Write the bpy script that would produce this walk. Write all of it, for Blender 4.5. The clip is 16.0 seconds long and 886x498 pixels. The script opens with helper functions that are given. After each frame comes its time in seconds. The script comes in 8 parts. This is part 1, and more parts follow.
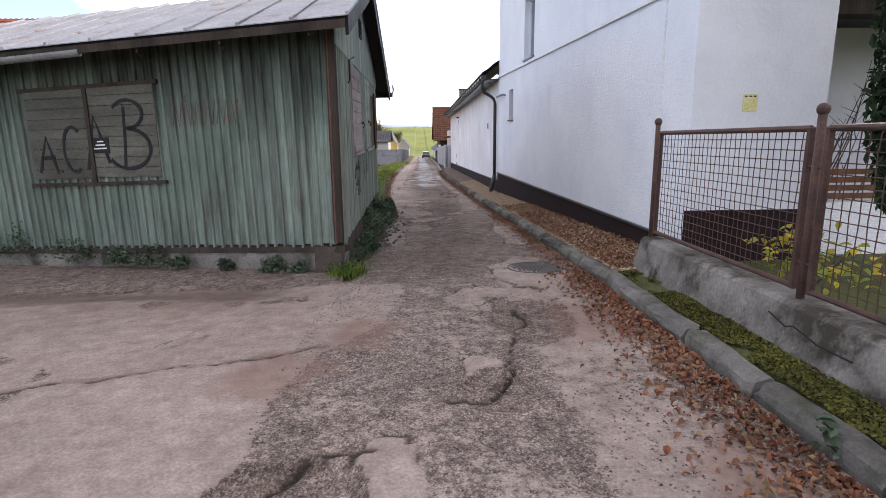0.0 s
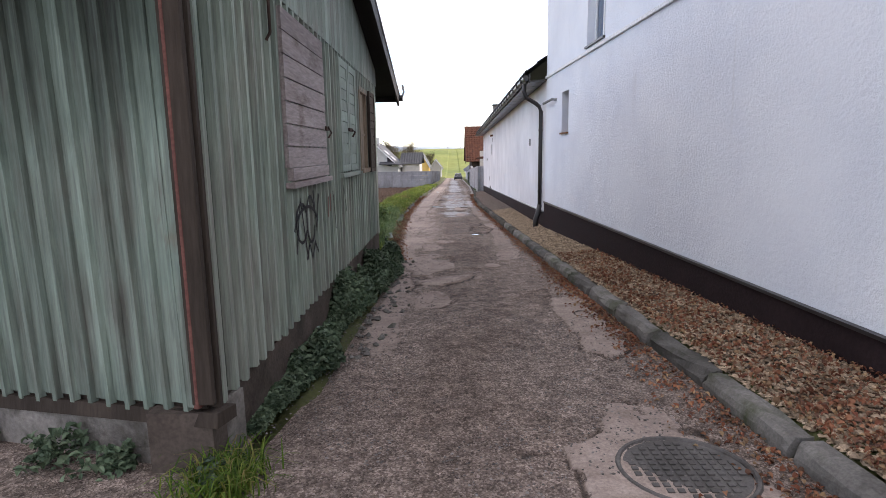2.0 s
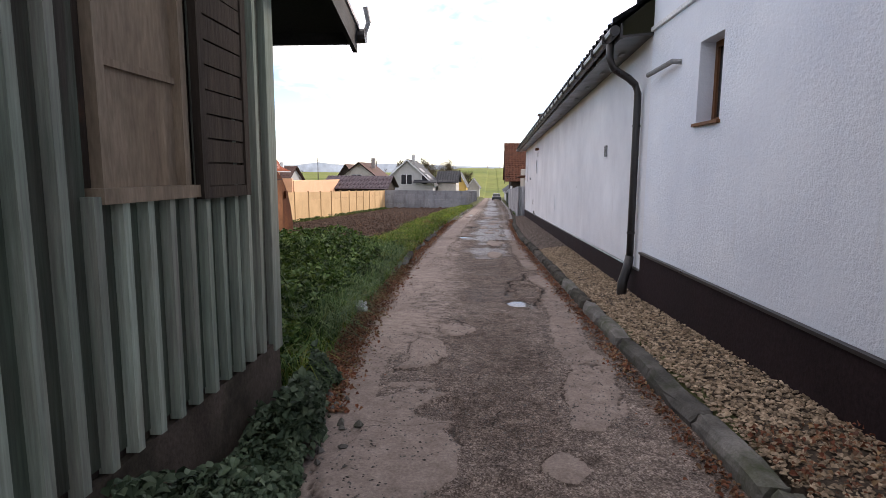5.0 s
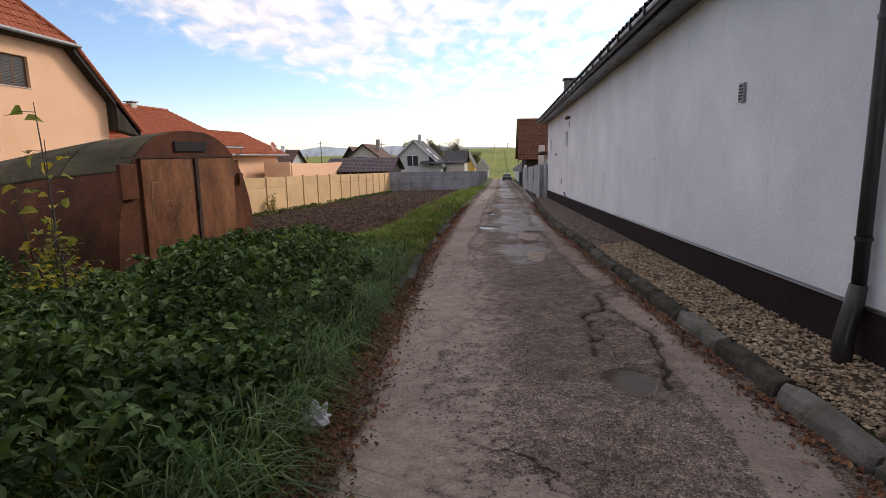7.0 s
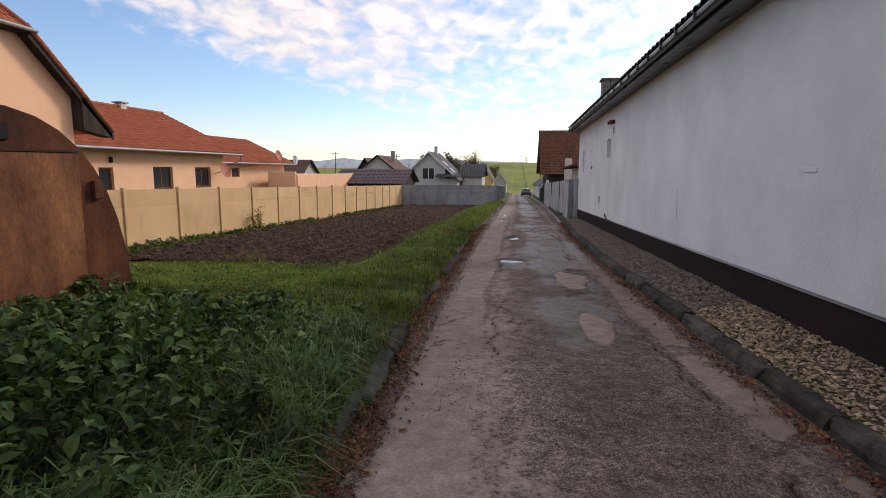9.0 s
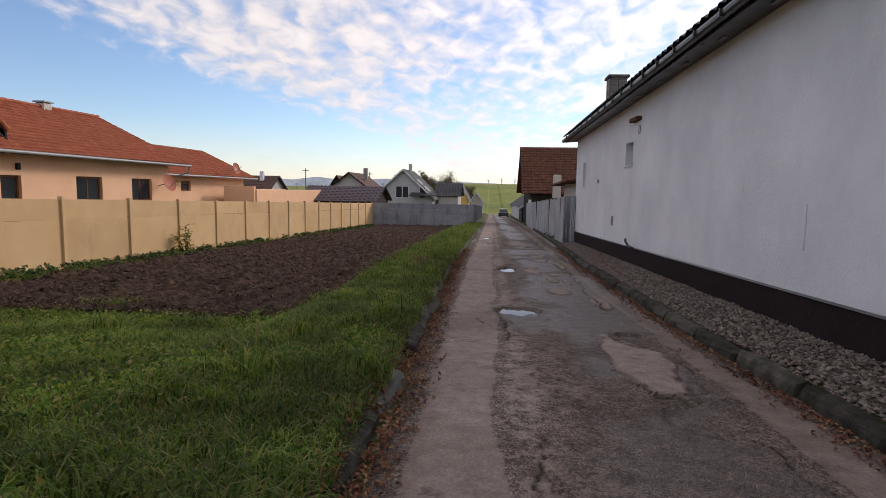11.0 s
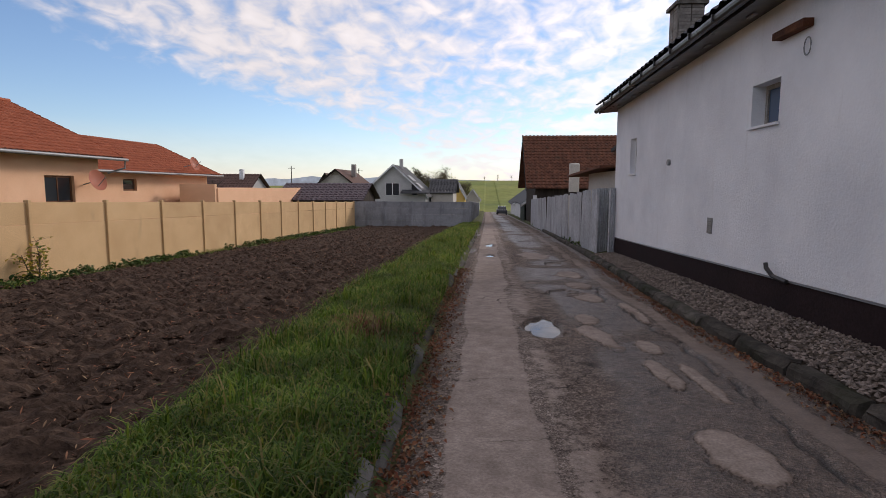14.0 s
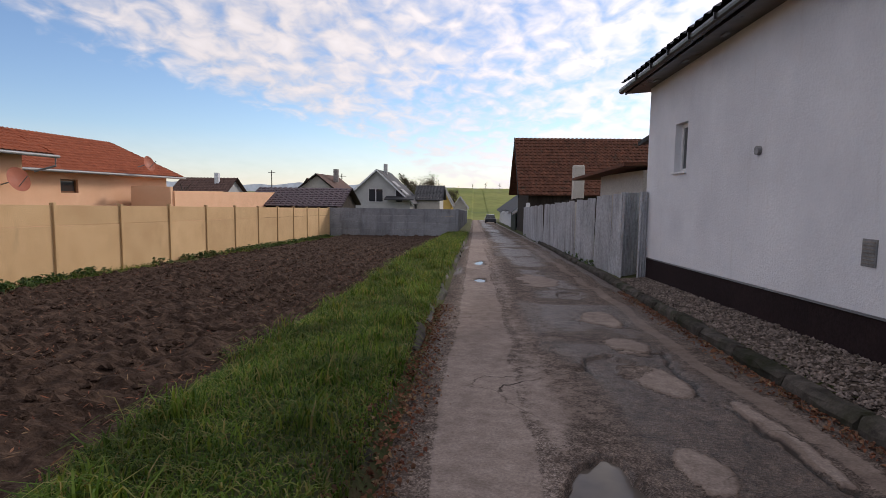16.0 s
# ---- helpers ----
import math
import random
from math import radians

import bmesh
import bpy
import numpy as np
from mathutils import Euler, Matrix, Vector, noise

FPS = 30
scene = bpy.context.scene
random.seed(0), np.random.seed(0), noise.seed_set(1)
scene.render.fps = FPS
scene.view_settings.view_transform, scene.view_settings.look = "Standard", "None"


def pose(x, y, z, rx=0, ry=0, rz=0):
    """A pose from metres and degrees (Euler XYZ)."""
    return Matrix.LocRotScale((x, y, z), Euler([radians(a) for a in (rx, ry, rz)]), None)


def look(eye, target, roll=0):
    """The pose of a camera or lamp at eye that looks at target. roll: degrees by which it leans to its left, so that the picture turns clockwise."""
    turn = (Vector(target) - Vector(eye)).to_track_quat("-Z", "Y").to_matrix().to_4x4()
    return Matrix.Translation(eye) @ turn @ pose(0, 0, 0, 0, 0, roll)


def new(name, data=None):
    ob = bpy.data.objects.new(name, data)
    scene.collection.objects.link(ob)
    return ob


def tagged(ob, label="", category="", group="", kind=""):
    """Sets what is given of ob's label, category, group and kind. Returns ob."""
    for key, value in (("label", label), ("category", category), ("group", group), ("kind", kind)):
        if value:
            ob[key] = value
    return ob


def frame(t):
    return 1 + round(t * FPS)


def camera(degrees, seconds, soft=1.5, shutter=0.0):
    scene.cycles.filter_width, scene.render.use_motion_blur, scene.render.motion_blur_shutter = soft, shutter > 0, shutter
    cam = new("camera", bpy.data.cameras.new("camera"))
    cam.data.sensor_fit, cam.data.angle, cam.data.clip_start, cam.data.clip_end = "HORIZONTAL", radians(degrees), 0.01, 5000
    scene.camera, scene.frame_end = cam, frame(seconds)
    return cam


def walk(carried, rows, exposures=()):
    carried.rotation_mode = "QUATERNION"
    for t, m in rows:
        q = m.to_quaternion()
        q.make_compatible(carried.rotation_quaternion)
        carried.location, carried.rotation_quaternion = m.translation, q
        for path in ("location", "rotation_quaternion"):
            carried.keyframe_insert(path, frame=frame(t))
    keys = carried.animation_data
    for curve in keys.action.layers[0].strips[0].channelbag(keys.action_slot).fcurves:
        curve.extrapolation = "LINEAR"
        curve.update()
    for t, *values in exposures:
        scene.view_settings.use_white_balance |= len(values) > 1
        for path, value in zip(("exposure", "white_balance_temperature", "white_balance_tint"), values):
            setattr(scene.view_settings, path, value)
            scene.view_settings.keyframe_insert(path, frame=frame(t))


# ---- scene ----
cam = camera(76.4, 16.0, soft=0.8)
PATH = [
    (0, (-0.025, -0.059, 1.491), (0.054, 1.897, 1.081), -0.5),
    (0.5, (0.075, 0.996, 1.491), (0.106, 2.963, 1.132), -0.5),
    (1, (0.155, 2.049, 1.453), (0.138, 4.018, 1.107), -1.0),
    (1.5, (0.168, 3.139, 1.421), (0.1, 5.109, 1.081), -0.3),
    (2, (0.236, 4.197, 1.39), (0.2, 6.169, 1.054), -0.8),
    (2.5, (0.309, 5.257, 1.346), (0.311, 7.239, 1.077), -0.4),
    (3, (0.37, 6.298, 1.305), (0.398, 8.284, 1.072), -0.3),
    (3.5, (0.385, 7.281, 1.238), (0.343, 9.27, 1.028), 1.2),
    (4, (0.45, 8.257, 1.219), (0.387, 10.24, 0.969), -0.1),
    (4.2, (0.475, 8.603, 1.267), (0.397, 10.587, 1.026), -0.0),
    (6.3, (0.081, 12.781, 1.095), (-0.245, 14.727, 0.77), -0.9),
    (6.5, (0.0, 13.12, 1.057), (-0.34, 15.068, 0.756), -1.0),
    (7, (-0.152, 14.195, 1.059), (-0.348, 16.157, 0.726), -1.0),
    (7.5, (-0.173, 15.197, 1.057), (-0.38, 17.162, 0.749), -0.3),
    (8, (-0.22, 16.172, 1.067), (-0.448, 18.139, 0.787), 0.3),
    (10.3, (-0.738, 21.105, 0.71), (-1.009, 23.065, 0.416), -0.3),
    (10.5, (-0.797, 21.52, 0.703), (-1.041, 23.486, 0.429), 0.3),
    (11, (-0.875, 22.58, 0.645), (-1.038, 24.562, 0.431), 1.0),
    (11.5, (-0.937, 23.679, 0.586), (-1.065, 25.665, 0.384), 0.7),
    (12, (-0.975, 24.802, 0.55), (-1.118, 26.787, 0.353), 0.5),
    (12.5, (-0.997, 25.898, 0.533), (-1.121, 27.882, 0.314), -0.7),
    (13, (-1.036, 26.997, 0.503), (-1.156, 28.982, 0.292), -0.1),
    (13.5, (-1.095, 28.041, 0.491), (-1.209, 30.027, 0.279), -0.1),
    (14, (-1.144, 29.058, 0.466), (-1.294, 31.04, 0.244), 0.2),
    (14.5, (-1.156, 30.017, 0.449), (-1.288, 31.997, 0.202), -0.9),
    (15, (-1.193, 31.076, 0.398), (-1.317, 33.058, 0.163), -0.4),
    (15.5, (-1.151, 32.151, 0.35), (-1.246, 34.137, 0.135), 0.3),
    (16, (-1.189, 33.104, 0.333), (-1.295, 35.092, 0.138), 0.8),
]

EXPOSURES = [(t, s, k, 19) for t, s, k in ((0, 1.04, 6620), (2.0, 1.12, 6650), (4.2, 0.98, 6700), (5.3, 0.58, 6800), (6.3, 0.24, 6900), (8.2, 0.05, 6850), (10.3, -0.14, 6750), (16.0, -0.27, 6600))]
walk(cam, [(t, look(eye, target, roll)) for t, eye, target, roll in PATH], EXPOSURES)

# ---- world and sun ----
SUN_ELEV, SUN_ROT = radians(24), radians(38)


def build_world():
    w = bpy.data.worlds.new("sky")
    scene.world = w
    w.use_nodes = True
    nt = w.node_tree
    nt.nodes.clear()
    N = nt.nodes.new
    L = nt.links.new
    out, bg = N("ShaderNodeOutputWorld"), N("ShaderNodeBackground")
    sky = N("ShaderNodeTexSky")
    sky.sky_type, sky.sun_disc = "NISHITA", False
    sky.sun_elevation, sky.sun_rotation = SUN_ELEV, SUN_ROT
    sky.air_density, sky.dust_density, sky.ozone_density = 1.0, 0.1, 4.0
    tc, sep = N("ShaderNodeTexCoord"), N("ShaderNodeSeparateXYZ")
    L(tc.outputs["Generated"], sep.inputs[0])

    def math_node(op, a, b=None, c=None):
        n = N("ShaderNodeMath")
        n.operation = op
        for i, v in enumerate((a, b, c)):
            if v is None:
                continue
            if isinstance(v, (int, float)):
                n.inputs[i].default_value = v
            else:
                L(v, n.inputs[i])
        return n.outputs[0]

    zc = math_node("MAXIMUM", sep.outputs[2], 0.0)
    den = math_node("ADD", zc, 0.25)
    px, py = math_node("DIVIDE", sep.outputs[0], den), math_node("DIVIDE", sep.outputs[1], den)
    comb = N("ShaderNodeCombineXYZ")
    L(px, comb.inputs[0])
    L(py, comb.inputs[1])

    def noise_node(scale, detail, rough, warp=0.0, rot=0.0, stretch=(1, 1, 1), loc=(0, 0, 0)):
        mp = N("ShaderNodeMapping")
        mp.inputs["Rotation"].default_value = (0, 0, rot)
        mp.inputs["Scale"].default_value = stretch
        mp.inputs["Location"].default_value = loc
        L(comb.outputs[0], mp.inputs[0])
        n = N("ShaderNodeTexNoise")
        n.inputs["Scale"].default_value, n.inputs["Detail"].default_value = scale, detail
        n.inputs["Roughness"].default_value, n.inputs["Distortion"].default_value = rough, warp
        L(mp.outputs[0], n.inputs["Vector"])
        return n.outputs["Fac"]

    big = noise_node(0.8, 3, 0.5, 0.3, loc=(3.1, 1.7, 0))
    rip = noise_node(10.5, 3, 0.5, 0.45, rot=0.5, stretch=(1.0, 0.72, 1), loc=(1, 2, 0))
    fine = noise_node(24, 4, 0.6, 0.2)
    # the cloud sheet ends over the houses in the west, where the sky is clear
    edge = math_node("MULTIPLY_ADD", px, 2.08, 4.24)
    edge = math_node("MULTIPLY_ADD", py, -0.986, edge)
    edge = math_node("MINIMUM", math_node("MAXIMUM", edge, -0.7), 0.42)
    s = math_node("MULTIPLY_ADD", big, 0.75, edge)
    s = math_node("MULTIPLY_ADD", rip, 1.25, s)
    s = math_node("MULTIPLY_ADD", fine, 0.28, s)
    ramp = N("ShaderNodeMapRange")
    ramp.interpolation_type = "SMOOTHSTEP"
    ramp.inputs["From Min"].default_value, ramp.inputs["From Max"].default_value = 1.14, 1.80
    L(s, ramp.inputs["Value"])
    hz = N("ShaderNodeMapRange")
    hz.inputs["From Min"].default_value, hz.inputs["From Max"].default_value = 0.0, 0.10
    hz.inputs["To Min"].default_value, hz.inputs["To Max"].default_value = 0.45, 0.0
    L(sep.outputs[2], hz.inputs["Value"])
    cover = math_node("MAXIMUM", ramp.outputs[0], hz.outputs[0])
    # clouds are brighter towards the veiled sun
    sunv = Vector((math.sin(SUN_ROT) * math.cos(SUN_ELEV), math.cos(SUN_ROT) * math.cos(SUN_ELEV), math.sin(SUN_ELEV)))
    dot = N("ShaderNodeVectorMath")
    dot.operation = "DOT_PRODUCT"
    L(tc.outputs["Generated"], dot.inputs[0])
    dot.inputs[1].default_value = sunv
    d = math_node("MAXIMUM", dot.outputs["Value"], 0.0)
    glow = math_node("POWER", d, 6.0)
    glow = math_node("MULTIPLY_ADD", glow, 6.5, 7.9)
    body = math_node("MULTIPLY_ADD", rip, 0.5, 0.75)
    glow = math_node("MULTIPLY", glow, body)
    cc = N("ShaderNodeMix")
    cc.data_type = "RGBA"
    cc.blend_type = "MULTIPLY"
    cc.inputs["Factor"].default_value = 1.0
    cc.inputs["A"].default_value = (1.0, 0.99, 0.985, 1)
    L(glow, cc.inputs["B"])
    mix = N("ShaderNodeMix")
    mix.data_type = "RGBA"
    L(cover, mix.inputs["Factor"])
    lift = N("ShaderNodeVectorMath")
    lift.operation = "SCALE"
    lift.inputs["Scale"].default_value = 1.5
    L(sky.outputs[0], lift.inputs[0])
    L(lift.outputs[0], mix.inputs["A"])
    L(cc.outputs["Result"], mix.inputs["B"])
    L(mix.outputs["Result"], bg.inputs[0])
    bg.inputs[1].default_value = 0.115
    L(bg.outputs[0], out.inputs[0])


build_world()
sun_data = bpy.data.lights.new("sun", "SUN")
sun_data.energy, sun_data.angle, sun_data.color = 2.1, radians(12), (1.0, 0.93, 0.82)
sun = new("sun", sun_data)
sun.matrix_world = look((0, 0, 0), (-math.sin(SUN_ROT) * math.cos(SUN_ELEV), -math.cos(SUN_ROT) * math.cos(SUN_ELEV), -math.sin(SUN_ELEV)))


# ---- materials ----
def node_mat(name):
    m = bpy.data.materials.new(name)
    m.use_nodes = True
    nt = m.node_tree
    return m, nt, nt.nodes["Principled BSDF"]


def link_noise(nt, scale, detail=4.0, rough=0.55, stretch=(1, 1, 1), source="Position"):
    tc = nt.nodes.new("ShaderNodeNewGeometry") if source == "Position" else nt.nodes.new("ShaderNodeTexCoord")
    mp = nt.nodes.new("ShaderNodeMapping")
    mp.inputs["Scale"].default_value = stretch
    nt.links.new(tc.outputs[source], mp.inputs[0])
    n = nt.nodes.new("ShaderNodeTexNoise")
    n.inputs["Scale"].default_value, n.inputs["Detail"].default_value, n.inputs["Roughness"].default_value = scale, detail, rough
    nt.links.new(mp.outputs[0], n.inputs["Vector"])
    return n.outputs["Fac"]


def ramp_node(nt, fac, stops):
    r = nt.nodes.new("ShaderNodeValToRGB")
    el = r.color_ramp.elements
    while len(el) < len(stops):
        el.new(0.5)
    for e, (p, c) in zip(el, stops):
        e.position, e.color = p, (*c, 1)
    nt.links.new(fac, r.inputs[0])
    return r.outputs[0]


def mix_node(nt, fac, a, b, blend="MIX"):
    m = nt.nodes.new("ShaderNodeMix")
    m.data_type, m.blend_type = "RGBA", blend
    for key, v in (("Factor", fac), ("A", a), ("B", b)):
        if isinstance(v, (int, float)):
            m.inputs[key].default_value = v
        elif isinstance(v, tuple):
            m.inputs[key].default_value = (*v, 1)
        else:
            nt.links.new(v, m.inputs[key])
    return m.outputs["Result"]


def range_node(nt, v, a, b, c=0.0, d=1.0):
    m = nt.nodes.new("ShaderNodeMapRange")
    m.inputs["From Min"].default_value, m.inputs["From Max"].default_value = a, b
    m.inputs["To Min"].default_value, m.inputs["To Max"].default_value = c, d
    nt.links.new(v, m.inputs["Value"])
    return m.outputs[0]


def bump_node(nt, bsdf, height, strength, dist=0.01, normal=None):
    b = nt.nodes.new("ShaderNodeBump")
    b.inputs["Strength"].default_value, b.inputs["Distance"].default_value = strength, dist
    nt.links.new(height, b.inputs["Height"])
    if normal is not None:
        nt.links.new(normal, b.inputs["Normal"])
    nt.links.new(b.outputs[0], bsdf.inputs["Normal"])
    return b.outputs[0]


def surface(name, dark, light, big=1.2, fine=30.0, rough=0.8, bump=0.3, dist=0.006, stretch=(1, 1, 1), stain=None, stain_at=(0.58, 0.75),
            metal=0.0, vary=0.0, island=0.0, stain_scale=2.0, stain_stretch=(1, 1, 1), detail=5.0):
    """Two-scale procedural surface, with an optional stain colour and random tone for pieces or islands."""
    m, nt, bs = node_mat(name)
    nb, nf = link_noise(nt, big, detail, 0.6, stretch), link_noise(nt, fine, 4, 0.6, stretch)
    col = ramp_node(nt, nb, [(0.3, dark), (0.7, light)])
    grain = range_node(nt, nf, 0.25, 0.75, 0.72, 1.25)
    col = mix_node(nt, 1.0, col, grain, "MULTIPLY")
    if stain:
        ns = link_noise(nt, stain_scale, 6, 0.65, stain_stretch)
        col = mix_node(nt, range_node(nt, ns, *stain_at), col, stain)
    if vary:
        oi = nt.nodes.new("ShaderNodeObjectInfo")
        col = mix_node(nt, 1.0, col, range_node(nt, oi.outputs["Random"], 0, 1, 1 - vary, 1 + vary), "MULTIPLY")
    if island:
        ge = nt.nodes.new("ShaderNodeNewGeometry")
        col = mix_node(nt, 1.0, col, range_node(nt, ge.outputs["Random Per Island"], 0, 1, 1 - island, 1 + island), "MULTIPLY")
    nt.links.new(col, bs.inputs["Base Color"])
    bs.inputs["Metallic"].default_value = metal
    bs.inputs["Specular IOR Level"].default_value = 0.5 if rough < 0.5 else 0.1
    nt.links.new(range_node(nt, nb, 0.3, 0.7, max(0.05, rough - 0.1), min(1, rough + 0.1)), bs.inputs["Roughness"])
    if bump:
        bump_node(nt, bs, nf, bump, dist)
    return m


def leaf_mat(name, tones, rough=0.55, spread=0.35, through_light=0.0):
    m, nt, bs = node_mat(name)
    ge = nt.nodes.new("ShaderNodeNewGeometry")
    n = len(tones)
    col = ramp_node(nt, ge.outputs["Random Per Island"], [(i / max(1, n - 1), c) for i, c in enumerate(tones)])
    nb = link_noise(nt, 1.3, 3)
    col = mix_node(nt, 1.0, col, range_node(nt, nb, 0.3, 0.7, 1 - spread, 1 + spread), "MULTIPLY")
    nt.links.new(col, bs.inputs["Base Color"])
    bs.inputs["Roughness"].default_value = rough + 0.15
    bs.inputs["Specular IOR Level"].default_value = 0.25
    if through_light:
        tr, mx = nt.nodes.new("ShaderNodeBsdfTranslucent"), nt.nodes.new("ShaderNodeMixShader")
        nt.links.new(mix_node(nt, 1.0, col, (1.5, 1.35, 0.7), "MULTIPLY"), tr.inputs["Color"])
        mx.inputs[0].default_value = through_light
        nt.links.new(bs.outputs[0], mx.inputs[1])
        nt.links.new(tr.outputs[0], mx.inputs[2])
        nt.links.new(mx.outputs[0], nt.nodes["Material Output"].inputs["Surface"])
    return m


def roughcast(name, dark, light, coarse=24.0, strength=0.75, stain=(0.5, 0.49, 0.47)):
    """Painted roughcast render: lumpy at centimetre scale, patchy in its coarseness."""
    m, nt, bs = node_mat(name)
    nb = link_noise(nt, 0.7, 5, 0.6)
    streak = link_noise(nt, 1.6, 5, 0.6, (1, 3.5, 0.35))
    lump, grain = link_noise(nt, coarse, 4, 0.6), link_noise(nt, 90, 3, 0.6)
    col = ramp_node(nt, nb, [(0.32, dark), (0.68, light)])
    col = mix_node(nt, range_node(nt, streak, 0.62, 0.85, 0.0, 0.45), col, stain)
    nt.links.new(col, bs.inputs["Base Color"])
    bs.inputs["Roughness"].default_value = 0.9
    bs.inputs["Specular IOR Level"].default_value = 0.15
    patchy = range_node(nt, link_noise(nt, 0.9, 3, 0.5), 0.35, 0.65, 0.25, 1.0)
    h = mix_node(nt, 1.0, mix_node(nt, 0.25, lump, grain), patchy, "MULTIPLY")
    bump_node(nt, bs, h, strength, 0.03)
    return m


def glass_mat(name, tint=(0.03, 0.035, 0.04)):
    m, nt, bs = node_mat(name)
    bs.inputs["Base Color"].default_value = (*tint, 1)
    bs.inputs["Roughness"].default_value = 0.04
    bs.inputs["Specular IOR Level"].default_value = 0.8
    return m


def boards_mat(name, paint, paint2, wood, worn=(0.52, 0.72), vary=0.14, grime=None, runs=None):
    """Flaking paint on vertical boards: streaks along the grain, bare grey wood where it is worn."""
    m, nt, bs = node_mat(name)
    along = link_noise(nt, 9, 5, 0.65, (1, 1, 0.07))
    wide = link_noise(nt, 0.9, 4, 0.6)
    fine = link_noise(nt, 60, 4, 0.6, (1, 1, 0.05))
    col = ramp_node(nt, wide, [(0.32, paint), (0.68, paint2)])
    oi = nt.nodes.new("ShaderNodeObjectInfo")
    col = mix_node(nt, 1.0, col, range_node(nt, oi.outputs["Random"], 0, 1, 1 - vary, 1 + vary), "MULTIPLY")
    wear = mix_node(nt, 0.45, along, wide)
    col = mix_node(nt, range_node(nt, wear, *worn), col, wood)
    if grime:
        run = link_noise(nt, 1.5, 6, 0.65, (1, 1, 0.3))
        col = mix_node(nt, range_node(nt, run, 0.48, 0.72, 0.0, 0.8), col, grime)
        red = link_noise(nt, 2.1, 5, 0.7, (1, 1, 0.5))
        col = mix_node(nt, range_node(nt, red, 0.66, 0.78, 0.0, 0.5), col, (0.16, 0.095, 0.07))
    if runs:
        # black algae runs from the leaking eave, each of its own length
        top, longest = runs
        sp = nt.nodes.new("ShaderNodeSeparateXYZ")
        nt.links.new(nt.nodes.new("ShaderNodeNewGeometry").outputs["Position"], sp.inputs[0])
        reach = mix_node(nt, 0.5, link_noise(nt, 7.0, 3, 0.7, (1, 1, 0.0)), link_noise(nt, 1.1, 2, 0.5, (1, 1, 0.0)))
        down = range_node(nt, sp.outputs[2], top, top - longest, 0.30, 0.63)
        gap = nt.nodes.new("ShaderNodeMath")
        gap.operation = "SUBTRACT"
        nt.links.new(reach, gap.inputs[0])
        nt.links.new(down, gap.inputs[1])
        soot = mix_node(nt, 1.0, range_node(nt, gap.outputs[0], -0.05, 0.13, 0.0, 0.9), range_node(nt, along, 0.3, 0.6, 0.55, 1.0), "MULTIPLY")
        col = mix_node(nt, soot, col, (0.022, 0.023, 0.021))
    col = mix_node(nt, 1.0, col, range_node(nt, fine, 0.25, 0.75, 0.7, 1.25), "MULTIPLY")
    nt.links.new(col, bs.inputs["Base Color"])
    bs.inputs["Roughness"].default_value = 0.85
    bs.inputs["Specular IOR Level"].default_value = 0.1
    bump_node(nt, bs, fine, 0.6, 0.008)
    return m


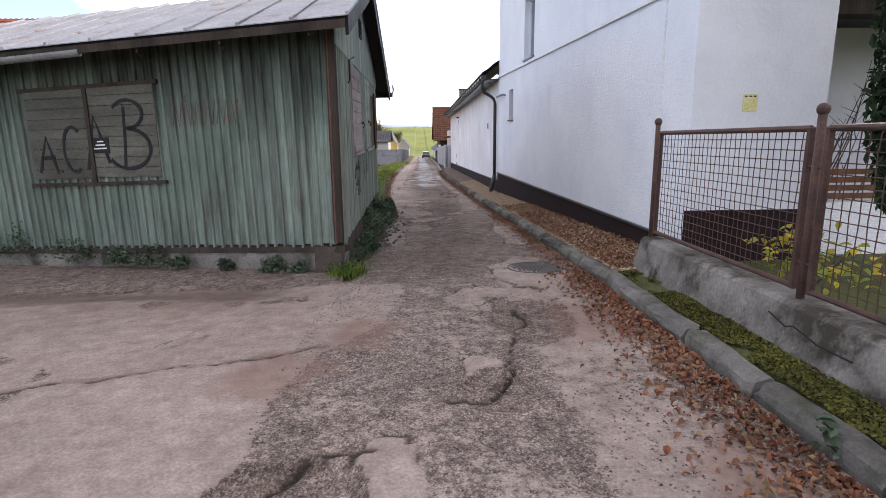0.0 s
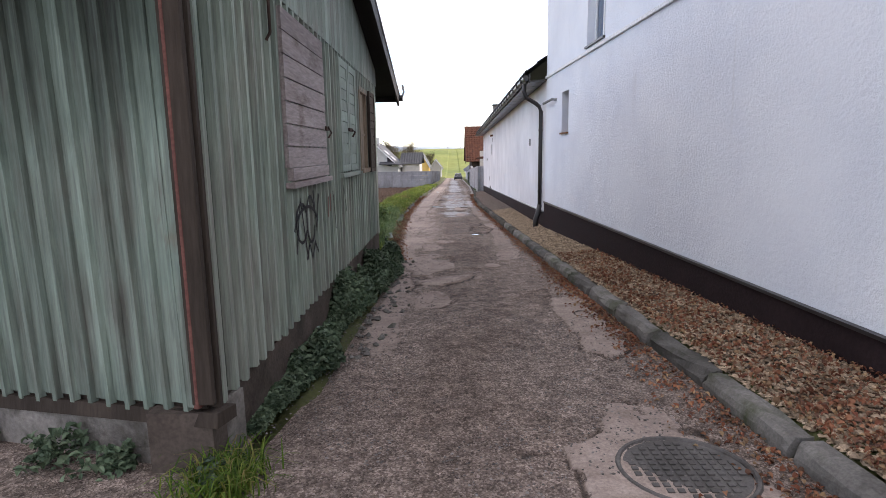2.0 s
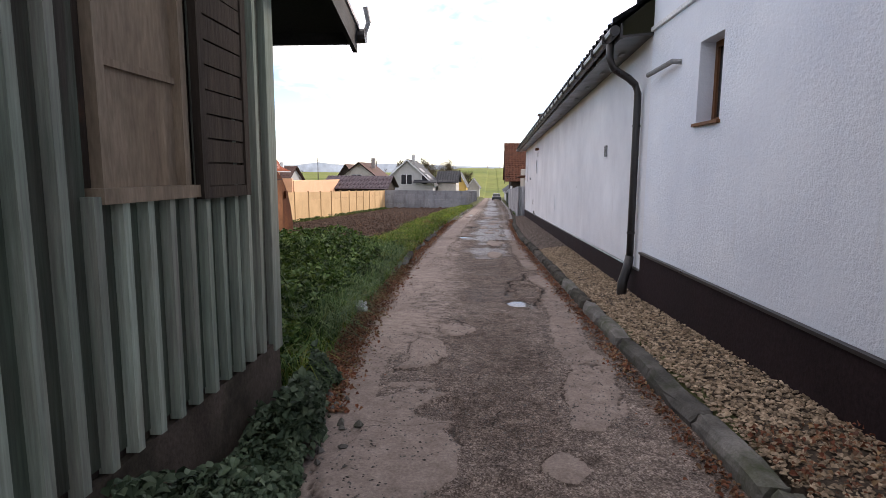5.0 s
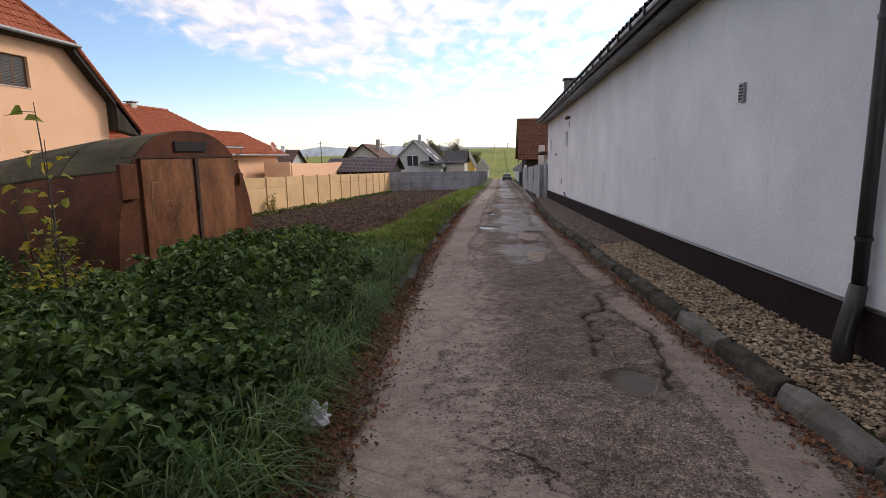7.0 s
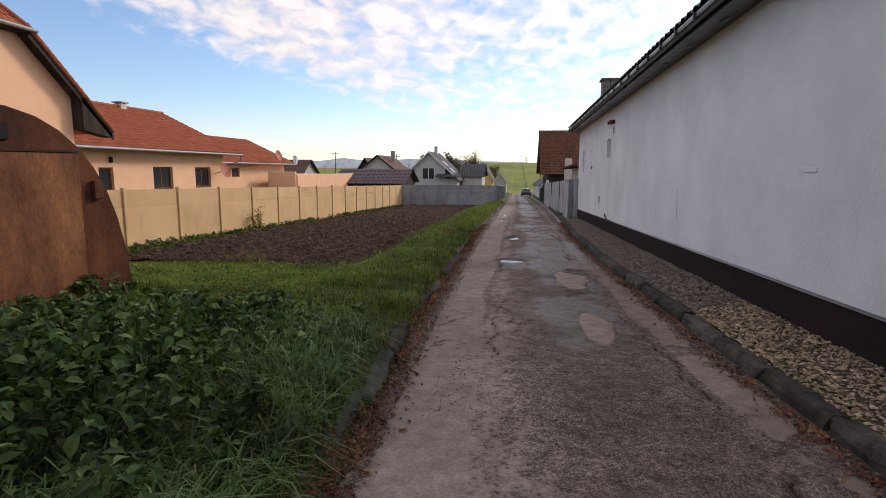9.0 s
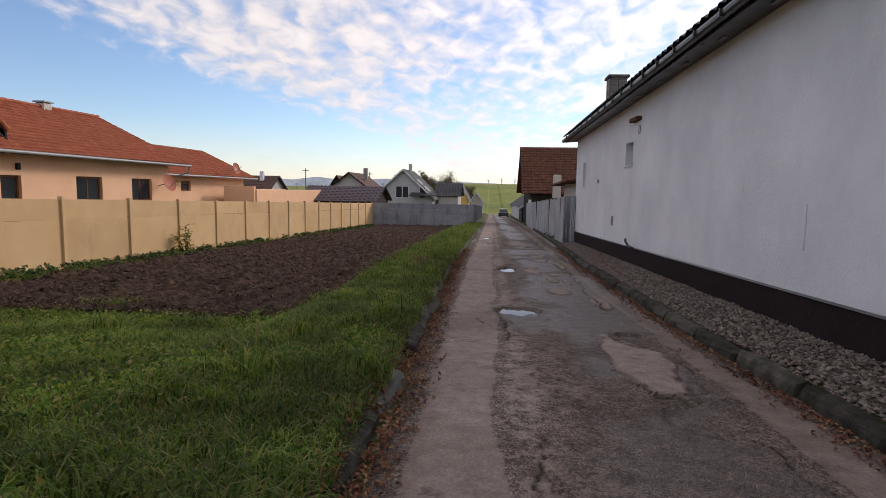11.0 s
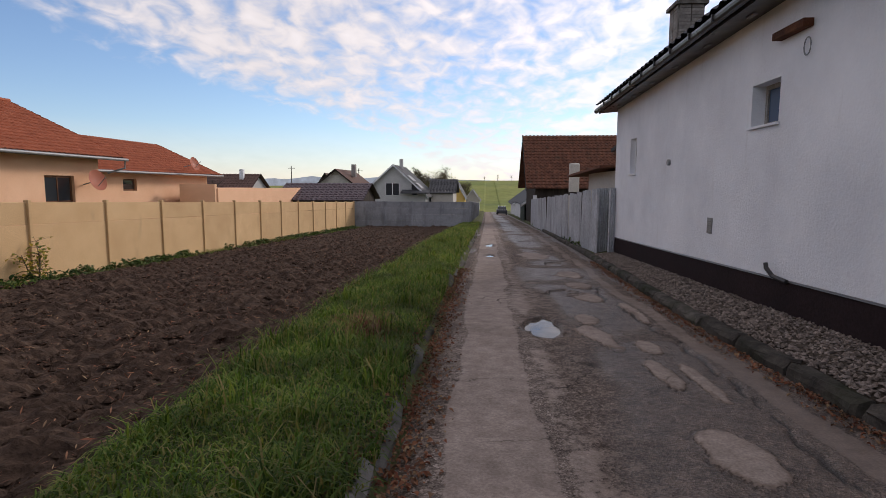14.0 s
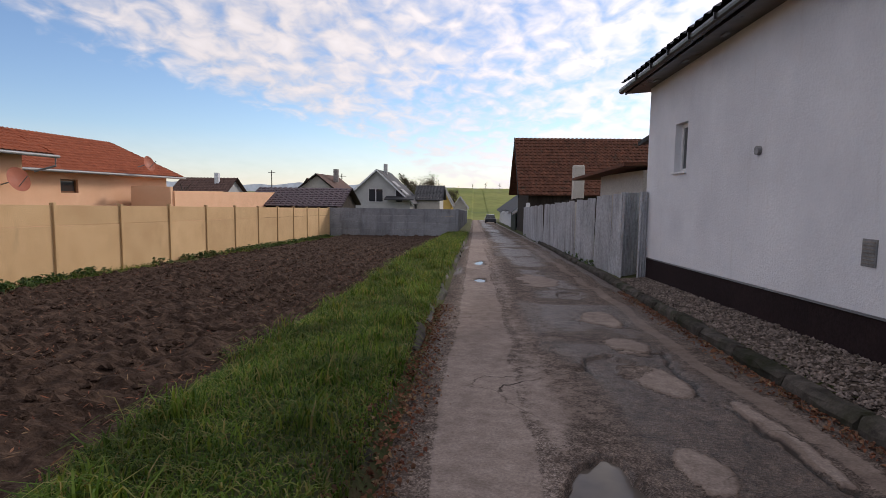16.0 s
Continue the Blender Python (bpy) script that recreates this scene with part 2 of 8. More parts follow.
def road_mat():
    """Broken asphalt: smooth pale slurry where the attribute 'smooth' is high, open chippings where low, damp where 'wet' is high."""
    m, nt, bs = node_mat("broken_asphalt")
    at, wt, rd, ck = (nt.nodes.new("ShaderNodeAttribute") for _ in range(4))
    at.attribute_name, wt.attribute_name, rd.attribute_name, ck.attribute_name = "smooth", "wet", "rust", "crack"
    sm, wet, rust = at.outputs["Fac"], wt.outputs["Fac"], rd.outputs["Fac"]
    big, mid, fine = link_noise(nt, 0.8, 5, 0.6), link_noise(nt, 7, 6, 0.65), link_noise(nt, 55, 3, 0.6)
    vo = nt.nodes.new("ShaderNodeTexVoronoi")
    vo.inputs["Scale"].default_value = 95
    ge = nt.nodes.new("ShaderNodeNewGeometry")
    nt.links.new(ge.outputs["Position"], vo.inputs["Vector"])
    chip = ramp_node(nt, vo.outputs["Color"], [(0.0, (0.085, 0.066, 0.056)), (0.5, (0.185, 0.147, 0.125)), (1.0, (0.39, 0.325, 0.282))])
    grit = link_noise(nt, 24, 6, 0.75)
    chip = mix_node(nt, 1.0, chip, range_node(nt, grit, 0.32, 0.68, 0.5, 1.5), "MULTIPLY")
    chip = mix_node(nt, 1.0, chip, range_node(nt, mid, 0.3, 0.7, 0.58, 1.38), "MULTIPLY")
    slurry = ramp_node(nt, mid, [(0.3, (0.215, 0.170, 0.146)), (0.7, (0.345, 0.283, 0.245))])
    slurry = mix_node(nt, 1.0, slurry, range_node(nt, fine, 0.25, 0.75, 0.72, 1.25), "MULTIPLY")
    slurry = mix_node(nt, range_node(nt, grit, 0.58, 0.68, 0.0, 0.7), slurry, chip)
    f = nt.nodes.new("ShaderNodeMath")
    f.operation = "MULTIPLY_ADD"
    nt.links.new(mix_node(nt, 0.5, mid, grit), f.inputs[0])
    f.inputs[1].default_value = 1.0
    nt.links.new(sm, f.inputs[2])
    mask = range_node(nt, f.outputs[0], 0.93, 1.05)
    col = mix_node(nt, mask, chip, slurry)
    col = mix_node(nt, range_node(nt, rust, 0.2, 1.0, 0.0, 0.75), col, (0.20, 0.125, 0.10))
    col = mix_node(nt, 1.0, col, range_node(nt, big, 0.3, 0.7, 0.86, 1.1), "MULTIPLY")
    col = mix_node(nt, range_node(nt, wet, 0.2, 0.9, 0.0, 0.8), col, mix_node(nt, 1.0, col, (0.47, 0.415, 0.375), "MULTIPLY"))
    # cracks: edges of warped cells, only where the surface has given way
    cv = nt.nodes.new("ShaderNodeTexVoronoi")
    cv.feature = "DISTANCE_TO_EDGE"
    cv.inputs["Scale"].default_value = 0.85
    wp = nt.nodes.new("ShaderNodeTexNoise")
    wp.inputs["Scale"].default_value, wp.inputs["Detail"].default_value = 2.2, 6
    nt.links.new(ge.outputs["Position"], wp.inputs["Vector"])
    ad = nt.nodes.new("ShaderNodeVectorMath")
    ad.operation = "MULTIPLY_ADD"
    nt.links.new(wp.outputs["Color"], ad.inputs[0])
    ad.inputs[1].default_value = (0.9, 0.9, 0)
    nt.links.new(ge.outputs["Position"], ad.inputs[2])
    nt.links.new(ad.outputs[0], cv.inputs["Vector"])
    crack = range_node(nt, cv.outputs["Distance"], 0.003, 0.011, 0.9, 0.0)
    crack = mix_node(nt, 1.0, crack, range_node(nt, link_noise(nt, 0.55, 4, 0.6), 0.57, 0.66), "MULTIPLY")
    col = mix_node(nt, crack, col, (0.022, 0.018, 0.015))
    col = mix_node(nt, range_node(nt, ck.outputs["Fac"], 0.25, 0.9, 0.0, 0.92), col, (0.024, 0.019, 0.016))
    nt.links.new(col, bs.inputs["Base Color"])
    nt.links.new(range_node(nt, wet, 0.6, 1.0, 0.9, 0.42), bs.inputs["Roughness"])
    nt.links.new(range_node(nt, wet, 0.6, 1.0, 0.06, 0.3), bs.inputs["Specular IOR Level"])
    hgt = mix_node(nt, mask, vo.outputs["Distance"], fine)
    stre = nt.nodes.new("ShaderNodeBump")
    stre.inputs["Distance"].default_value = 0.008
    nt.links.new(range_node(nt, mask, 0, 1, 0.9, 0.25), stre.inputs["Strength"])
    nt.links.new(hgt, stre.inputs["Height"])
    nt.links.new(stre.outputs[0], bs.inputs["Normal"])
    return m


def puddle_mat():
    m, nt, bs = node_mat("muddy_water")
    n = link_noise(nt, 3, 3)
    nt.links.new(ramp_node(nt, n, [(0.3, (0.075, 0.062, 0.052)), (0.7, (0.13, 0.11, 0.094))]), bs.inputs["Base Color"])
    bs.inputs["Roughness"].default_value = 0.06
    bs.inputs["IOR"].default_value = 1.33
    bs.inputs["Specular IOR Level"].default_value = 0.36
    bump_node(nt, bs, link_noise(nt, 14, 2), 0.03, 0.004)
    return m


M = {}
M["road"], M["puddle"] = road_mat(), puddle_mat()
M["ground"] = surface("grassy_soil", (0.055, 0.065, 0.025), (0.10, 0.105, 0.045), 0.6, 25, 0.95, 0.5, 0.02, stain=(0.09, 0.06, 0.04))
M["soil"] = surface("ploughed_soil", (0.026, 0.0165, 0.012), (0.105, 0.069, 0.050), 7.0, 38, 0.95, 0.9, 0.03, stain=(0.11, 0.075, 0.056), stain_at=(0.6, 0.8), stain_scale=7)
M["hill"] = surface("meadow", (0.13, 0.17, 0.035), (0.24, 0.25, 0.07), 0.03, 0.5, 0.95, 0.0, stain=(0.10, 0.12, 0.05), stain_scale=0.05)
M["sideplinth"] = surface("dark_brown_render", (0.045, 0.036, 0.030), (0.115, 0.094, 0.080), 2.2, 40, 0.92, 0.5, 0.01, stain=(0.035, 0.032, 0.024), stain_at=(0.5, 0.7))
M["oldframe"] = surface("faded_window_wood", (0.17, 0.13, 0.095), (0.28, 0.225, 0.17), 4, 50, 0.7, 0.3, 0.003, (1, 1, 0.2))
M["kerb"] = surface("weathered_concrete", (0.07, 0.066, 0.060), (0.185, 0.176, 0.162), 3, 60, 0.9, 0.5, 0.006, stain=(0.05, 0.058, 0.032), stain_at=(0.52, 0.70), vary=0.32)
M["darkkerb"] = surface("damp_mossy_concrete", (0.030, 0.026, 0.023), (0.115, 0.102, 0.088), 6, 60, 0.9, 0.6, 0.008, stain=(0.028, 0.032, 0.016), stain_at=(0.48, 0.68), vary=0.35)
M["oldwall"] = surface("old_mortar_wall", (0.095, 0.088, 0.080), (0.27, 0.255, 0.235), 2.4, 35, 0.92, 0.7, 0.014, stain=(0.055, 0.05, 0.04), stain_at=(0.50, 0.64), stain_scale=2.2)
# bluish whites: blue sky light on the shaded walls is mixed into the paint colour
M["white"] = roughcast("white_roughcast", (0.69, 0.73, 0.80), (0.80, 0.835, 0.885))
M["white2"] = roughcast("grey_white_roughcast", (0.65, 0.665, 0.70), (0.80, 0.815, 0.845), 22, 0.6, (0.48, 0.46, 0.43))
M["white_plain"] = surface("white_paint", (0.68, 0.70, 0.72), (0.8, 0.81, 0.82), 2, 40, 0.7, 0.1)
M["plinth"] = surface("brown_plinth_paint", (0.017, 0.0105, 0.0115), (0.032, 0.021, 0.022), 1.4, 30, 0.85, 0.35, 0.012, stain=(0.075, 0.06, 0.057), stain_at=(0.64, 0.85), stain_stretch=(1, 1, 0.25))
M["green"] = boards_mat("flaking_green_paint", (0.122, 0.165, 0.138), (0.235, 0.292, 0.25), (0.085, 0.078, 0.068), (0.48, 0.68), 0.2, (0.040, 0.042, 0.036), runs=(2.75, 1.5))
# darker green: shade of the recesses between battens is put into this colour
M["green_gap"] = boards_mat("recess_shade_green_paint", (0.055, 0.078, 0.060), (0.11, 0.14, 0.112), (0.06, 0.055, 0.047), (0.44, 0.64))
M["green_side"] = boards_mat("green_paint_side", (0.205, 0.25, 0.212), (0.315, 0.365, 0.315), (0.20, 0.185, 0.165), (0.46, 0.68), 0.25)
M["shutter_green"] = boards_mat("green_shutter_paint", (0.245, 0.295, 0.255), (0.33, 0.38, 0.335), (0.22, 0.21, 0.195), (0.55, 0.7))
M["greywood"] = surface("bare_grey_wood", (0.185, 0.155, 0.150), (0.38, 0.335, 0.325), 3, 55, 0.85, 0.7, 0.008, (1, 0.12, 1), stain=(0.075, 0.045, 0.036), stain_at=(0.56, 0.70), stain_stretch=(1, 0.35, 1), vary=0.22)
M["oldgreywood"] = surface("weathered_shutter_wood", (0.065, 0.062, 0.052), (0.15, 0.148, 0.125), 3, 55, 0.85, 0.5, 0.006, (0.12, 1, 1), vary=0.12)
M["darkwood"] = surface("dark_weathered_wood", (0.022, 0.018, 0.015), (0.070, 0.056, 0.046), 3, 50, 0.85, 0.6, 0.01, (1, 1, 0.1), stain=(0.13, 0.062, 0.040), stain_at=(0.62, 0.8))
M["black"] = surface("tarred_black_timber", (0.012, 0.012, 0.013), (0.028, 0.026, 0.026), 3, 40, 0.6, 0.2)
M["pvcblack"] = surface("dark_brown_gutter_metal", (0.018, 0.016, 0.016), (0.032, 0.029, 0.028), 2, 30, 0.35, 0.05)
M["iron"] = surface("rusty_iron", (0.03, 0.022, 0.02), (0.075, 0.045, 0.035), 5, 60, 0.7, 0.4, 0.003)
M["fencepaint"] = surface("brown_fence_paint", (0.055, 0.034, 0.030), (0.11, 0.066, 0.056), 5, 60, 0.55, 0.25, 0.002, stain=(0.15, 0.075, 0.05), stain_at=(0.6, 0.75), stain_scale=8)
M["tin"] = surface("galvanised_roof_sheet", (0.20, 0.205, 0.215), (0.36, 0.365, 0.385), 1.2, 20, 0.55, 0.1, metal=0.35, stain=(0.16, 0.085, 0.05), stain_at=(0.57, 0.74))
M["tinfence"] = surface("grey_tin_sheet", (0.38, 0.395, 0.42), (0.54, 0.555, 0.58), 1.1, 14, 0.6, 0.1, stain=(0.20, 0.19, 0.19), stain_at=(0.52, 0.72), stain_stretch=(1, 1, 0.12), metal=0.15, vary=0.08)
M["rust"] = surface("rusted_steel_sheet", (0.042, 0.017, 0.011), (0.145, 0.055, 0.029), 1.6, 30, 0.75, 0.35, 0.006, (1, 1, 0.6), stain=(0.19, 0.075, 0.034), stain_at=(0.55, 0.78), stain_scale=1.6)
M["rustdoor"] = surface("rusted_door_sheet", (0.075, 0.028, 0.016), (0.33, 0.145, 0.07), 2.6, 40, 0.72, 0.35, 0.005, (1, 1, 0.45), stain=(0.26, 0.17, 0.11), stain_at=(0.56, 0.75), stain_stretch=(1, 1, 0.3), stain_scale=3)
M["tarp"] = surface("mossy_tar_sheet", (0.045, 0.039, 0.027), (0.115, 0.10, 0.062), 2, 30, 0.9, 0.4, 0.01, vary=0.12)
M["ochre"] = surface("ochre_concrete_panel", (0.57, 0.375, 0.195), (0.67, 0.465, 0.255), 1.0, 40, 0.85, 0.15, 0.003, vary=0.06, stain=(0.42, 0.30, 0.17), stain_at=(0.6, 0.85), stain_stretch=(1, 1, 0.3))
M["greypanel"] = surface("grey_concrete_panel", (0.22, 0.23, 0.25), (0.32, 0.335, 0.36), 0.8, 20, 0.9, 0.2, 0.004, vary=0.08, stain=(0.17, 0.175, 0.19), stain_at=(0.5, 0.7), stain_stretch=(1, 1, 0.3))
M["orange"] = surface("apricot_render", (0.80, 0.475, 0.29), (0.87, 0.55, 0.355), 0.8, 60, 0.9, 0.12, 0.003)
M["tile"] = surface("orange_clay_tile", (0.27, 0.078, 0.040), (0.43, 0.138, 0.074), 2.2, 30, 0.7, 0.2, 0.004, stain=(0.22, 0.07, 0.04), stain_at=(0.55, 0.8), stain_scale=5)
M["oldtile"] = surface("old_brown_tile", (0.085, 0.038, 0.026), (0.185, 0.082, 0.052), 2.5, 20, 0.85, 0.3, 0.008, stain=(0.055, 0.045, 0.032), stain_at=(0.55, 0.75))
M["browntile"] = surface("brown_roof_tile", (0.10, 0.062, 0.052), (0.16, 0.10, 0.082), 2.0, 20, 0.8, 0.2)
M["greytile"] = surface("dark_grey_roof_tile", (0.045, 0.046, 0.05), (0.085, 0.087, 0.092), 2.0, 20, 0.7, 0.2)
M["plumtile"] = surface("plum_metal_tile", (0.075, 0.055, 0.062), (0.12, 0.09, 0.10), 2.0, 20, 0.5, 0.1)
M["greyrender"] = surface("pale_grey_render", (0.44, 0.44, 0.43), (0.54, 0.54, 0.53), 0.8, 30, 0.9, 0.1)
M["winwood"] = surface("brown_window_wood", (0.12, 0.055, 0.03), (0.22, 0.11, 0.055), 4, 50, 0.55, 0.2, 0.003, (1, 1, 0.2))
M["pvcwhite"] = surface("white_window_plastic", (0.66, 0.67, 0.68), (0.76, 0.77, 0.78), 3, 40, 0.4, 0.02)
M["glass"] = glass_mat("dark_window_glass")
# blue base tint puts a sky reflection into the pane's own colour
M["blueglass"] = glass_mat("sky_reflecting_glass", (0.06, 0.10, 0.17))
M["blind"] = surface("grey_roller_blind", (0.10, 0.098, 0.095), (0.15, 0.147, 0.142), 3, 40, 0.6, 0.1)
M["chimney"] = surface("grey_chimney_brick", (0.20, 0.185, 0.17), (0.33, 0.31, 0.29), 3, 30, 0.9, 0.4, 0.01, vary=0.15)
M["dish"] = surface("terracotta_dish_paint", (0.36, 0.12, 0.075), (0.44, 0.16, 0.10), 3, 40, 0.5, 0.05)
M["gutter"] = surface("grey_zinc_gutter", (0.22, 0.225, 0.23), (0.31, 0.315, 0.32), 3, 30, 0.55, 0.05, metal=0.3)
M["paint_black"] = surface("black_spray_paint", (0.012, 0.012, 0.014), (0.03, 0.03, 0.032), 6, 50, 0.6, 0.0)
M["paint_red"] = surface("faded_red_spray_paint", (0.11, 0.05, 0.042), (0.19, 0.085, 0.07), 6, 50, 0.7, 0.0)
M["chalk"] = surface("chalk_scratches", (0.24, 0.15, 0.10), (0.32, 0.21, 0.15), 6, 50, 0.9, 0.0)
M["paper_yellow"] = surface("pale_yellow_paper", (0.62, 0.58, 0.25), (0.70, 0.66, 0.34), 6, 50, 0.8, 0.0)
M["paper"] = surface("crumpled_white_plastic", (0.62, 0.64, 0.67), (0.78, 0.79, 0.81), 6, 50, 0.5, 0.2)
M["gravel"] = surface("river_gravel", (0.19, 0.135, 0.088), (0.44, 0.345, 0.245), 9, 60, 0.8, 0.2, island=0.5)
# bed toned dark so its colour carries the shade between the stones
M["gravelbed"] = surface("gap_shade_gravel_bed", (0.035, 0.027, 0.021), (0.10, 0.078, 0.060), 14, 60, 0.9, 0.6, 0.01)
M["palegravel"] = surface("grey_cream_gravel", (0.11, 0.087, 0.074), (0.27, 0.222, 0.192), 9, 60, 0.8, 0.2, island=0.45)
M["chips"] = surface("loose_road_chippings", (0.085, 0.078, 0.072), (0.20, 0.185, 0.175), 9, 60, 0.85, 0.2, island=0.55)
M["deadleaf"] = leaf_mat("dead_leaves", [(0.13, 0.045, 0.026), (0.20, 0.075, 0.04), (0.27, 0.135, 0.075), (0.10, 0.05, 0.035), (0.33, 0.22, 0.12)], 0.75)
M["grass"] = leaf_mat("grass_blades", [(0.026, 0.058, 0.009), (0.058, 0.115, 0.016), (0.105, 0.185, 0.028), (0.16, 0.215, 0.042), (0.25, 0.21, 0.09)], 0.55, 0.5, 0.4)
M["nettle"] = leaf_mat("nettle_leaves", [(0.016, 0.038, 0.011), (0.037, 0.079, 0.021), (0.075, 0.135, 0.039), (0.15, 0.21, 0.075)], 0.5, 0.5, 0.2)
M["ivy"] = leaf_mat("ground_ivy_leaves", [(0.035, 0.058, 0.034), (0.066, 0.10, 0.058), (0.115, 0.155, 0.095)], 0.5)
M["autumn"] = leaf_mat("maple_leaves", [(0.14, 0.20, 0.05), (0.22, 0.235, 0.05), (0.42, 0.33, 0.05), (0.11, 0.155, 0.04)], 0.6, 0.35, 0.4)
M["longgrass"] = leaf_mat("long_limp_grass", [(0.022, 0.055, 0.015), (0.05, 0.105, 0.03), (0.095, 0.165, 0.055), (0.18, 0.245, 0.11)], 0.5, 0.5, 0.25)
M["brownleaf"] = leaf_mat("last_brown_leaves", [(0.10, 0.075, 0.04), (0.14, 0.11, 0.06), (0.09, 0.085, 0.05)], 0.7)
M["thuja"] = leaf_mat("thuja_scales", [(0.010, 0.024, 0.010), (0.02, 0.042, 0.016), (0.035, 0.06, 0.024)], 0.65)
M["bark"] = surface("grey_brown_bark", (0.06, 0.05, 0.042), (0.12, 0.10, 0.085), 6, 40, 0.9, 0.4)
M["moss"] = leaf_mat("moss_tufts", [(0.035, 0.038, 0.010), (0.075, 0.080, 0.015), (0.13, 0.122, 0.026), (0.06, 0.042, 0.025)], 0.9)
# pale blue is the haze of distance, put into the mountains' base colour
M["haze"] = surface("hazed_mountain", (0.48, 0.54, 0.61), (0.54, 0.60, 0.66), 0.004, 0.02, 1.0, 0.0)
M["cast"] = surface("cast_iron_cover", (0.06, 0.056, 0.052), (0.13, 0.122, 0.115), 6, 50, 0.6, 0.4, 0.004)
M["beige"] = surface("beige_plaster", (0.50, 0.47, 0.42), (0.60, 0.57, 0.52), 1, 30, 0.9, 0.1)
M["yellow"] = surface("yellow_render", (0.66, 0.44, 0.12), (0.74, 0.52, 0.18), 1, 30, 0.9, 0.1)
M["carpaint"] = surface("dark_car_paint", (0.03, 0.035, 0.045), (0.05, 0.055, 0.065), 1, 30, 0.3, 0.0)
M["greengate"] = surface("dark_green_gate_paint", (0.025, 0.04, 0.032), (0.045, 0.06, 0.048), 1, 30, 0.6, 0.1)


# ---- building helpers ----
def tri_mesh(name, V, F, mats, smooth=False):
    """A mesh from arrays of points and triangles."""
    me = bpy.data.meshes.new(name)
    V, F = np.asarray(V, dtype=np.float32), np.asarray(F, dtype=np.int32)
    me.vertices.add(len(V))
    me.vertices.foreach_set("co", V.ravel())
    me.loops.add(F.size)
    me.loops.foreach_set("vertex_index", F.ravel())
    me.polygons.add(len(F))
    me.polygons.foreach_set("loop_start", np.arange(0, F.size, F.shape[1], dtype=np.int32))
    me.polygons.foreach_set("use_smooth", np.full(len(F), smooth))
    me.update(calc_edges=True)
    me.validate()
    for m in mats if isinstance(mats, (list, tuple)) else [mats]:
        me.materials.append(m)
    return me


class Geo:
    """Collects simple solids into one mesh."""

    def __init__(self):
        self.v, self.f = [], []

    def add(self, verts, faces):
        k = len(self.v)
        self.v.extend(tuple(p) for p in verts)
        self.f.extend(tuple(i + k for i in fc) for fc in faces)
        return self

    def box(self, x0, y0, z0, x1, y1, z1, m=None, bevel=0.0):
        if bevel:
            return self.bevel_box(x0, y0, z0, x1, y1, z1, bevel, m)
        p = [Vector(c) for c in ((x0, y0, z0), (x1, y0, z0), (x1, y1, z0), (x0, y1, z0), (x0, y0, z1), (x1, y0, z1), (x1, y1, z1), (x0, y1, z1))]
        return self.add([m @ q for q in p] if m else p, [(0, 3, 2, 1), (4, 5, 6, 7), (0, 1, 5, 4), (1, 2, 6, 5), (2, 3, 7, 6), (3, 0, 4, 7)])

    def bevel_box(self, x0, y0, z0, x1, y1, z1, b, m=None):
        bm = bmesh.new()
        bmesh.ops.create_cube(bm, size=1.0)
        for v in bm.verts:
            v.co = Vector(((x0, x1)[v.co.x > 0], (y0, y1)[v.co.y > 0], (z0, z1)[v.co.z > 0]))
        bmesh.ops.bevel(bm, geom=bm.edges[:], offset=b, segments=2, profile=0.6, affect="EDGES")
        if m:
            bm.transform(m)
        bm.verts.index_update()
        self.add([v.co.copy() for v in bm.verts], [[v.index for v in f.verts] for f in bm.faces])
        bm.free()
        return self

    def prism(self, base, top):
        """A solid between two like polygons."""
        n = len(base)
        side = [(i, (i + 1) % n, n + (i + 1) % n, n + i) for i in range(n)]
        return self.add(list(base) + list(top), [tuple(reversed(range(n))), tuple(range(n, 2 * n))] + side)

    def tube(self, path, r, n=10, cap=True):
        """A round bar along a path; r is one radius or one for each point."""
        path = [Vector(p) for p in path]
        rs = r if isinstance(r, (list, tuple)) else [r] * len(path)
        k = len(self.v)
        for i, p in enumerate(path):
            d = (path[min(i + 1, len(path) - 1)] - path[max(i - 1, 0)]).normalized()
            a = d.orthogonal().normalized() if abs(d.z) > 0.95 else d.cross(Vector((0, 0, 1))).normalized()
            b = d.cross(a)
            for j in range(n):
                t = 2 * math.pi * j / n
                self.v.append(tuple(p + rs[i] * (math.cos(t) * a + math.sin(t) * b)))
        for i in range(len(path) - 1):
            for j in range(n):
                q = k + i * n
                self.f.append((q + j, q + (j + 1) % n, q + n + (j + 1) % n, q + n + j))
        if cap:
            self.f.append(tuple(k + j for j in reversed(range(n))))
            self.f.append(tuple(k + (len(path) - 1) * n + j for j in range(n)))
        return self

    def ball(self, c, r, seg=10, rings=6, squash=1.0):
        k = len(self.v)
        for i in range(rings + 1):
            ph = math.pi * i / rings
            for j in range(seg):
                t = 2 * math.pi * j / seg
                self.v.append((c[0] + r * math.sin(ph) * math.cos(t), c[1] + r * math.sin(ph) * math.sin(t), c[2] + r * squash * math.cos(ph)))
        for i in range(rings):
            for j in range(seg):
                self.f.append((k + i * seg + j, k + (i + 1) * seg + j, k + (i + 1) * seg + (j + 1) % seg, k + i * seg + (j + 1) % seg))
        return self

    def mesh(self, name, mat, weld=False):
        me = bpy.data.meshes.new(name)
        me.from_pydata(self.v, [], self.f)
        me.validate()
        bm = bmesh.new()
        bm.from_mesh(me)
        if weld:
            bmesh.ops.remove_doubles(bm, verts=bm.verts[:], dist=0.0005)
        bmesh.ops.recalc_face_normals(bm, faces=bm.faces[:])
        bm.to_mesh(me)
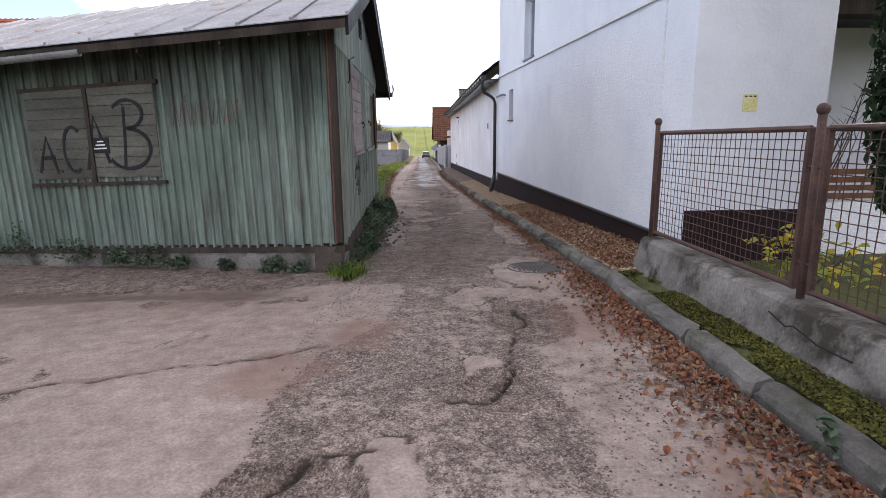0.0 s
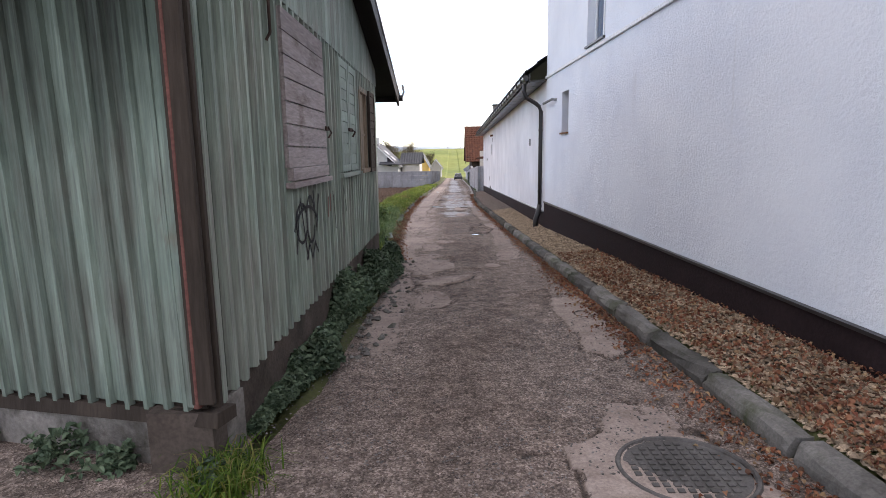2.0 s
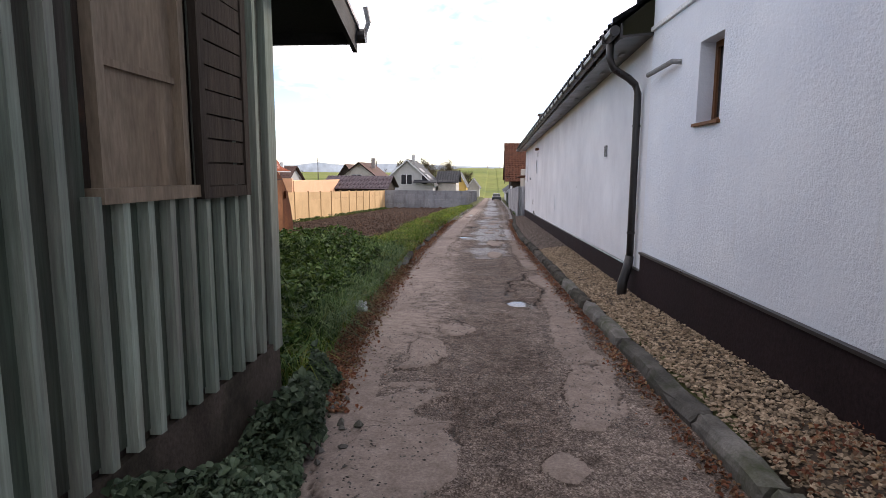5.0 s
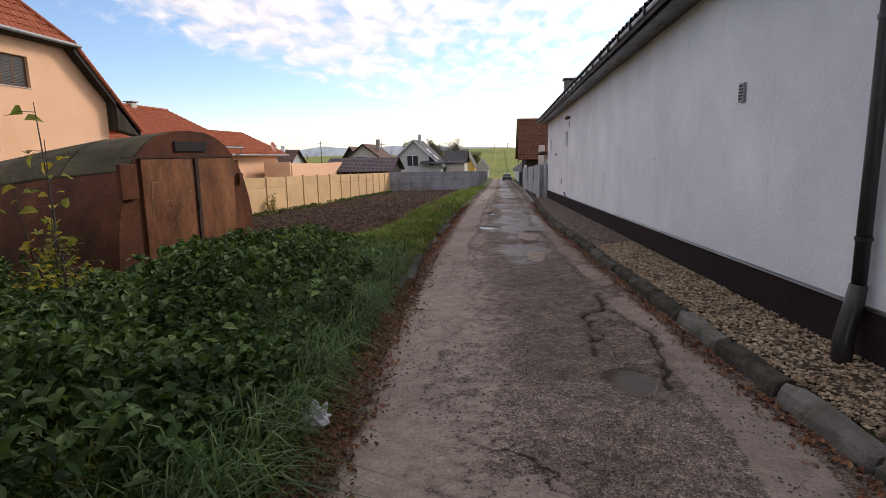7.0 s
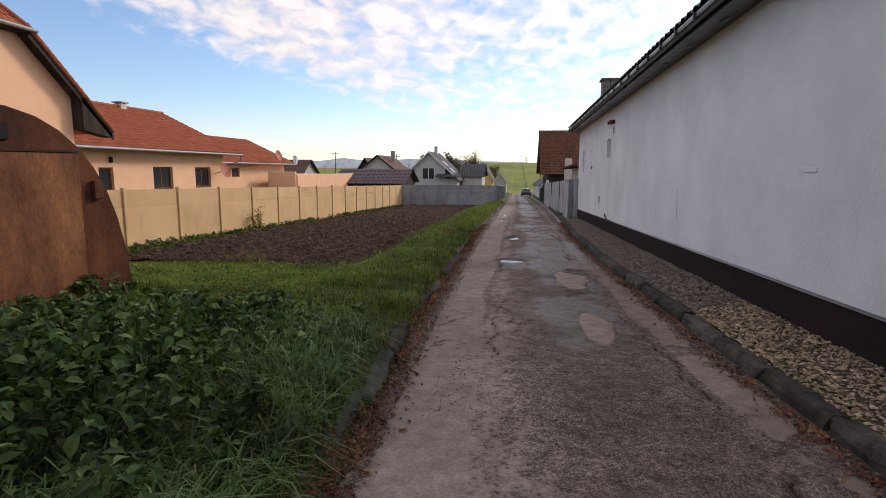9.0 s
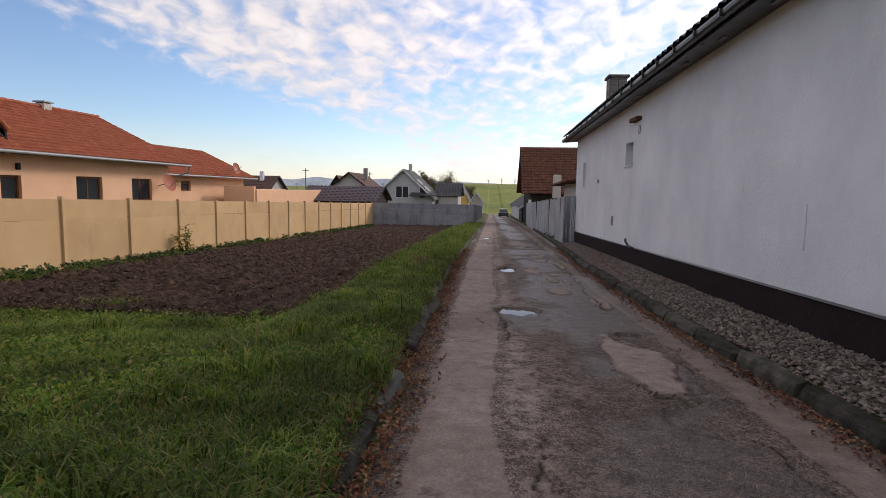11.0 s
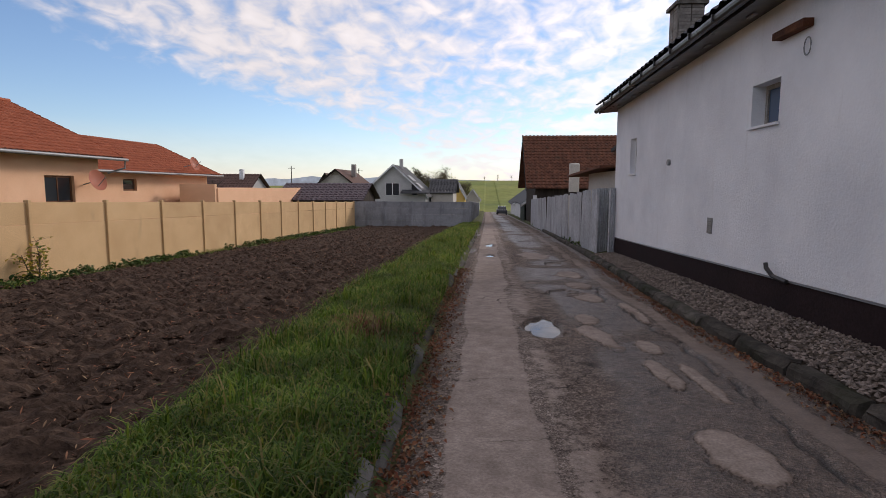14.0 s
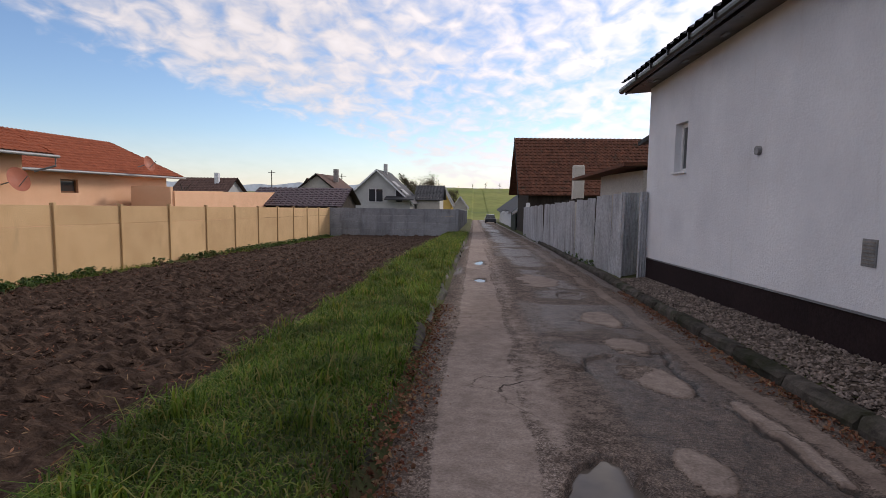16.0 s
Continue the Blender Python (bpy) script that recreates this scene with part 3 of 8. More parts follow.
        bm.free()
        me.materials.append(mat)
        return me


def attach(ob, parent):
    ob.parent = parent
    ob.matrix_parent_inverse = parent_world[parent.name].inverted()
    return ob


parent_world = {}


def thing(name, at, label, category, group="", kind="", turn=0.0):
    ob = new(name)
    ob.empty_display_size = 0.2
    ob.matrix_basis = pose(*at, 0, 0, turn)
    parent_world[ob.name] = ob.matrix_basis.copy()
    return tagged(ob, label, category, group, kind)


def part(name, geo, mat, parent, label="", smooth=False):
    me = geo.mesh(name, mat, name == "wall") if isinstance(geo, Geo) else geo
    if smooth:
        me.polygons.foreach_set("use_smooth", [True] * len(me.polygons))
    ob = new(name, me)
    parent_world[ob.name] = Matrix.Identity(4)
    attach(ob, parent)
    return tagged(ob, label)


def solo(name, geo, mat, label, category, group="", kind="", smooth=False):
    me = geo.mesh(name, mat) if isinstance(geo, Geo) else geo
    if smooth:
        me.polygons.foreach_set("use_smooth", [True] * len(me.polygons))
    ob = new(name, me)
    parent_world[ob.name] = Matrix.Identity(4)
    return tagged(ob, label, category, group, kind)


def piece(name, me, m, parent):
    """A repeat that shares its mesh, standing at m in the world."""
    ob = new(name, me)
    attach(ob, parent)
    ob.matrix_basis = m
    parent_world[ob.name] = m.copy()
    return ob


def frame_on(origin, along, out):
    """Axes on a wall: x runs along it, y points out of it, z up."""
    a, o = Vector(along).normalized(), Vector(out).normalized()
    m = Matrix((a, o, Vector((0, 0, 1)))).transposed().to_4x4()
    m.translation = origin
    return m


def holed_wall(m, length, z0, z1, thick, holes, top=None):
    """A thick wall in the axes m with openings (a0, a1, b0, b1) through it. top(a) gives a sloping upper edge."""
    geo = Geo()
    us = sorted({0.0, length, *(h[0] for h in holes), *(h[1] for h in holes)})
    for a0, a1 in zip(us, us[1:]):
        mid = (a0 + a1) / 2
        cuts = sorted((h[2], h[3]) for h in holes if h[0] <= mid <= h[1])
        lo = z0
        for c0, c1 in cuts:
            if c0 > lo:
                geo.box(a0, -thick, lo, a1, 0, c0, m)
            lo = c1
        t0, t1 = (top(a0), top(a1)) if top else (z1, z1)
        b = [(a0, -thick, lo), (a1, -thick, lo), (a1, 0, lo), (a0, 0, lo)]
        t = [(a0, -thick, t0), (a1, -thick, t1), (a1, 0, t1), (a0, 0, t0)]
        geo.prism([m @ Vector(p) for p in b], [m @ Vector(p) for p in t])
    return geo


def tile_slope(m, width, run, tile_w, tile_h, amp, step, thick=0.05, hip_l=0.0, hip_r=0.0):
    """A tiled roof slope in axes m: x along the eave, y up the slope, z out. hip_l/hip_r cut the sides in towards the ridge."""
    rows, seg = max(1, round(run / tile_h)), 6
    cols = max(1, round(width / tile_w))
    V, F = [], []
    xs = np.linspace(0, width, cols * seg + 1)
    wave = amp * np.cos(2 * np.pi * xs / (width / cols))
    for r in range(rows):
        for e, lift in ((0.0, step), (1.0, 0.0)):
            y = run * (r + e) / rows
            f = y / run
            x0, x1 = hip_l * f, width - hip_r * f
            xx = np.clip(xs, x0, x1)
            V.append(np.stack([xx, np.full_like(xs, y), wave + lift], 1))
    V = np.array(V)
    nr, nc = V.shape[0], V.shape[1]
    idx = np.arange(nr * nc).reshape(nr, nc)
    quads = np.stack([idx[:-1, :-1], idx[:-1, 1:], idx[1:, 1:], idx[1:, :-1]], -1).reshape(-1, 4)
    P = V.reshape(-1, 3)
    R = np.array(m.to_3x3())
    P = P @ R.T + np.array(m.translation)
    low = np.array([[0, 0, -thick], [width, 0, -thick], [width - hip_r, run, -thick], [hip_l, run, -thick]]) @ R.T + np.array(m.translation)
    k = len(P)
    P = np.concatenate([P, low])
    T = np.concatenate([quads[:, [0, 1, 2]], quads[:, [0, 2, 3]], [[k, k + 2, k + 1], [k, k + 3, k + 2]]])
    return P, T


def scatter_leaves(centres, size, tilt, rng, stretch=1.6, fold=0.25):
    """Pointed oval leaves, folded along the midrib: seven points, six faces each."""
    n = len(centres)
    az, el = rng.uniform(0, 2 * np.pi, n), rng.normal(0, tilt, n)
    s = size * rng.uniform(0.55, 1.3, n)
    d = np.stack([np.cos(az) * np.cos(el), np.sin(az) * np.cos(el), np.sin(el)], 1)
    sd = np.stack([-np.sin(az), np.cos(az), rng.normal(0, 0.35, n)], 1)
    up = np.cross(d, sd)
    L, W = (s * stretch)[:, None], s[:, None]
    tip = centres + d * L * 0.5 - up * W * fold * 0.8
    low, mid = centres - d * L * 0.5, centres + up * W * fold * 0.1
    c0, e0 = centres - d * L * 0.22 + sd * W * 0.42 + up * W * fold, centres - d * L * 0.22 - sd * W * 0.42 + up * W * fold
    c1, e1 = centres + d * L * 0.12 + sd * W * 0.40 + up * W * fold * 0.8, centres + d * L * 0.12 - sd * W * 0.40 + up * W * fold * 0.8
    V = np.stack([low, c0, c1, tip, e1, e0, mid], 1).reshape(-1, 3)
    k = np.arange(n)[:, None] * 7
    F = np.concatenate([k + np.array([t]) for t in ((0, 1, 6), (1, 2, 6), (2, 3, 6), (3, 4, 6), (4, 5, 6), (5, 0, 6))])
    return V, F


def blades(roots, height, width, lean, rng):
    """Arching grass blades: seven points, five faces each."""
    n = len(roots)
    az = rng.uniform(0, 2 * np.pi, n)
    h = height * rng.uniform(0.45, 1.25, n)
    d = np.stack([np.cos(az), np.sin(az), np.zeros(n)], 1)
    s = np.stack([-np.sin(az), np.cos(az), np.zeros(n)], 1) * (width * rng.uniform(0.6, 1.3, n))[:, None]
    bend = (lean * rng.uniform(0.3, 1.4, n))[:, None]
    up = np.array([0, 0, 1.0])
    H = h[:, None]
    low = roots + up * H * 0.45 + d * H * bend * 0.10
    mid = roots + up * H * (0.82 - 0.12 * bend) + d * H * bend * 0.40
    tip = roots + up * H * (1.02 - 0.48 * bend) + d * H * bend * 0.95
    V = np.stack([roots - s, roots + s, low - s * 0.85, low + s * 0.85, mid - s * 0.6, mid + s * 0.6, tip], 1).reshape(-1, 3)
    k = np.arange(n)[:, None] * 7
    F = np.concatenate([k + np.array([t]) for t in ((0, 1, 3), (0, 3, 2), (2, 3, 5), (2, 5, 4), (4, 5, 6))])
    return V, F


def stones(centres, size, rng, flat=0.6):
    """Small irregular stones of eight faces."""
    n = len(centres)
    base = np.array([[1, 0, 0], [-1, 0, 0], [0, 1, 0], [0, -1, 0], [0, 0, 1], [0, 0, -1]], float)
    tri = np.array([[0, 2, 4], [2, 1, 4], [1, 3, 4], [3, 0, 4], [2, 0, 5], [1, 2, 5], [3, 1, 5], [0, 3, 5]])
    az = rng.uniform(0, 2 * np.pi, n)
    c, s = np.cos(az), np.sin(az)
    sc = size * rng.uniform(0.5, 1.4, n)
    P = base[None] * rng.uniform(0.6, 1.2, (n, 6, 1)) + rng.normal(0, 0.14, (n, 6, 3))
    P[:, :, 2] *= flat
    Q = np.stack([P[..., 0] * c[:, None] - P[..., 1] * s[:, None], P[..., 0] * s[:, None] + P[..., 1] * c[:, None], P[..., 2]], -1)
    V = (Q * sc[:, None, None] + centres[:, None, :]).reshape(-1, 3)
    F = (np.arange(n)[:, None, None] * 6 + tri[None]).reshape(-1, 3)
    return V, F


def stuff(name, VF, mat, label, category):
    return tagged(new(name, tri_mesh(name, VF[0], VF[1], mat)), label, category, kind="stuff")


def fnoise(x, y, scale, seed, octaves=3):
    """Smooth value noise on arrays."""
    out, amp, tot = 0.0, 1.0, 0.0
    for o in range(octaves):
        rng = np.random.RandomState(seed + o)
        tab = rng.rand(64, 64)
        u, v = np.asarray(x) * scale * 2 ** o + 31.7, np.asarray(y) * scale * 2 ** o + 17.3
        i, j = np.floor(u).astype(int), np.floor(v).astype(int)
        f, g = u - i, v - j
        f, g = f * f * (3 - 2 * f), g * g * (3 - 2 * g)
        t = lambda a, b: tab[a % 64, b % 64]
        out = out + amp * ((t(i, j) * (1 - f) + t(i + 1, j) * f) * (1 - g) + (t(i, j + 1) * (1 - f) + t(i + 1, j + 1) * f) * g)
        tot += amp
        amp *= 0.5
    return out / tot


def sstep(x, a, b):
    t = np.clip((np.asarray(x, float) - a) / (b - a), 0, 1)
    return t * t * (3 - 2 * t)


# ---- lie of the land ----
KERB_Y = [-6, 2.6, 6, 10, 14, 18, 24, 30, 37, 41, 46, 60, 90, 150]
KERB_X = [1.85, 1.95, 2.06, 1.93, 1.82, 1.70, 1.57, 1.43, 1.46, 1.62, 1.8, 2.1, 2.3, 2.6]
EDGE_Y = [6.2, 8, 12.8, 16.8, 20, 24, 29, 36, 40, 47, 68, 110, 150]
EDGE_X = [-1.0, -0.8, -0.78, -1.18, -1.34, -1.54, -1.63, -1.75, -1.76, -1.7, -1.55, -1.5, -1.5]
DROP = 0.034


def kerb_x(y):
    return np.interp(y, KERB_Y, KERB_X)


def edge_x(y):
    return np.interp(y, EDGE_Y, EDGE_X)


def fall(y):
    """Height of the lane's line: an even fall, then level, then the hill."""
    y = np.asarray(y, float)
    return -DROP * np.minimum(y, 145) + hill(y)


def hill(y):
    return 8.0 * sstep(y, 165, 330) + 3.0 * sstep(y, 320, 600)


def bank(y):
    return 0.02 + 0.11 * sstep(y, 19.5, 23)


def land(x, y):
    """Ground height outside the lane."""
    x, y = np.asarray(x, float), np.asarray(y, float)
    xl, xr = edge_x(y), kerb_x(y)
    left = xl - x
    h = bank(y) * sstep(left, 0.0, 0.12)
    h = h - (0.48 * sstep(left, 1.2, 2.4)) * sstep(y, 25, 32) * (y < 120)
    right = x - xr
    h = np.where(right > 0.16, 0.09 + 0.06 * sstep(right, 0.1, 0.9), h)
    h = np.where((left < 0) & (right <= 0.16), -0.12, h)
    h = np.where(((y < 6.6) & (right <= 0.16)) | ((y < 9.4) & (x < -0.95)), -0.12, h)
    return fall(y) + h - 0.62 * hill(y) * (1 - sstep(x, -75, -18))


# potholes: x, y, half width, half length, depth
HOLES = [(1.0, 4.75, 0.36, 0.60, 0.04), (-0.55, 2.15, 0.34, 0.34, 0.06), (0.45, 3.2, 0.22, 0.30, 0.035), (-0.06, 10.82, 0.24, 0.40, 0.02),
         (0.1, 14.1, 0.16, 0.25, 0.03), (0.5, 12.95, 0.2, 0.22, 0.03), (1.27, 11.05, 0.2, 0.42, 0.03), (0.55, 17.2, 0.16, 0.25, 0.03),
         (0.95, 19.4, 0.26, 0.75, 0.05), (0.86, 18.3, 0.2, 0.30, 0.05), (0.62, 26.4, 0.3, 0.4, 0.04), (-0.45, 35.85, 0.27, 0.64, 0.085),
         (-0.36, 30.0, 0.30, 0.80, 0.05), (0.75, 28.8, 0.2, 0.35, 0.04), (0.2, 38.5, 0.3, 0.5, 0.04), (-1.0, 45.5, 0.12, 0.35, 0.05),
         (-0.97, 49.6, 0.14, 0.7, 0.05), (0.6, 43.4, 0.25, 0.5, 0.05), (0.6, 52, 0.4, 0.8, 0.05)]
WATER = (9, 11, 12, 15, 16)
# pale slurry patches: x, y, half width, half length, turn in degrees
PATCHES_NEAR = [(1.32, 6.72, 0.42, 0.78, 0), (0.72, 5.45, 0.5, 0.42, 0), (-0.06, 10.82, 0.28, 0.46, 0), (0.14, 12.05, 0.50, 0.27, 38), (-0.17, 13.4, 0.36, 0.98, 0),
                (-0.2, 15.6, 0.22, 0.5, 0), (1.24, 14.6, 0.22, 0.85, -8), (1.58, 9.9, 0.25, 1.1, 0), (0.05, 16.6, 0.2, 0.3, 0), (0.97, 18.8, 0.17, 0.17, 0),
                (0.42, 3.55, 0.14, 0.25, 0), (-0.2, 2.2, 0.16, 0.4, 0), (0.9, 13.3, 0.14, 0.2, 0)]
PATCHES_FAR = [(0.56, 27.9, 0.28, 0.95, 0), (0.52, 24.5, 0.18, 0.9, 0), (0.17, 36.3, 0.16, 0.36, 0), (0.14, 35.3, 0.15, 0.5, 8), (0.56, 34.85, 0.11, 0.30, 0),
               (0.42, 34.0, 0.11, 0.5, 0), (0.68, 33.7, 0.07, 0.6, 0), (0.45, 38.1, 0.22, 0.55, 0), (0.56, 39.4, 0.20, 0.42, 0), (0.62, 41.05, 0.30, 0.62, 0),
               (0.9, 36.9, 0.1, 0.7, 0), (0.35, 32.3, 0.2, 0.5, 0), (0.85, 31.2, 0.13, 0.6, 0), (0.3, 45.5, 0.4, 1.0, 0)]
# open cracks and broken edges, each a line in plan
CRACKS = [[(1.12, 21.3), (1.02, 20.6), (1.24, 19.9), (1.29, 19.4), (1.2, 18.8), (1.08, 18.1)], [(1.02, 20.6), (0.8, 20.2), (0.78, 19.4), (0.66, 18.9)],
          [(-0.02, 30.72), (-0.3, 30.88), (-0.62, 30.8), (-0.72, 30.1), (-0.62, 29.4), (-0.66, 28.6)], [(0.95, 35.2), (0.9, 33.5), (0.8, 31.8), (0.85, 30.6)],
          [(-0.07, 38.1), (-0.02, 38.7), (0.17, 39.04), (0.5, 39.15), (0.7, 38.95), (0.93, 39.1), (0.78, 38.4), (0.70, 37.5), (0.82, 37.1), (0.82, 36.2), (0.95, 35.2)],
          [(0.1, 3.04), (0.42, 3.08), (0.56, 3.49), (0.62, 4.0), (0.74, 4.4), (0.9, 5.0)],
          [(-0.9, 2.1), (-0.6, 2.45), (-0.34, 2.5)], [(-0.5, 12.5), (-0.3, 12.4), (0.0, 12.42), (0.25, 12.75)], [(-0.02, 11.48), (0.35, 11.95), (0.58, 12.45)]]
CRACKS_FINE = [[(-0.5, 12.5), (-0.32, 11.9), (-0.28, 11.2)], [(-5, 2.7), (-2.75, 3.43), (-1.45, 3.83), (-0.84, 4.09)], [(1.08, 22.2), (1.0, 24), (0.9, 25.5), (0.75, 26.4)],
               [(0.3, 27.2), (0.5, 26.85), (0.85, 27.1), (0.95, 28.2)], [(0.4, 43.2), (0.6, 43.7), (0.9, 43.5)], [(-0.5, 26.0), (-0.62, 24.6), (-0.55, 23.4)]]


def ellipse(x, y, e, seed):
    """0 at the centre of a ragged ellipse, 1 at its rim."""
    a = radians(e[4]) if len(e) == 5 and abs(e[4]) > 1 else 0.0
    px, py = x - e[0], y - e[1]
    dx, dy = (px * math.cos(a) + py * math.sin(a)) / e[2], (py * math.cos(a) - px * math.sin(a)) / e[3]
    r = np.sqrt(dx * dx + dy * dy)
    n = fnoise(x, y, 2.1, seed, 2) - 0.5
    k = fnoise(x, y, 8.0, seed + 7, 3) - 0.5
    return r * (1 + 0.85 * n + 0.35 * k)


def line_distance(x, y, line):
    d = np.full(x.shape, 9.0)
    for (x0, y0), (x1, y1) in zip(line, line[1:]):
        ux, uy = x1 - x0, y1 - y0
        t = np.clip(((x - x0) * ux + (y - y0) * uy) / (ux * ux + uy * uy), 0, 1)
        d = np.minimum(d, np.hypot(x - x0 - t * ux, y - y0 - t * uy))
    return d


def road_surface(x, y):
    """Height and the wear masks of the lane."""
    z = fall(y) + 0.022 * (fnoise(x, y, 0.9, 3, 3) - 0.5) - 0.012 * (x / 2) ** 2
    broken = fnoise(x, y, 1.4, 40, 4)
    sm = 0.36 + 0.5 * (fnoise(x, y, 0.55, 11, 4) - 0.5)
    wet = 0.3 * sstep(fnoise(x, y, 0.5, 23, 3), 0.52, 0.66)
    rust = 0.8 * sstep(fnoise(x, y, 0.8, 57, 4), 0.58, 0.72) * sstep(9 - y, 0, 5)
    crack = np.zeros_like(z)
    wob = 0.22 * (fnoise(x, y, 0.9, 77, 4) - 0.5)
    xl, xr = edge_x(y), kerb_x(y)
    # the left wheel track, worn smooth and pale
    tc = np.interp(y, [9, 13, 18, 22, 27, 36, 50, 90], [-0.42, -0.56, -0.98, -0.95, -1.07, -1.1, -1.05, -0.9])
    tw = np.interp(y, [9, 13, 18, 22, 36, 90], [0.14, 0.18, 0.26, 0.28, 0.29, 0.3])
    sm = sm + 0.62 * (1 - sstep(np.abs(x - tc - wob) - tw, -0.06, 0.05)) * sstep(y, 8.4, 9.6)
    sm = sm + 0.17 * (1 - sstep(np.abs(x + 0.32 - wob), 0.3, 0.42)) * sstep(y, 14, 17)
    # the strip beside the kerb
    rc = np.interp(y, [13, 19, 23, 27, 30, 34, 38, 42, 60], [1.3, 1.36, 1.33, 1.28, 1.16, 1.08, 1.08, 1.2, 1.4])
    rw = np.interp(y, [13, 19, 23, 27, 31, 34, 38, 60], [0.16, 0.18, 0.24, 0.23, 0.17, 0.11, 0.08, 0.1])
    sm = sm + 0.6 * (1 - sstep(np.abs(x - rc - 1.2 * wob) - rw, -0.05, 0.04)) * sstep(y, 13.5, 15) * sstep(broken, 0.24, 0.36)
    # damp, open surface between the two
    mid = sstep(x - tc - tw, 0.15, 0.45) * sstep(y, 16, 24)
    wet = wet + 0.42 * mid * sstep(y, 17, 27) + 0.12 * sstep(y, 20, 32)
    sm = sm - 0.12 * mid
    heart = (1 - sstep(np.abs(x - 0.45 - wob), 0.3, 0.7)) * sstep(y, 6, 8)
    sm = sm - 0.2 * heart
    wet = wet + heart * (0.16 + 0.3 * sstep(broken, 0.4, 0.6))
    # earth gathered against the kerb and along the verge
    dirt = np.maximum((1 - sstep(xr - x + 0.8 * wob, 0.10, 0.26)) * sstep(y, 7, 9), (1 - sstep(x - xl + 0.8 * wob, 0.14, 0.40)) * sstep(y, 14, 17))
    sm = sm - 0.6 * dirt
    wet = wet + 0.55 * dirt
    # pale old surfacing at the side turning
    turn = sstep(np.interp(y, [2, 3.3, 3.9, 4.7, 5.7], [-0.9, -0.92, -0.8, -0.34, -0.2]) + 0.6 * wob - x, 0, 0.12) * sstep(6.3 - y, 0, 0.4)
    sm = sm + 0.7 * turn * sstep(broken, 0.2, 0.3)
    wet = wet * (1 - 0.7 * turn) + 0.22 * turn * sstep(y - 3.83 - 0.29 * (x + 1.45), 0, 0.06)
    sm = sm + 0.22 * (1 - sstep(np.abs(x - 1.25 - wob), 0.3, 0.5)) * sstep(8 - y, 0, 2)
    for i, e in enumerate(PATCHES_NEAR + PATCHES_FAR):
        size = 2 * max(e[2], e[3])
        near = (np.abs(x - e[0]) < size) & (np.abs(y - e[1]) < size)
        if near.any():
            r = ellipse(x[near], y[near], e, 100 + i)
            ragged = fnoise(x[near], y[near], 2.6, 300 + i, 2)
            sm[near] = np.maximum(sm[near], (1.15 if i < 5 else 1.0) * (1 - sstep(r, 0.93, 1.0)))
            z[near] += 0.014 * (1 - sstep(r, 0.94, 1.0))
            rim = np.exp(-((r - 1.06) / 0.05) ** 2) * sstep(ragged, 0.42, 0.6)
            wet[near] = np.maximum(wet[near] * sstep(r, 0.85, 1.0) + 0.06, 0.8 * rim)
            crack[near] = np.maximum(crack[near], 0.85 * rim)
            z[near] -= 0.016 * rim
    for i, e in enumerate(HOLES):
        near = (np.abs(x - e[0]) < 2.4 * e[2]) & (np.abs(y - e[1]) < 2.4 * e[3])
        if near.any():
            r = ellipse(x[near], y[near], e[:4], 200 + i) * (1 + 0.5 * (fnoise(x[near], y[near], 5.0, 260 + i, 2) - 0.5))
            inside = 1 - sstep(r, 0.88, 1.02)
            z[near] -= e[4] * inside * (0.75 + 0.25 * (1 - np.clip(r, 0, 1)))
            if i != 3:
                sm[near] = sm[near] * (1 - 0.8 * (1 - sstep(r, 1.0, 1.12)))
                wet[near] = np.maximum(wet[near], (0.95 if i in WATER else 0.4) * (1 - sstep(r, 1.0, 1.4)))
            crack[near] = np.maximum(crack[near], 0.55 * np.exp(-((r - 0.98) / 0.05) ** 2) * (y[near] > e[1] - 0.2 * e[3]))
    for lines, width in ((CRACKS, 0.019), (CRACKS_FINE, 0.011)):
        for k, line in enumerate(lines):
            ax, ay = [p[0] for p in line], [p[1] for p in line]
            near = (x > min(ax) - 0.4) & (x < max(ax) + 0.4) & (y > min(ay) - 0.4) & (y < max(ay) + 0.4)
            if near.any():
                px, py = x[near], y[near]
                d = line_distance(px + 0.22 * (fnoise(px, py, 3.1, 400 + k, 3) - 0.5), py + 0.22 * (fnoise(px, py, 3.1, 450 + k, 3) - 0.5), line)
                w = width * (0.4 + 1.3 * fnoise(px, py, 2.3, 480 + k, 2))
                c = 1 - sstep(d, 0.6 * w, 1.5 * w)
                crack[near] = np.maximum(crack[near], c)
                z[near] -= 1.2 * w * c
                wet[near] = np.maximum(wet[near], 0.7 * (1 - sstep(d, 2 * w, 5 * w)))
    # a damp gully in front of the shed
    g = np.exp(-((y - 5.9 - 0.06 * (-1.05 - x)) / (0.14 + 0.35 * fnoise(x, y, 0.8, 44))) ** 2) * sstep(-x, 1.1, 2.0)
    wet = np.maximum(wet, 1.0 * g)
    z = z - 0.04 * g
    chips = np.clip(1 - sm * 1.6, 0, 1)
    z = z + chips * 0.012 * (fnoise(x, y, 14, 5, 2) - 0.5)
    return z, np.clip(sm, 0, 1.2), np.clip(wet, 0, 1), np.clip(rust, 0, 1), np.clip(crack, 0, 1)


def grid_faces(nr, nc, base=0):
    idx = np.arange(nr * nc).reshape(nr, nc) + base
    a, b, c, d = idx[:-1, :-1].ravel(), idx[:-1, 1:].ravel(), idx[1:, 1:].ravel(), idx[1:, :-1].ravel()
    return np.stack([a, b, c, d], 1)


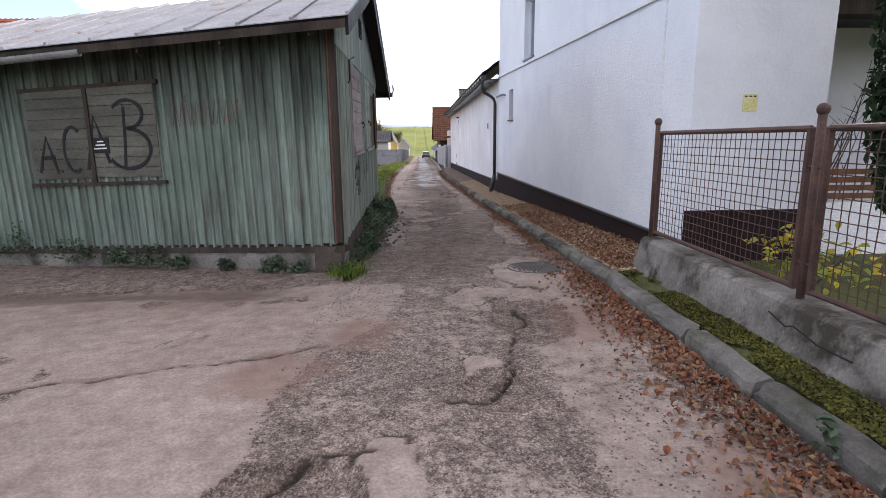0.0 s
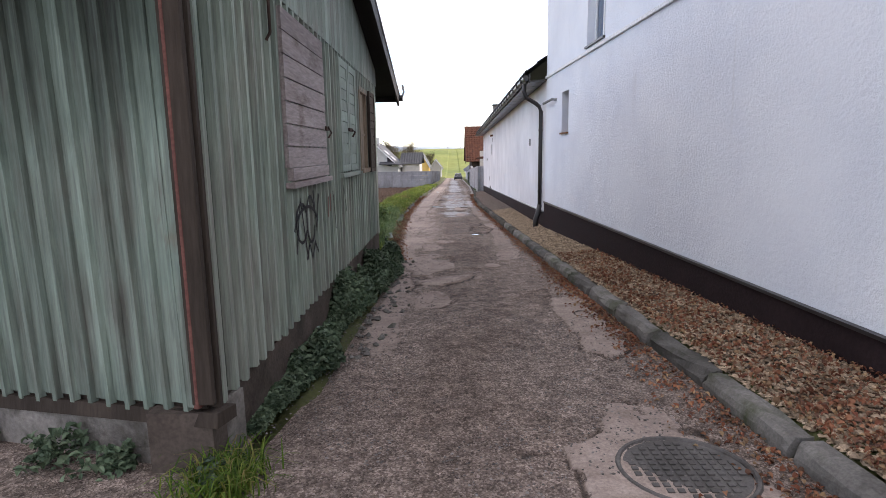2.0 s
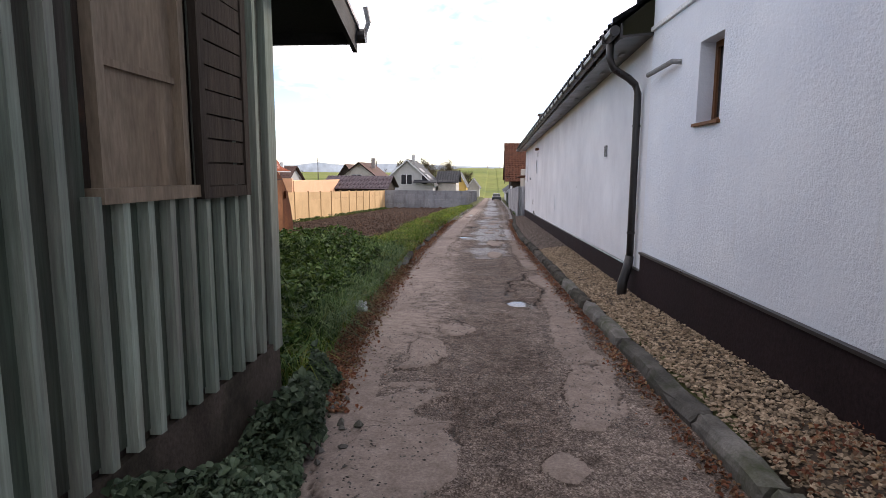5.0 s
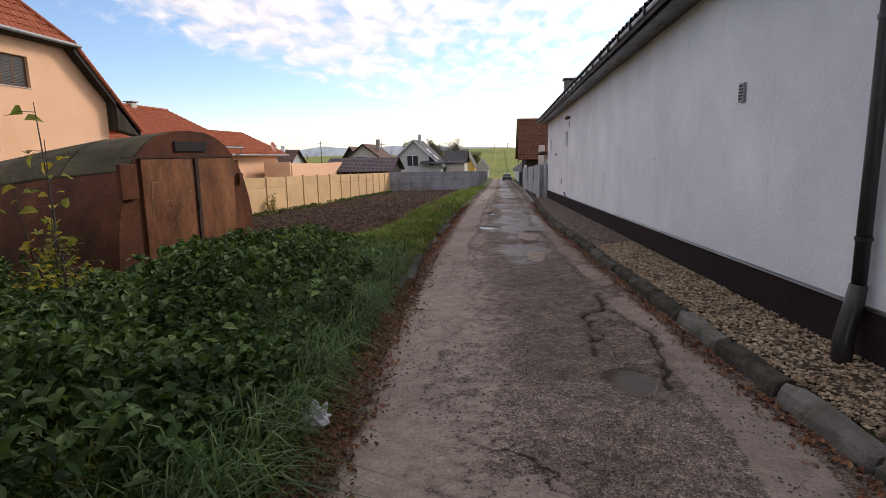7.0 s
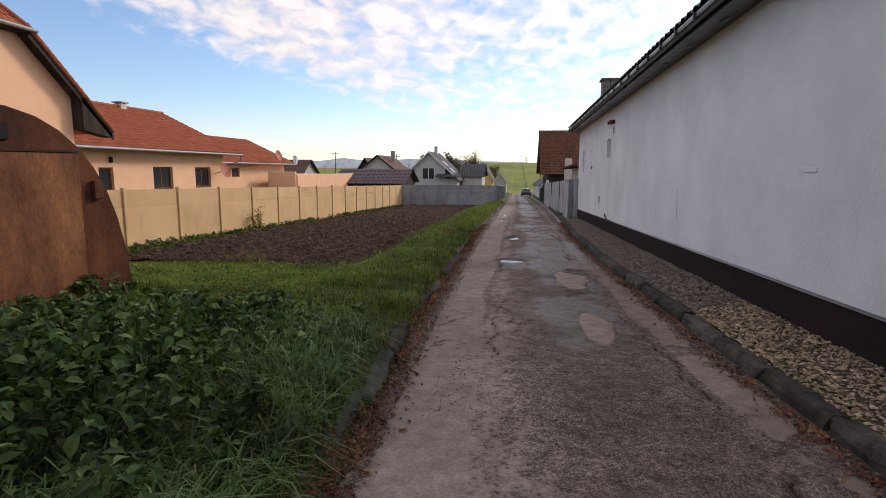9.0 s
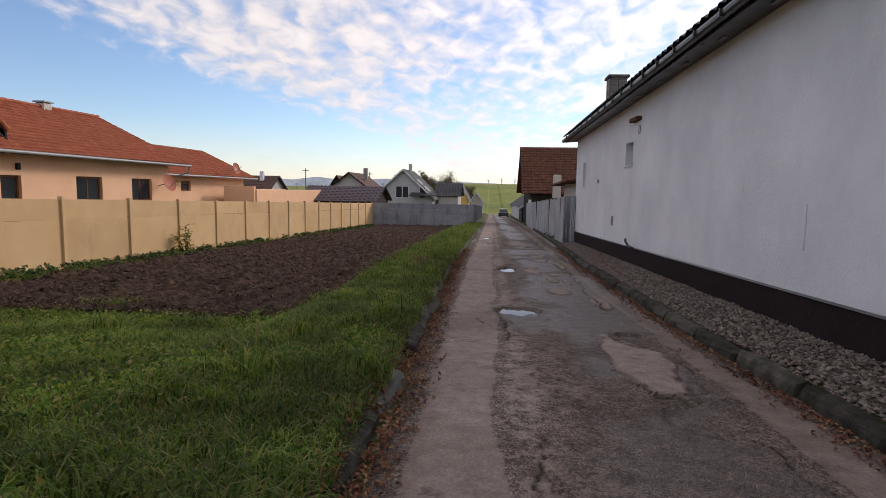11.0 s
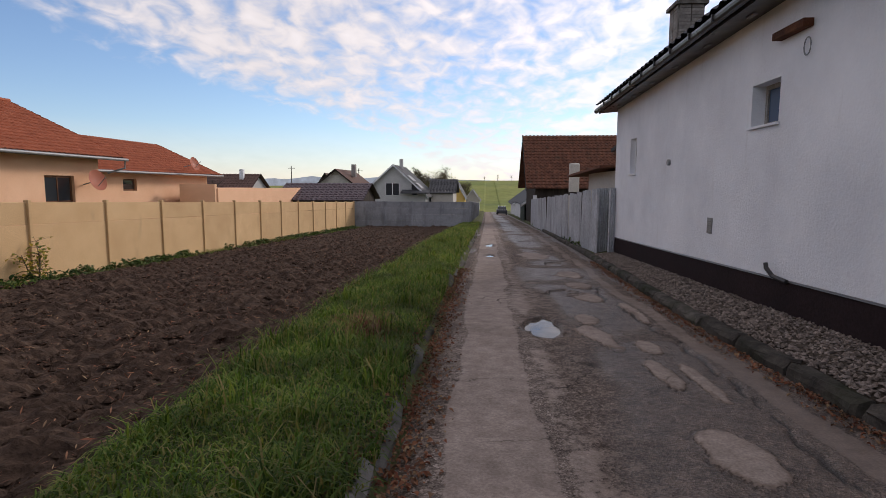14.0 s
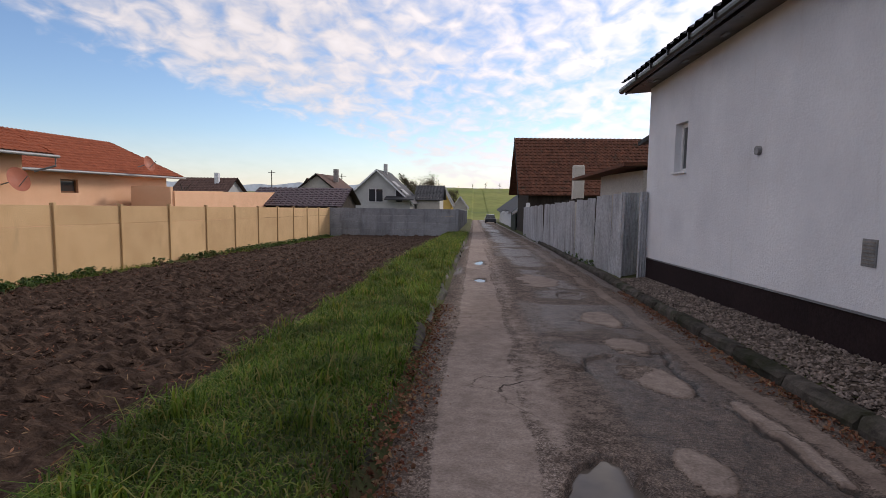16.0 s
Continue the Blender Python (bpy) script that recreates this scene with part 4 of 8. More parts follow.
def build_land():
    # one sheet of land out to the horizon
    xs = np.unique(np.concatenate([np.linspace(-1500, -60, 25), np.linspace(-60, -12, 33), np.arange(-12, 5, 0.2), np.linspace(5, 40, 25), np.linspace(40, 1500, 25)]))
    ys = np.unique(np.concatenate([np.linspace(-400, -10, 14), np.arange(-10, 75, 0.4), np.linspace(75, 340, 110), np.linspace(340, 2600, 20)]))
    X, Y = np.meshgrid(xs, ys)
    Z = land(X, Y) + np.where(Y < 150, 0.03 * (fnoise(X, Y, 0.8, 9, 3) - 0.5), 2.5 * (fnoise(X, Y, 0.006, 19, 3) - 0.5) * sstep(Y, 200, 330))
    V = np.stack([X, Y, Z], -1).reshape(-1, 3)
    me = tri_mesh("ground", V, grid_faces(len(ys), len(xs)), [M["ground"], M["hill"]], True)
    far = (V[:, 1] > 150)[np.array([p.vertices[0] for p in me.polygons])]
    me.polygons.foreach_set("material_index", far.astype(np.int32))
    tagged(new("ground", me), "grassy ground falling gently along the lane towards a green hill", "ground", kind="structure")

    # the lane and its side turning
    rows = np.concatenate([np.arange(6.3, 30, 0.033), np.arange(30, 46, 0.045), np.arange(46, 60, 0.08), np.arange(60, 150, 0.3)])
    u = np.linspace(0, 1, 104)
    YY = np.repeat(rows[:, None], len(u), 1)
    XX = edge_x(YY) + (kerb_x(YY) + 0.06 - edge_x(YY)) * u[None]
    r2 = np.concatenate([np.arange(-6, 1, 0.1), np.linspace(1, 6.302, 134)])
    c2 = np.concatenate([np.linspace(-14, -6, 30)[:-1], np.arange(-6, 0, 0.045), np.linspace(0, 1, 56)])
    Y2 = np.repeat(r2[:, None], len(c2), 1)
    X2 = np.repeat(c2[None], len(r2), 0).copy()
    X2[:, -56:] = np.linspace(0, 1, 56)[None] * (kerb_x(Y2[:, -56:]) + 0.06)
    r3, c3 = np.arange(6.28, 9.3, 0.06), np.arange(-9.0, -0.93, 0.07)
    X3, Y3 = np.meshgrid(c3, r3)
    V, A, F, base = [], [], [], 0
    for XA, YA in ((XX, YY), (X2, Y2), (X3, Y3)):
        z, sm, wet, rust, crack = road_surface(XA.ravel(), YA.ravel())
        if XA is XX:
            e = (XA - edge_x(YA)).ravel()
            z = z - 0.05 * (1 - sstep(e, 0, 0.22))
        V.append(np.stack([XA.ravel(), YA.ravel(), z], 1))
        A.append(np.stack([sm, wet, rust, crack], 1))
        F.append(grid_faces(*XA.shape, base))
        base += XA.size
    V, A, F = np.concatenate(V), np.concatenate(A), np.concatenate(F)
    me = tri_mesh("road", V, F, M["road"], True)
    for k, nm in enumerate(("smooth", "wet", "rust", "crack")):
        me.attributes.new(nm, "FLOAT", "POINT").data.foreach_set("value", A[:, k].astype(np.float32))
    tagged(new("road", me), "narrow broken asphalt lane with potholes and pale patches", "road", kind="structure")

    # water stands level in the deeper holes
    for i in WATER:
        x, y, a, b, d = HOLES[i]
        n = 40
        pts = [(x + 1.25 * a * math.cos(t), y + 1.25 * b * math.sin(t)) for t in (2 * math.pi * k / n for k in range(n))]
        level = float(fall(y + 0.9 * b)) - 0.012 * (x / 2) ** 2 - (0.62 if i == 12 else 0.42) * d
        me = bpy.data.meshes.new("puddle")
        me.from_pydata([(px, py, level) for px, py in pts], [], [tuple(range(n))])
        me.materials.append(M["puddle"])
        tagged(new("puddle", me), "shallow muddy puddle standing in a pothole of the lane", "puddle", "puddles in the lane", "structure")

    # ploughed field with clods in rough furrows
    fx, fy = np.arange(-11.5, -3.0, 0.06), np.concatenate([np.arange(29.6, 50, 0.06), np.arange(50, 73.3, 0.1)])
    X, Y = np.meshgrid(fx, fy)
    side = sstep(X, -3.75 + 0.5 * (fnoise(X, Y, 0.4, 61) - 0.5), -3.25)
    end = 1 - sstep(Y + 0.6 * (fnoise(X, Y, 0.5, 62) - 0.5) - 0.12 * (-3.5 - X), 29.9, 30.6)
    west = 1 - sstep(X + 0.6 * (fnoise(X, Y, 0.4, 63) - 0.5), -10.9, -10.2)
    out = np.clip(np.maximum(np.maximum(side, end), west), 0, 1)
    clod = np.abs(fnoise(X, Y, 3.2, 64, 3) - 0.5) * 0.26 + (fnoise(X, Y, 1.1, 66, 2) - 0.5) * 0.16 + 0.03 * np.sin((X - 0.06 * Y) * 9) + np.abs(fnoise(X, Y, 7.0, 68, 2) - 0.5) * 0.22
    Z = land(X, Y) + 0.05 + clod - out * 0.26
    V = np.stack([X, Y, Z], -1).reshape(-1, 3)
    tagged(new("field", tri_mesh("field", V, grid_faces(len(fy), len(fx)), M["soil"])), "freshly ploughed field of dark brown clods", "field", kind="structure")


build_land()


# ---- kerbs ----
def kerb_stone_mesh(seed, mat, w=0.16, h=0.26, length=1.0):
    rng = random.Random(seed)
    sec = [(0, 0), (w, 0), (w, h - 0.01), (w - 0.02, h), (0.05, h), (0.015, h - 0.03), (0, h - 0.07)]
    ys = [-length / 2 + 0.02, -length / 2 + 0.05, -0.2, 0.05, 0.3, length / 2 - 0.05, length / 2 - 0.02]
    geo = Geo()
    n = len(sec)
    for k, y in enumerate(ys):
        pinch = 0.009 if k in (0, len(ys) - 1) else 0
        for sx, sz in sec:
            geo.v.append((sx + rng.uniform(-0.016, 0.016) + (pinch if sx < w / 2 else -pinch), y, sz + rng.uniform(-0.016, 0.016) - (pinch if sz > 0.1 else 0)))
    for k in range(len(ys) - 1):
        for j in range(n):
            geo.f.append((k * n + j, k * n + (j + 1) % n, (k + 1) * n + (j + 1) % n, (k + 1) * n + j))
    geo.f.append(tuple(reversed(range(n))))
    geo.f.append(tuple(range((len(ys) - 1) * n, len(ys) * n)))
    return geo.mesh("kerb_stone", mat)


def build_kerbs():
    rng = random.Random(4)
    kinds, damp = [kerb_stone_mesh(s, M["kerb"]) for s in range(5)], [kerb_stone_mesh(s, M["darkkerb"]) for s in range(5)]
    right = thing("kerb_east", (2.0, 0, 0), "row of weathered concrete kerb stones beside the gravel strip", "kerb", kind="structure")
    y = -5.5
    while y < 62:
        x = float(kerb_x(y))
        yaw = -math.degrees(math.atan2(float(kerb_x(y + 0.5) - kerb_x(y - 0.5)), 1.0))
        m = pose(x + rng.uniform(-0.012, 0.012), y, float(fall(y)) - 0.15 + rng.uniform(-0.012, 0.012), -math.degrees(DROP) + rng.uniform(-0.7, 0.7), rng.uniform(-5, 3), yaw + rng.uniform(-1.6, 1.6))
        piece("kerb_stone", rng.choice(damp if y > 18.5 + rng.uniform(-2, 2) else kinds), m, right)
        y += 1.0
    left = thing("kerb_west", (-1.6, 22, -0.8), "sunken concrete edging stones under the grass verge", "kerb", kind="structure")
    y = 21.6
    while y < 62:
        if rng.random() < 0.22:
            y += rng.uniform(0.3, 0.8)
            continue
        x = float(edge_x(y))
        yaw = -math.degrees(math.atan2(float(edge_x(y + 0.5) - edge_x(y - 0.5)), 1.0))
        m = pose(x + rng.uniform(-0.06, 0.04) + 0.02, y, float(fall(y)) - 0.18 + rng.uniform(-0.05, 0.03), -math.degrees(DROP) + rng.uniform(-2, 2), rng.uniform(-10, 8), yaw + 180 + rng.uniform(-3, 3))
        piece("kerb_stone", rng.choice(damp if rng.random() < 0.35 else kinds), m, left)
        y += 1.0


# ---- green timber shed ----
SC = Vector((-1.05, 6.92, 0))      # road-side front corner
LEAN = 0.28
FRONT = Vector((-1, LEAN, 0)).normalized()
SIDE_END = 13.95
SILL = 0.12


def gable_z(y):
    """Underside of the shed's roof over the road-side wall."""
    return 2.66 + (y - 6.35) * 0.327 if y < 10.05 else 3.867 - (y - 10.05) * 0.278


def batten_board(height, w, mat, seed, side=False):
    """A board with a raised cover strip along one edge."""
    g = Geo()
    rng = random.Random(seed)
    j = [rng.uniform(-0.004, 0.004) for _ in range(6)]
    g.prism([(0.003, 0, 0), (w - 0.003, 0, 0), (w - 0.003, 0.02 + j[0], 0), (0.003, 0.02 + j[1], 0)],
            [(0.003, 0, height), (w - 0.003, 0, height), (w - 0.003, 0.02 + j[2], height), (0.003, 0.02 + j[3], height)])
    b = 0.06 if side else 0.042
    deep = 0.066 if side else 0.05
    boards = len(g.f)
    g.prism([(-b / 2, 0.012, -0.03), (b / 2, 0.012, -0.03), (b / 2 - 0.008, deep + j[4], -0.03), (-b / 2 + 0.008, deep + j[4], -0.03)],
            [(-b / 2, 0.012, height), (b / 2, 0.012, height), (b / 2 - 0.008, deep + j[5], height), (-b / 2 + 0.008, deep + j[5], height)])
    me = g.mesh("board", mat)
    # recessed faces take the shade-darkened green, the cover strip keeps the lighter one
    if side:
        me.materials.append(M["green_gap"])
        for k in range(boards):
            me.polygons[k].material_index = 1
    return me


def plank_shutter(parent, m, w, h, rows, mat, frame_w=0.0, gap=0.008, name="shutter", label=""):
    """A shutter of horizontal planks, with a frame round it where frame_w is given."""
    body = part(name, Geo().box(0.004, 0.0, 0.004, w - 0.004, 0.012, h - 0.004, m), mat, parent, label)
    ph = (h - 2 * frame_w) / rows
    me = Geo().box(frame_w + 0.004, 0.012, gap / 2, w - frame_w - 0.004, 0.032, ph - gap / 2).mesh("plank", mat)
    for r in range(rows):
        piece("plank", me, m @ pose(0, random.uniform(-0.003, 0.003), frame_w + r * ph, 0, random.uniform(-0.25, 0.25), 0), body)
    if frame_w:
        fr = Geo().box(0, 0, 0, frame_w, 0.042, h, m).box(w - frame_w, 0, 0, w, 0.042, h, m)
        fr.box(frame_w, 0.002, 0, w - frame_w, 0.040, frame_w, m).box(frame_w, 0.002, h - frame_w, w - frame_w, 0.040, h, m)
        part("shutter_frame", fr, mat, body)
    return body


def stroke_paint(parent, m, strokes, width, mat, name="graffiti", label=""):
    """Sprayed lines on a wall, as thin raised ribbons along the strokes."""
    g = Geo()
    for s in strokes:
        pts = [Vector((a, 0, b)) for a, b in s]
        left, right = [], []
        for i, p in enumerate(pts):
            d = (pts[min(i + 1, len(pts) - 1)] - pts[max(i - 1, 0)]).normalized()
            nrm = Vector((-d.z, 0, d.x)) * width * random.uniform(0.38, 0.6)
            left.append(p + nrm)
            right.append(p - nrm)
        n = len(pts)
        lo = left + list(reversed(right))
        for i in range(n - 1):
            a, b, c, d = left[i], left[i + 1], right[i + 1], right[i]
            g.prism([m @ (q + Vector((0, 0.0, 0))) for q in (a, b, c, d)], [m @ (q + Vector((0, 0.003, 0))) for q in (a, b, c, d)])
    return part(name, g, mat, parent, label)


def arc(cx, cz, rx, rz, a0, a1, n=14):
    return [(cx + rx * math.cos(radians(a0 + (a1 - a0) * i / n)), cz + rz * math.sin(radians(a0 + (a1 - a0) * i / n))) for i in range(n + 1)]


def build_shed():
    rng = random.Random(7)
    shed = thing("timber_shed", SC, "old timber shed with flaking green boards and shuttered windows", "shed")
    fl = 7.6
    fe = SC + FRONT * fl
    out_f = Vector((FRONT.y, -FRONT.x, 0))
    if out_f.y > 0:
        out_f = -out_f
    mf = frame_on(SC, FRONT, out_f)
    mf = mf @ Matrix(((1, 0, 0, 0), (0, 1, 0, 0), (-0.035, 0, 1, 0), (0, 0, 0, 1)))   # the front has sunk towards its far end
    ms = frame_on(Vector((SC.x, SC.y, 0)), (-0.007, 1, 0), (1, 0.007, 0))
    ln = SIDE_END - SC.y
    sag = lambda a: SILL - 0.01 * a
    # plinth
    g = Geo()
    g.prism([mf @ Vector(p) for p in ((-0.0, -0.3, -0.6), (fl, -0.3, -0.6), (fl, 0.05, -0.6), (-0.0, 0.05, -0.6))],
            [mf @ Vector(p) for p in ((-0.0, -0.3, sag(0) - 0.03), (fl, -0.3, sag(fl) - 0.03), (fl, 0.03, sag(fl) - 0.03), (-0.0, 0.03, sag(0) - 0.03))])
    part("plinth", g, M["oldwall"], shed, "cracked grey mortar plinth")
    # the lane side has a darker, browner render than the front
    g = Geo()
    g.prism([ms @ Vector(p) for p in ((-0.04, -0.3, -1.2), (ln, -0.3, -1.2), (ln, 0.06, -1.2), (-0.04, 0.06, -1.2))],
            [ms @ Vector(p) for p in ((-0.04, -0.3, SILL - 0.03), (ln, -0.3, SILL - 0.05), (ln, 0.035, SILL - 0.05), (-0.04, 0.035, SILL - 0.03))])
    part("plinth", g, M["sideplinth"], shed, "dark brown-grey render plinth")
    # walls behind the boards, with the third window's opening
    win = (5.28, 5.92, 1.16, 2.30)
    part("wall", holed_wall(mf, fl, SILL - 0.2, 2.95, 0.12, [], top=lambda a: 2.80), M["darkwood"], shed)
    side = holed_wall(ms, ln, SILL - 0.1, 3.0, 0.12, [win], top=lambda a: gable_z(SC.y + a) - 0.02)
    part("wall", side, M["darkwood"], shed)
    back = [(SC.x - 0.05, SIDE_END), (fe.x, fe.y), (fe.x, SIDE_END)]
    part("wall", Geo().box(fe.x, SIDE_END - 0.12, -1.2, SC.x - 0.05, SIDE_END, 2.66).box(fe.x - 0.12, fe.y, -1.2, fe.x, SIDE_END, 2.66), M["green"], shed)
    # boards
    w = 0.128
    n = int(fl / w)
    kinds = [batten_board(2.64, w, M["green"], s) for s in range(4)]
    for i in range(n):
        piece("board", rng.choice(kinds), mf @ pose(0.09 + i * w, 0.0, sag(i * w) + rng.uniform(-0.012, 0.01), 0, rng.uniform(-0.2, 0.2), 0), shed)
    w = 0.165
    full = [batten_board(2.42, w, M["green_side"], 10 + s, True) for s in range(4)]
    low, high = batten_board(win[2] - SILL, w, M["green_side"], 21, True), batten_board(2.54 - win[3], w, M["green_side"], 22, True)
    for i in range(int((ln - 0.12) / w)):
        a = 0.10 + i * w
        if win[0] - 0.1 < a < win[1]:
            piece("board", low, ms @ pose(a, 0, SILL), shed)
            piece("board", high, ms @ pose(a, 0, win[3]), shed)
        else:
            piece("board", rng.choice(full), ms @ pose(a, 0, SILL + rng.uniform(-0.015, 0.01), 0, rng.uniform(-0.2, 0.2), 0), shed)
    # flush planks in the gable, standing proud over the board ends
    a = -0.02
    while a < ln:
        b = min(a + 0.15, ln)
        t0, t1 = gable_z(SC.y + a) - 0.03, gable_z(SC.y + b) - 0.03
        if max(t0, t1) > 2.56:
            g = Geo().prism([ms @ Vector(p) for p in ((a + 0.002, 0.03, 2.5), (b - 0.002, 0.03, 2.5), (b - 0.002, 0.066, 2.5), (a + 0.002, 0.066, 2.5))],
                            [ms @ Vector(p) for p in ((a + 0.002, 0.03, max(2.52, t0)), (b - 0.002, 0.03, max(2.52, t1)), (b - 0.002, 0.066, max(2.52, t1)), (a + 0.002, 0.066, max(2.52, t0)))])
            part("gable_board", g, M["green_side"], shed)
        a = b
    # gable vent, corner posts, sill board
    vent = part("vent", Geo().box(3.05, 0.06, 3.05, 3.35, 0.09, 3.35, ms), M["darkwood"], shed, "small louvred gable vent")
    for k in range(4):
        part("slat", Geo().box(3.08, 0.085, 3.09 + k * 0.065, 3.32, 0.105, 3.12 + k * 0.065, ms), M["black"], vent)
    for a0, a1, deep, z0, z1, mat in ((-0.055, -0.012, 0.058, 0.02, 2.80, "darkwood"), (-0.008, 0.022, 0.044, 0.0, 2.78, "black"), (0.026, 0.064, 0.062, -0.03, 2.80, "darkwood")):
        part("corner_board", Geo().box(a0, -0.05, SILL + z0, a1, deep, z1, ms, bevel=0.007), M[mat], shed, "split dark-stained corner board")
    part("corner_board", Geo().box(0.0, 0.0, SILL, 0.03, 0.062, 2.79, mf, bevel=0.006), M["paint_red"], shed, "board with old red-brown paint")
    part("corner_post", Geo().box(0.02, 0.0, SILL, 0.10, 0.05, 2.78, mf, bevel=0.006), M["green"], shed)
    part("corner_post", Geo().box(ln - 0.11, -0.06, SILL - 0.1, ln + 0.03, 0.05, 2.58, ms, bevel=0.008), M["green_side"], shed)
    part("sill_beam", Geo().prism([mf @ Vector(p) for p in ((-0.1, -0.1, sag(0) - 0.10), (fl, -0.1, sag(fl) - 0.10), (fl, 0.055, sag(fl) - 0.10), (-0.1, 0.055, sag(0) - 0.10))],
                                  [mf @ Vector(p) for p in ((-0.1, -0.1, sag(0) - 0.03), (fl, -0.1, sag(fl) - 0.03), (fl, 0.045, sag(fl) - 0.02), (-0.1, 0.045, sag(0) - 0.02))]), M["darkwood"], shed, "rotten sill beam")
    # front double shutters
    for a0, w2 in ((2.42, 1.02), (3.50, 0.98)):
        plank_shutter(shed, mf @ pose(a0, 0.03, 1.02), w2, 1.2, 9, M["oldgreywood"], 0.0, 0.01, label="weathered plank shutter with sprayed letters")
    part("shutter_rail", Geo().box(2.36, 0.03, 0.93, 4.55, 0.075, 0.975, mf).box(2.36, 0.03, 2.2, 4.55, 0.07, 2.25, mf).box(3.44, 0.03, 0.975, 3.5, 0.08, 2.2, mf), M["darkwood"], shed)
    # the sprayed letters, read left to right across both shutters
    ml = mf @ Matrix(((-1, 0, 0, 4.42), (0, 1, 0, 0.066), (0, 0, 1, 1.02), (0, 0, 0, 1)))
    st = [[(0.06, 0.10), (0.12, 0.30), (0.22, 0.58), (0.30, 0.30), (0.36, 0.08)], [(0.10, 0.30), (0.34, 0.31)], [(0.42, 0.1), (0.43, 0.12)],
          arc(0.66, 0.40, 0.16, 0.30, 50, 300), [(0.86, 0.12), (0.96, 0.5), (1.04, 0.82), (1.12, 0.55), (1.22, 0.20)], [(0.94, 0.42), (1.2, 0.40)],
          [(1.46, 0.14), (1.5, 0.5), (1.52, 0.92)], arc(1.56, 0.82, 0.24, 0.18, 150, -90), arc(1.54, 0.38, 0.34, 0.26, 90, -150)]
    stroke_paint(shed, ml, st, 0.045, M["paint_black"], label="large black sprayed letters")
    red = [[(0.02 + 0.16 * k, 0.30), (0.07 + 0.16 * k, 0.62 + 0.05 * (k % 2)), (0.12 + 0.16 * k, 0.28), (0.17 + 0.16 * k, 0.58)] for k in range(6)]
    stroke_paint(shed, mf @ Matrix(((-1, 0, 0, 2.2), (0, 1, 0, 0.056), (0, 0, 1, 1.36), (0, 0, 0, 1))), red, 0.012, M["paint_red"], label="faded red scrawl across the boards")
    sticker = part("sticker", Geo().box(0.98, 0.0, 0.34, 1.24, 0.006, 0.54, ml), M["paint_black"], shed, "small black sticker with white scrawl")
    for k in range(3):
        part("scrawl", Geo().box(1.0 + 0.03 * k, 0.006, 0.39 + 0.045 * k, 1.20 - 0.02 * k, 0.009, 0.408 + 0.045 * k, ml), M["pvcwhite"], sticker)
    # faded tag by the road
    mt = ms @ pose(1.62, 0.069, 0.42)
    tag = [arc(0.2, 0.42, 0.17, 0.16, 0, 330), arc(0.5, 0.42, 0.14, 0.2, 20, 340), [(0.0, 0.2), (0.18, 0.62), (0.34, 0.1)], arc(0.36, 0.30, 0.42, 0.24, 160, 20),
           [(0.3, 0.1), (0.42, 0.22), (0.5, 0.08), (0.62, 0.2), (0.72, 0.1)], [(0.62, 0.66), (0.7, 0.3), (0.82, 0.62)]]
    stroke_paint(shed, mt, tag, 0.028, M["paint_black"], label="small faded black tag")
    stroke_paint(shed, ms @ pose(2.84, 0.069, 0.78), [[(0.0, 0.0), (0.03, 0.2)], [(0.10, 0.05), (0.13, 0.22)]], 0.016, M["paint_red"], "paint_mark", "faded red paint marks")
    stroke_paint(shed, ms @ pose(3.1, 0.069, 0.62), [[(0.0, 0.4), (0.05, 0.2), (0.09, 0.0)], [(0.5, 0.1), (0.62, 0.42), (0.74, 0.12)]], 0.014, M["paint_black"], "paint_mark", "thin dark paint marks")
    # boarded window, shuttered window, half-open window on the road side
    g1 = plank_shutter(shed, ms @ pose(1.50, 0.05, 1.29), 1.36, 1.16, 7, M["greywood"], 0.0, 0.012, "window_boarding", "bare grey planks nailed over a window")
    part("sill", Geo().box(1.56, 0.045, 1.195, 2.84, 0.10, 1.292, ms, bevel=0.006).box(1.5, 0.04, 1.14, 2.88, 0.12, 1.185, ms, bevel=0.006), M["greywood"], shed)
    part("latch", Geo().box(2.80, 0.085, 1.62, 2.90, 0.10, 1.66, ms).tube([ms @ Vector((2.86, 0.10, 1.66)), ms @ Vector((2.875, 0.13, 1.6)), ms @ Vector((2.86, 0.10, 1.55))], 0.009, 6), M["iron"], shed)
    for a0 in (3.62, 4.17):
        s = plank_shutter(shed, ms @ pose(a0, 0.05, 1.20), 0.52, 1.24, 9, M["shutter_green"], 0.075, 0.01, label="closed green louvred shutter")
    part("sill", Geo().box(3.58, 0.045, 1.13, 4.74, 0.11, 1.18, ms, bevel=0.006), M["shutter_green"], shed)
    part("hasp", Geo().box(4.06, 0.09, 1.66, 4.30, 0.105, 1.70, ms).tube([ms @ Vector((4.24, 0.10, 1.68)), ms @ Vector((4.26, 0.14, 1.66)), ms @ Vector((4.24, 0.11, 1.60))], 0.012, 6), M["iron"], shed)
    wf = Geo().box(win[0], -0.02, win[2], win[0] + 0.05, 0.05, win[3], ms).box(win[1] - 0.05, -0.02, win[2], win[1], 0.05, win[3], ms)
    wf.box(win[0] - 0.04, -0.02, win[3] - 0.05, win[1] + 0.04, 0.06, win[3] + 0.02, ms).box(win[0] - 0.04, -0.02, win[2] - 0.03, win[1] + 0.04, 0.08, win[2] + 0.03, ms)
    window = part("window", wf, M["oldframe"], shed, "narrow boarded wooden window, its shutter open")
